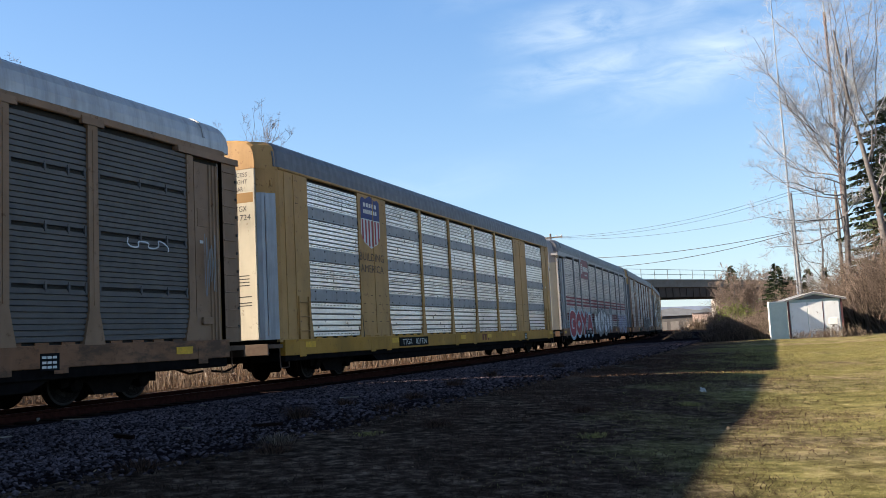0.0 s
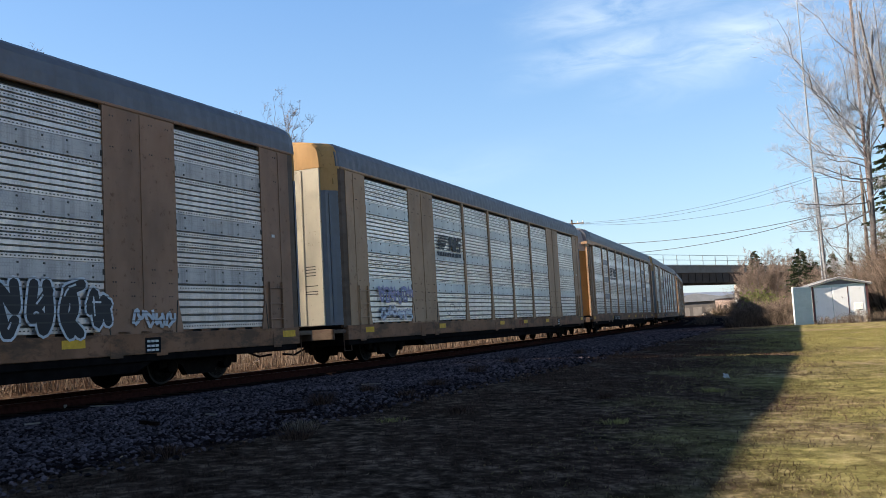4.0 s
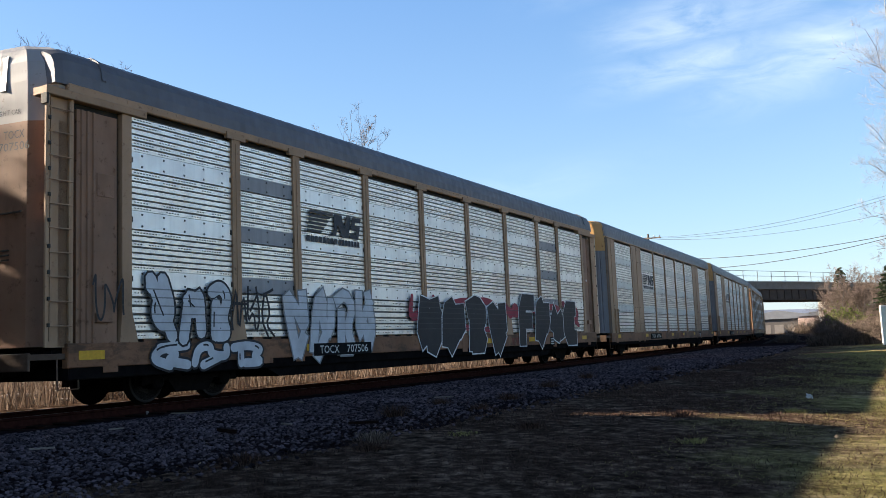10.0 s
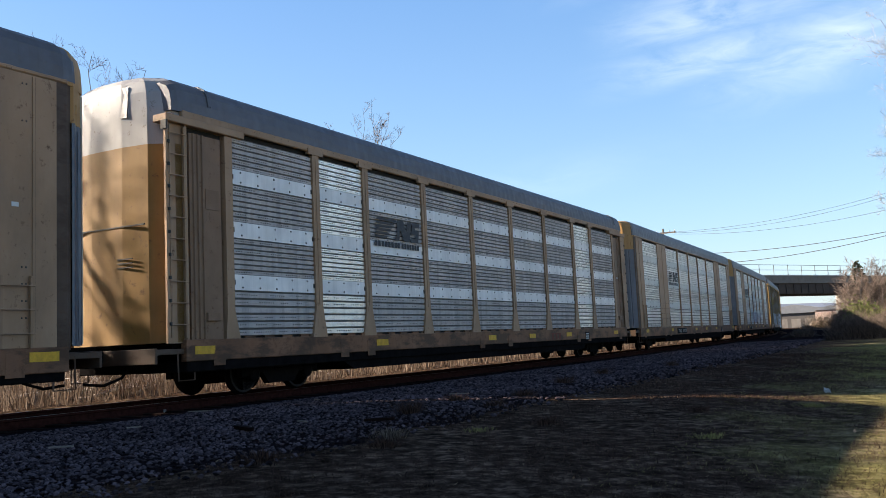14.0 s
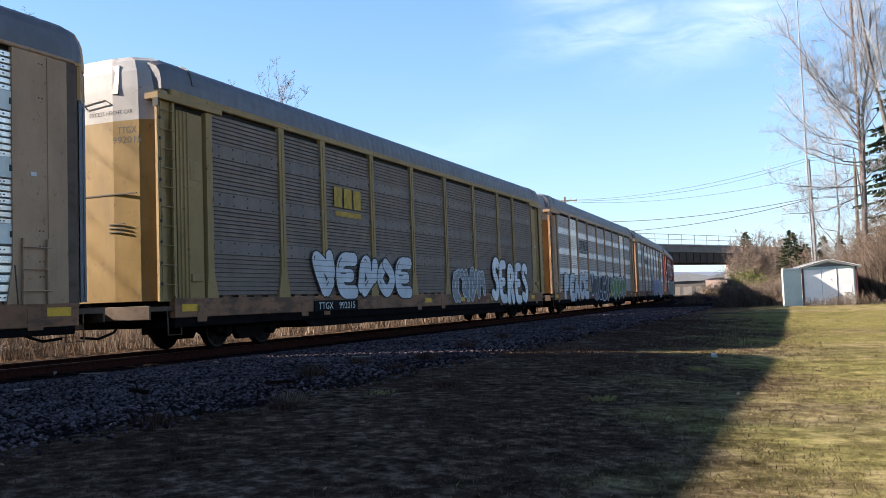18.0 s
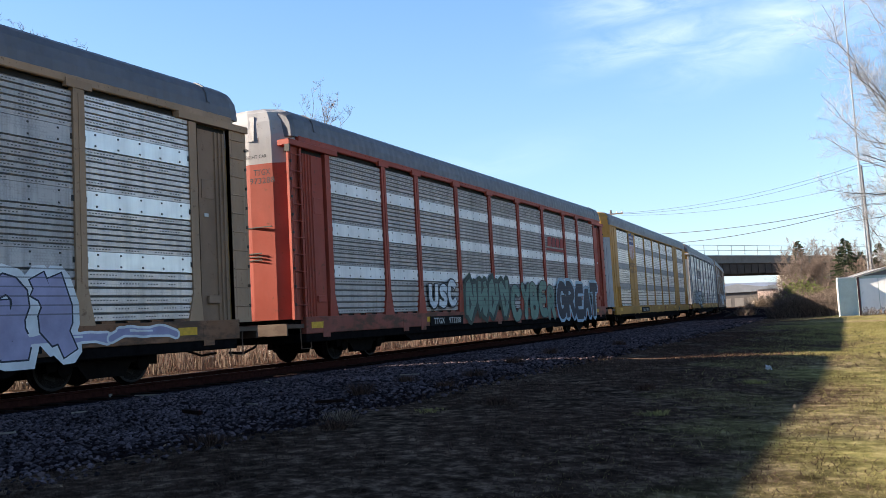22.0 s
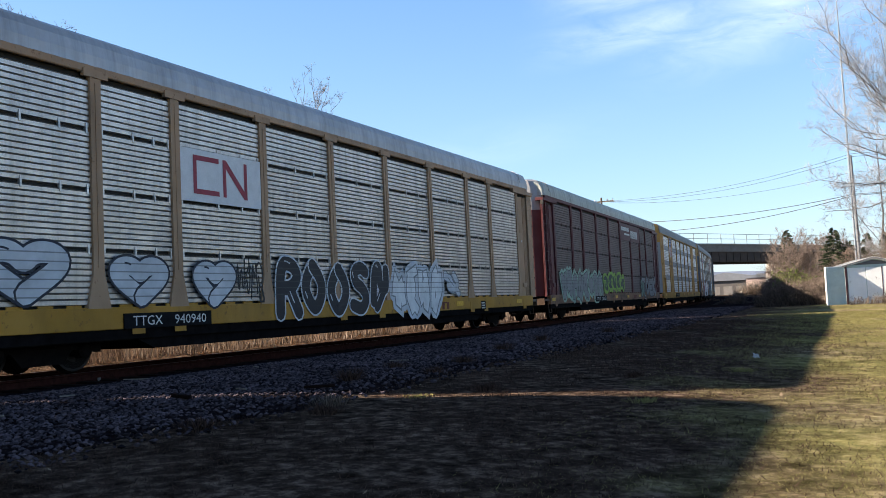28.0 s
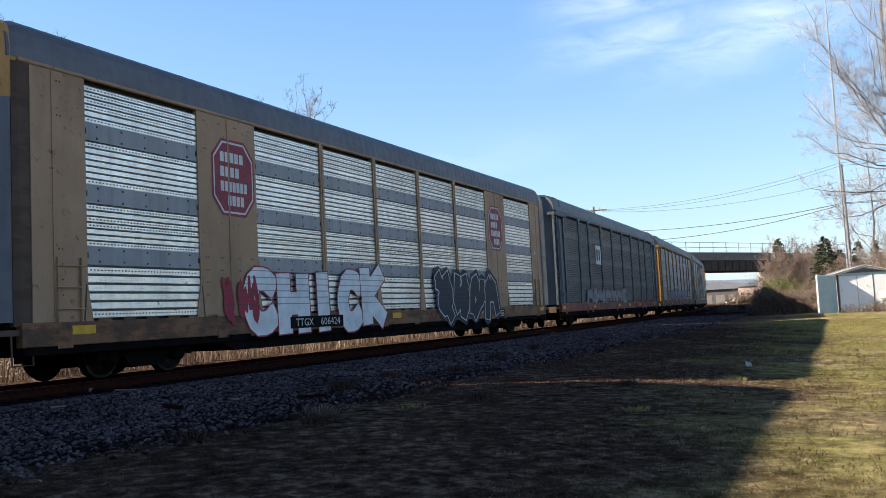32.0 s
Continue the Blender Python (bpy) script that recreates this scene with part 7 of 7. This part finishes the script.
# ---------------------------------------------------------------- shed
def shed(x, y, turn):
    z = float(ground_z(x, y)) - 0.03
    ob = thing("garden_shed", "pale turquoise shed with a low gable roof and dark red trim", "shed", at=(x, y, z))
    ob.rotation_euler = (0, 0, radians(turn))
    w, d, h, rise = 2.70, 5.0, 2.00, 0.32
    b = Build()
    b.prism([(0, 0), (w, 0), (w, h), (w / 2, h + rise), (0, h)], "y", 0.0, d)
    part("wall", b.mesh("wall", M_SHED), ob)
    batten = Build().box(-0.012, 0.0, -0.01, 0.01, 0.05, h - 0.05).mesh("batten", M_SHED)
    for j in range(1, 22):
        part("batten", batten, ob, at=(0, j * d / 22, 0))
    for s, a in ((0, 0.10), (w - 0.10, w)):
        part("corner_board", Build().box(s, s + 0.10, -0.025, 0.0, 0.0, h).mesh("corner_board", M_SHEDTRIM), ob)
    for a, c in ((0.13, 0.97), (1.00, 1.72), (1.75, 2.53)):
        door = part("door", Build().box(a, c, -0.03, -0.001, 0.06, h - 0.12, cut=0.01).mesh("door", PAINTS["shed_white"]), ob, "white-painted front panel")
    leaf = part("door", Build().box(0.0, 1.20, -0.03, 0.03, 0.04, h - 0.06, cut=0.01).mesh("door", M_SHED), ob, "pale turquoise door leaf that stands open", at=(-0.03, -0.06, 0))
    leaf.rotation_euler = (0, 0, radians(-147))
    part("door_rail", Build().box(0.0, 1.20, -0.045, 0.045, h - 0.06, h - 0.01).mesh("door_rail", PAINTS["shed_white"]), leaf)
    part("door_stile", Build().box(1.17, 1.22, -0.04, 0.04, 0.04, h - 0.06).mesh("door_stile", PAINTS["shed_white"]), leaf)
    part("door_post", Build().box(1.72, 1.75, -0.04, 0, 0.04, h - 0.10).mesh("door_post", M_SHEDTRIM), ob)
    part("fascia", Build().prism([(-0.16, h - 0.08), (w / 2, h + rise - 0.02), (w + 0.16, h - 0.08), (w + 0.16, h + 0.04), (w / 2, h + rise + 0.1), (-0.16, h + 0.04)], "y", -0.16, -0.10).mesh("fascia", PAINTS["white"]), ob, "white fascia board")
    for s in (-1, 1):
        x0, x1 = (w / 2, -0.2) if s < 0 else (w / 2, w + 0.2)
        part("roof_slope", Build().prism([(x0, h + rise + 0.02), (x1, h - 0.07), (x1, h - 0.01), (x0, h + rise + 0.09)], "y", -0.18, d + 0.15).mesh("roof_slope", M_SHINGLE), ob)
    part("gable_panel", Build().prism([(0.3, h + 0.02), (w - 0.3, h + 0.02), (w / 2, h + rise - 0.08)], "y", -0.012, -0.002).mesh("gable_panel", PAINTS["roof"]), ob, "grey gable panel")


shed(-1.40, 49.8, 11)
box = thing("utility_box", "small pale box on legs before the shed", "utility box", at=(0.75, 49.2, float(ground_z(0.75, 49.2))))
part("case", Build().box(-0.22, 0.22, -0.2, 0.2, 0.60, 0.98, cut=0.03).mesh("case", PAINTS["white"]), box)
for s in (-0.18, 0.18):
    part("leg", Build().box(s - 0.03, s + 0.03, -0.03, 0.03, -0.02, 0.56).mesh("leg", M_PALERAIL), box)

# ---------------------------------------------------------------- heaps before the bridge: filler in shaded brush, low earth heap
def heap(name, x, y, w, d, h, seed, mat, label):
    v, f, n, m = [], [], 28, 10
    for j in range(m + 1):
        q = j / m
        for i in range(n):
            a = 2 * math.pi * i / n
            k = 1 + 0.12 * noise.noise((math.cos(a) * 1.5, math.sin(a) * 1.5, seed + q))
            z = h * (1 - q) ** 0.85 * (1 + 0.18 * noise.noise((math.cos(a) * 2 * q, math.sin(a) * 2 * q, seed * 3.1))) - 0.12 * q
            v.append((w / 2 * q * k * math.cos(a), d / 2 * q * k * math.sin(a), z))
    for j in range(m):
        for i in range(n):
            f.append((j * n + i, j * n + (i + 1) % n, (j + 1) * n + (i + 1) % n, (j + 1) * n + i))
    return thing(name, label, "mound", me=mesh_of(name, v, f, [mat], smooth=True), at=(x, y, float(ground_z(x, y)) - 0.05))


# added dark filler: stands in for the train's shadow on the brush
heap("earth_mound", *polar(-5.3, 56), 3.4, 3.2, 1.15, 1.0, M_MOUND, "dark heap of earth overgrown with brush")
heap("earth_mound", *polar(-8.0, 78), 4.0, 3.0, 0.75, 2.0, M_MOUND, "low dark heap of earth beside the track")
for j, (az, dist, w, h) in enumerate(((-6.1, 55.5, 1.5, 1.15), (-5.6, 55, 1.9, 1.55), (-5.0, 54.5, 2.0, 1.6), (-4.4, 54.5, 2.0, 1.6), (-3.9, 54, 2.0, 1.55), (-3.4, 54, 2.0, 1.6), (-2.9, 53.5, 1.8, 1.5),
                                      (-5.3, 56.5, 2.2, 1.75), (-4.6, 56.5, 2.2, 1.9), (-3.9, 56, 2.2, 1.9), (-3.2, 56, 2.2, 2.0), (-2.5, 55, 1.8, 1.6), (-7.9, 77, 2.2, 1.1))):
    shrub(*polar(az, dist), w, h, 250 + j, 330, M_BRUSH, "dense russet brush on the heap of earth")


# ---------------------------------------------------------------- road bridge
def road_bridge():
    p0, p1 = Vector((-75, 104, 0)), Vector((-7, 236.5, 0))
    way = (p1 - p0).normalized()
    ob = thing("road_bridge", "concrete and steel road bridge over the railway with a pale railing", "bridge", at=p0)
    ob.rotation_euler = (0, 0, math.atan2(way.y, way.x))
    ln = (p1 - p0).length
    part("deck", Build().box(0, ln, -5, 5, 9.1, 10.35).box(0, ln, -5.15, -4.9, 10.35, 10.6).mesh("deck", M_CONC), ob, "brown-grey concrete fascia")
    for y in (-4.4, -1.5, 1.5, 4.4):
        part("girder", Build().box(0, ln, y - 0.25, y + 0.25, 7.0, 9.1).mesh("girder", M_GIRDER), ob, "dark steel girder")
    part("kerb_rail", Build().box(0, ln, -5.2, -4.85, 10.6, 10.75).mesh("kerb_rail", M_PALERAIL), ob)
    n = 34
    for j in range(n):
        s = ln * (j + 0.5) / n
        part("fence_post", kept("fencepost", lambda: Build().box(-0.05, 0.05, -5.05, -4.95, 10.75, 12.7).mesh("fence_post", M_FENCE)), ob, at=(s, 0, 0))
    for z in (11.7, 12.7):
        part("fence_rail", Build().box(0, ln, -5.03, -4.97, z - 0.04, z + 0.04).mesh("fence_rail", M_FENCE), ob)
    for s in (ln * 0.30, ln - 25.0):
        part("pier", Build().box(s, s + 0.9, -4.8, 4.8, -1.0, 7.0, cut=0.1).mesh("pier", M_PIER), ob, "concrete pier coloured pale as sunlit")
    for s in range(int(ln / 2.4)):
        part("stiffener", kept("stiffener", lambda: Build().box(0, 0.12, -4.75, -4.65, 7.1, 9.0).mesh("stiffener", M_GIRDER)), ob, at=(s * 2.4, 0, 0))


road_bridge()
heap("bridge_embankment", -5, 236, 50, 50, 8.0, 5.0, M_MOUND, "brushy embankment that carries the road")
heap("bridge_embankment", -83, 95, 66, 66, 9.6, 6.0, M_MOUND, "brushy embankment behind the train")
wh = thing("warehouse", "long low warehouse with a grey roof beyond the bridge", "building", at=(-64, 330, -0.6))
part("wall", Build().box(0, 32, 0, 20, 0, 5.6).mesh("wall", M_WAREWALL), wh)
part("roof", Build().prism([(-0.6, 5.6), (32.6, 5.6), (32.6, 5.9), (16, 8.6), (-0.6, 5.9)], "y", -0.8, 20.8).mesh("roof", M_WAREROOF), wh)
for j in range(7):
    part("door", Build().box(1.5 + j * 4.4, 4.6 + j * 4.4, -0.06, 0.0, 0.0, 3.6).mesh("door", M_CONC), wh)
hut = thing("brick_house", "small sunlit pale house beyond the bridge", "building", at=(*polar(-6.62, 238), -0.4))
part("wall", Build().box(-2.2, 2.9, 0, 5, 0, 4.6).mesh("wall", M_RENDER), hut, "sunlit pale pink wall")
part("roof", Build().prism([(-2.5, 4.6), (3.2, 4.6), (3.2, 4.9), (1.6, 5.7), (-2.5, 4.9)], "y", -0.3, 5.3).mesh("roof", M_WAREROOF), hut)
part("door", Build().box(1.4, 2.7, -0.06, 0.0, 0, 3.4).mesh("door", M_WAREWALL), hut, "dark doorway")
for a in (-1.6, -0.2):
    part("window", Build().box(a, a + 0.8, -0.05, 0.0, 1.6, 2.9).mesh("window", M_WAREWALL), hut, "dark window")
rb = rng.uniform(-1, 1, (240, 2))
px, py = -26.4 + rb[:, 0] * 4.2, 224 + rb[:, 1] * 3
thing("rubble_pile", "pale sunlit pile of broken rubble and brush", "rubble", kind="stuff", me=scatter_mesh("rubble_pile", OCT_V, OCT_F, np.stack([px, py, ground_z(px, py) + np.abs(rng.normal(0.7, 0.6, 240)) * (1.2 - np.abs(rb[:, 0]))], -1), rng.uniform(0.2, 0.65, 240), M_RUBBLE))
for j, az in enumerate((-7.3, -6.9, -6.5, -6.2)):
    shrub(*polar(az, 222), 4.6, 4.6 - 0.3 * j, 270 + j, 140, M_WEED, "sunlit dry brush beyond the bridge")

# hills on the horizon
for k, (dist, hgt, seed) in enumerate(((1500, 46, 1.0), (2300, 66, 4.0))):
    v, f = [], []
    azs = np.linspace(-75, 40, 140)
    for a in azs:
        hx, hy = polar(a, dist)
        top = hgt * (0.62 + 0.38 * noise.noise((a * 0.06, seed, 0.3)) + 0.05 * noise.noise((a * 0.9, seed, 0)))
        v += [(hx, hy, -20), (hx * 1.0, hy * 1.0, max(4, top)), (hx * 1.15, hy * 1.15, -20)]
    for j in range(len(azs) - 1):
        f += [(3 * j, 3 * j + 3, 3 * j + 4, 3 * j + 1), (3 * j + 1, 3 * j + 4, 3 * j + 5, 3 * j + 2)]
    thing("hill", "hazy blue wooded hill on the horizon", "hill", kind="structure", me=mesh_of("hill", v, f, [M_HILL], smooth=True))


# ---------------------------------------------------------------- poles, masts, wires
def utility_pole(x, y, h, arms, label, lean=0.0, mat=M_POLE):
    z = float(ground_z(x, y)) - 0.2
    ob = thing("utility_pole", label, "utility pole", at=(x, y, z))
    part("shaft", Build().tube([(0, 0, 0), (lean, 0, h)], [0.16, 0.10], 8).mesh("shaft", mat), ob)
    for hh, w in arms:
        arm = part("crossarm", Build().box(lean - w / 2, lean + w / 2, -0.16, -0.05, hh, hh + 0.13).mesh("crossarm", M_POLE), ob)
        for s in (-0.46, -0.25, 0.25, 0.46):
            part("insulator", kept("ins", lambda: Build().lathe([(0, 0.03), (0.05, 0.06), (0.16, 0.05), (0.2, 0.02)], "z", sides=8).mesh("insulator", M_PALERAIL)), arm, at=(lean + s * w, -0.1, hh + 0.13))
    return x + lean, y, z + h


FAR_POLE = utility_pole(*polar(-15.6, 92), 11.5, ((11.0, 2.6), (10.0, 2.0)), "timber utility pole with two crossarms beyond the track")
NEAR_POLE = utility_pole(*polar(-0.72, 84), 12.4, (), "pale weathered utility pole behind the shed", -0.15, M_GREYPOLE)


def mast(x, y, h, r0, mat, label, thin):
    ob = thing("antenna_mast", label, "mast", at=(x, y, float(ground_z(x, y)) - 0.2))
    part("lower_tube", Build().tube([(0, 0, 0), (0, 0, thin)], [r0, r0 * 0.9], 8).mesh("lower_tube", mat), ob)
    part("upper_tube", Build().tube([(0, 0, thin), (0, 0, h)], [r0 * 0.55, r0 * 0.4], 8).mesh("upper_tube", M_MAST), ob)
    for k in range(1, int(thin / 6)):
        part("clamp", Build().lathe([(k * 6, r0 * 1.5), (k * 6 + 0.12, r0 * 1.5)], "z", sides=8).mesh("clamp", mat), ob)


mast(*polar(-0.93, 82), 40, 0.085, M_MAST, "tall thin galvanised antenna mast", 23)


mast(*polar(2.0, 66), 23.2, 0.11, M_REDMAST, "tall rust-brown pole among the trees", 22.4)
utility_pole(*polar(1.58, 71), 10.4, (), "dark timber utility pole among the trees", 0.1)


def wire(name, a, c, sag, label, r=0.02):
    pts = [Vector(a).lerp(Vector(c), t) - Vector((0, 0, sag * 4 * t * (1 - t))) for t in np.linspace(0, 1, 22)]
    thing(name, label, "cable", me=Build().tube(pts, r, 4).mesh(name, M_WIRE))


fx, fy, fz = FAR_POLE
nx, ny, nz = NEAR_POLE
for k, (dz0, dz1, sag) in enumerate(((-0.3, 0.1, 0.9), (-0.4, -0.15, 1.0), (-0.6, -1.5, 0.8))):
    wire("overhead_wire", (fx + 0.9 * (k - 1), fy, fz + dz0), (nx, ny, nz + dz1), sag, "overhead wire between the utility poles", 0.016)
    wire("overhead_wire", (nx, ny, nz + dz1), (nx + 30, ny - 6, nz + dz1 + 1.2), 0.7, "overhead wire running on into the trees", 0.016)
for az0, z0, z1, sag in ((-15.2, 8.6, 8.75, 0.65), (-15.3, 7.5, 8.65, 0.85)):
    x0, y0 = polar(az0, 93)
    wire("telephone_cable", (x0, y0, z0), (nx, ny, z1), sag, "thick telephone cable between the poles", 0.035)
    wire("telephone_cable", (nx, ny, z1), (nx + 30, ny - 6, z1 + 2.0), 0.8, "thick telephone cable running on into the trees", 0.035)

# ---------------------------------------------------------------- haze and thin high cloud, all round the horizon
def sky_veil_material():
    m = bpy.data.materials.new("sky_haze")
    m.use_nodes = True
    t = m.node_tree
    t.nodes.remove(t.nodes["Principled BSDF"])
    uv, mp, sep = t.nodes.new("ShaderNodeTexCoord"), t.nodes.new("ShaderNodeMapping"), t.nodes.new("ShaderNodeSeparateXYZ")
    mp.inputs["Rotation"].default_value = (0, 0, radians(-16))
    mp.inputs["Scale"].default_value = (46, 26, 1)
    t.links.new(uv.outputs["UV"], mp.inputs["Vector"])
    t.links.new(uv.outputs["UV"], sep.inputs[0])
    n1 = node(t, "ShaderNodeTexNoise", Scale=1.5, Detail=9.0, Roughness=0.58, Distortion=0.6)
    t.links.new(mp.outputs[0], n1.inputs["Vector"])

    def calc(op, a, c):
        n = t.nodes.new("ShaderNodeMath")
        n.operation = op
        for k, q in enumerate((a, c)):
            if hasattr(q, "is_output"):
                t.links.new(q, n.inputs[k])
            else:
                n.inputs[k].default_value = q
        return n.outputs[0]

    def soft(sock, half):
        r = t.nodes.new("ShaderNodeMapRange")
        r.interpolation_type = "SMOOTHSTEP"
        for key, value in (("From Min", 0.0), ("From Max", half), ("To Min", 1.0), ("To Max", 0.0)):
            r.inputs[key].default_value = value
        t.links.new(calc("ABSOLUTE", sock, 0.0), r.inputs["Value"])
        return r.outputs[0]

    def streak(az, el, length, height, tilt):
        """A soft streak of cloud about a point of the sky, in degrees."""
        dx = calc("SUBTRACT", calc("MULTIPLY", sep.outputs["X"], 360.0), az + 180.0)
        dy = calc("SUBTRACT", calc("MULTIPLY", sep.outputs["Y"], 60.0), el)
        ca, sa = math.cos(radians(tilt)), math.sin(radians(tilt))
        p = calc("ADD", calc("MULTIPLY", dx, ca), calc("MULTIPLY", dy, sa))
        q = calc("SUBTRACT", calc("MULTIPLY", dy, ca), calc("MULTIPLY", dx, sa))
        return calc("MULTIPLY", soft(p, length), soft(q, height))

    def times(a, c):
        p = t.nodes.new("ShaderNodeMath")
        p.operation = "MULTIPLY"
        for k, q in enumerate((a, c)):
            if hasattr(q, "is_output"):
                t.links.new(q, p.inputs[k])
            else:
                p.inputs[k].default_value = q
        return p.outputs[0]

    haze = ramp_of(t, sep.outputs["Y"], [(0.0, (0.165, 0.245, 0.33)), (0.13, (0.125, 0.225, 0.34)), (0.24, (0.088, 0.188, 0.338)), (0.40, (0.050, 0.142, 0.318)), (0.62, (0.03, 0.085, 0.22)), (1.0, (0.0, 0.0, 0.0))])
    wisp = ramp_of(t, n1.outputs["Fac"], [(0.30, 0.0), (0.70, 1.0)])
    veil = streak(-12.6, 19.2, 8.0, 2.4, 4)
    for az, el, length, height, tilt, share in ((-12.0, 16.7, 9.5, 1.9, 7, 1.0), (-4.5, 16.4, 11.0, 3.4, 12, 0.95), (-3.0, 20.5, 12.0, 2.4, 14, 0.7), (-25.0, 9.5, 14.0, 2.2, 10, 0.22), (-14.0, 23.0, 12.0, 2.0, 8, 0.6)):
        veil = calc("MAXIMUM", veil, calc("MULTIPLY", streak(az, el, length, height, tilt), share))
    cloud = times(times(veil, wisp), 0.95)
    glow = blend(t, cloud, haze, (0.36, 0.425, 0.47))
    em, tr, add = t.nodes.new("ShaderNodeEmission"), t.nodes.new("ShaderNodeBsdfTransparent"), t.nodes.new("ShaderNodeAddShader")
    t.links.new(glow, em.inputs["Color"])
    em.inputs["Strength"].default_value = 0.61
    t.links.new(em.outputs[0], add.inputs[0])
    t.links.new(tr.outputs[0], add.inputs[1])
    t.links.new(add.outputs[0], t.nodes["Material Output"].inputs["Surface"])
    return m


v, f, uvs = [], [], []
NA, NE = 72, 16
for j in range(NE + 1):
    for i in range(NA + 1):
        a, e = radians(-180 + 360 * i / NA), radians(60 * j / NE)
        v.append((4300 * math.sin(a) * math.cos(e), 4300 * math.cos(a) * math.cos(e), 4300 * math.sin(e)))
        uvs.append((i / NA, j / NE))
for j in range(NE):
    for i in range(NA):
        f.append((j * (NA + 1) + i, j * (NA + 1) + i + 1, (j + 1) * (NA + 1) + i + 1, (j + 1) * (NA + 1) + i))
me = mesh_of("sky_backdrop", v, f, [sky_veil_material()], smooth=True)
layer = me.uv_layers.new(name="UVMap")
for lp in me.loops:
    layer.data[lp.index].uv = uvs[lp.vertex_index]
thing("backdrop", "blue hazy sky with thin white wisps of high cloud", "sky", kind="structure", me=me)

# ---------------------------------------------------------------- sleepers, one by one
tie_me = Build().box(-1.3, 1.3, -0.115, 0.115, -0.46, -0.245, cut=0.012).mesh("sleeper", M_TIE)
rt = random.Random(11)
for j in range(190):
    cx, cy, a = track(2.0 + j * 0.5)
    tie = part("sleeper", tie_me, track_ob)
    tie.matrix_basis = pose(cx + rt.uniform(-0.05, 0.05), cy, rt.uniform(-0.008, 0.004), 0, 0, math.degrees(a) + rt.uniform(-0.8, 0.8))


# ---------------------------------------------------------------- what moves
# seconds, the place along the track of the gap before car 0
TRAVEL = [
    (0, -10.96), (1, -31.88), (2, -52.81), (3, -73.76), (4, -94.73), (5, -115.69),
    (6, -136.67), (7, -157.64), (8, -178.6), (9, -199.56), (10, -220.5), (11, -241.43),
    (12, -262.35), (13, -283.25), (14, -304.13), (15, -324.98), (16, -345.82), (17, -366.64),
    (18, -387.43), (19, -408.2), (20, -428.96), (21, -449.69), (22, -470.41), (23, -491.12),
    (24, -511.82), (25, -532.51), (26, -553.2), (27, -573.9), (28, -594.61), (29, -615.33),
    (30, -636.08), (31, -656.86), (32, -677.68),
]


def motions():
    for index, car in train:
        rows = []
        for t, s in TRAVEL:
            mid = s + (index + 0.5) * PITCH + (0.13 if car["end_kind"] == "A" else 0.0)
            (x0, y0, _), (x1, y1, _) = track(mid - 9.95), track(mid + 9.95)
            rows.append((t, pose((x0 + x1) / 2, (y0 + y1) / 2, 0, 0, 0, math.degrees(math.atan2(x0 - x1, y1 - y0)))))
        walk(car, rows)


motions()
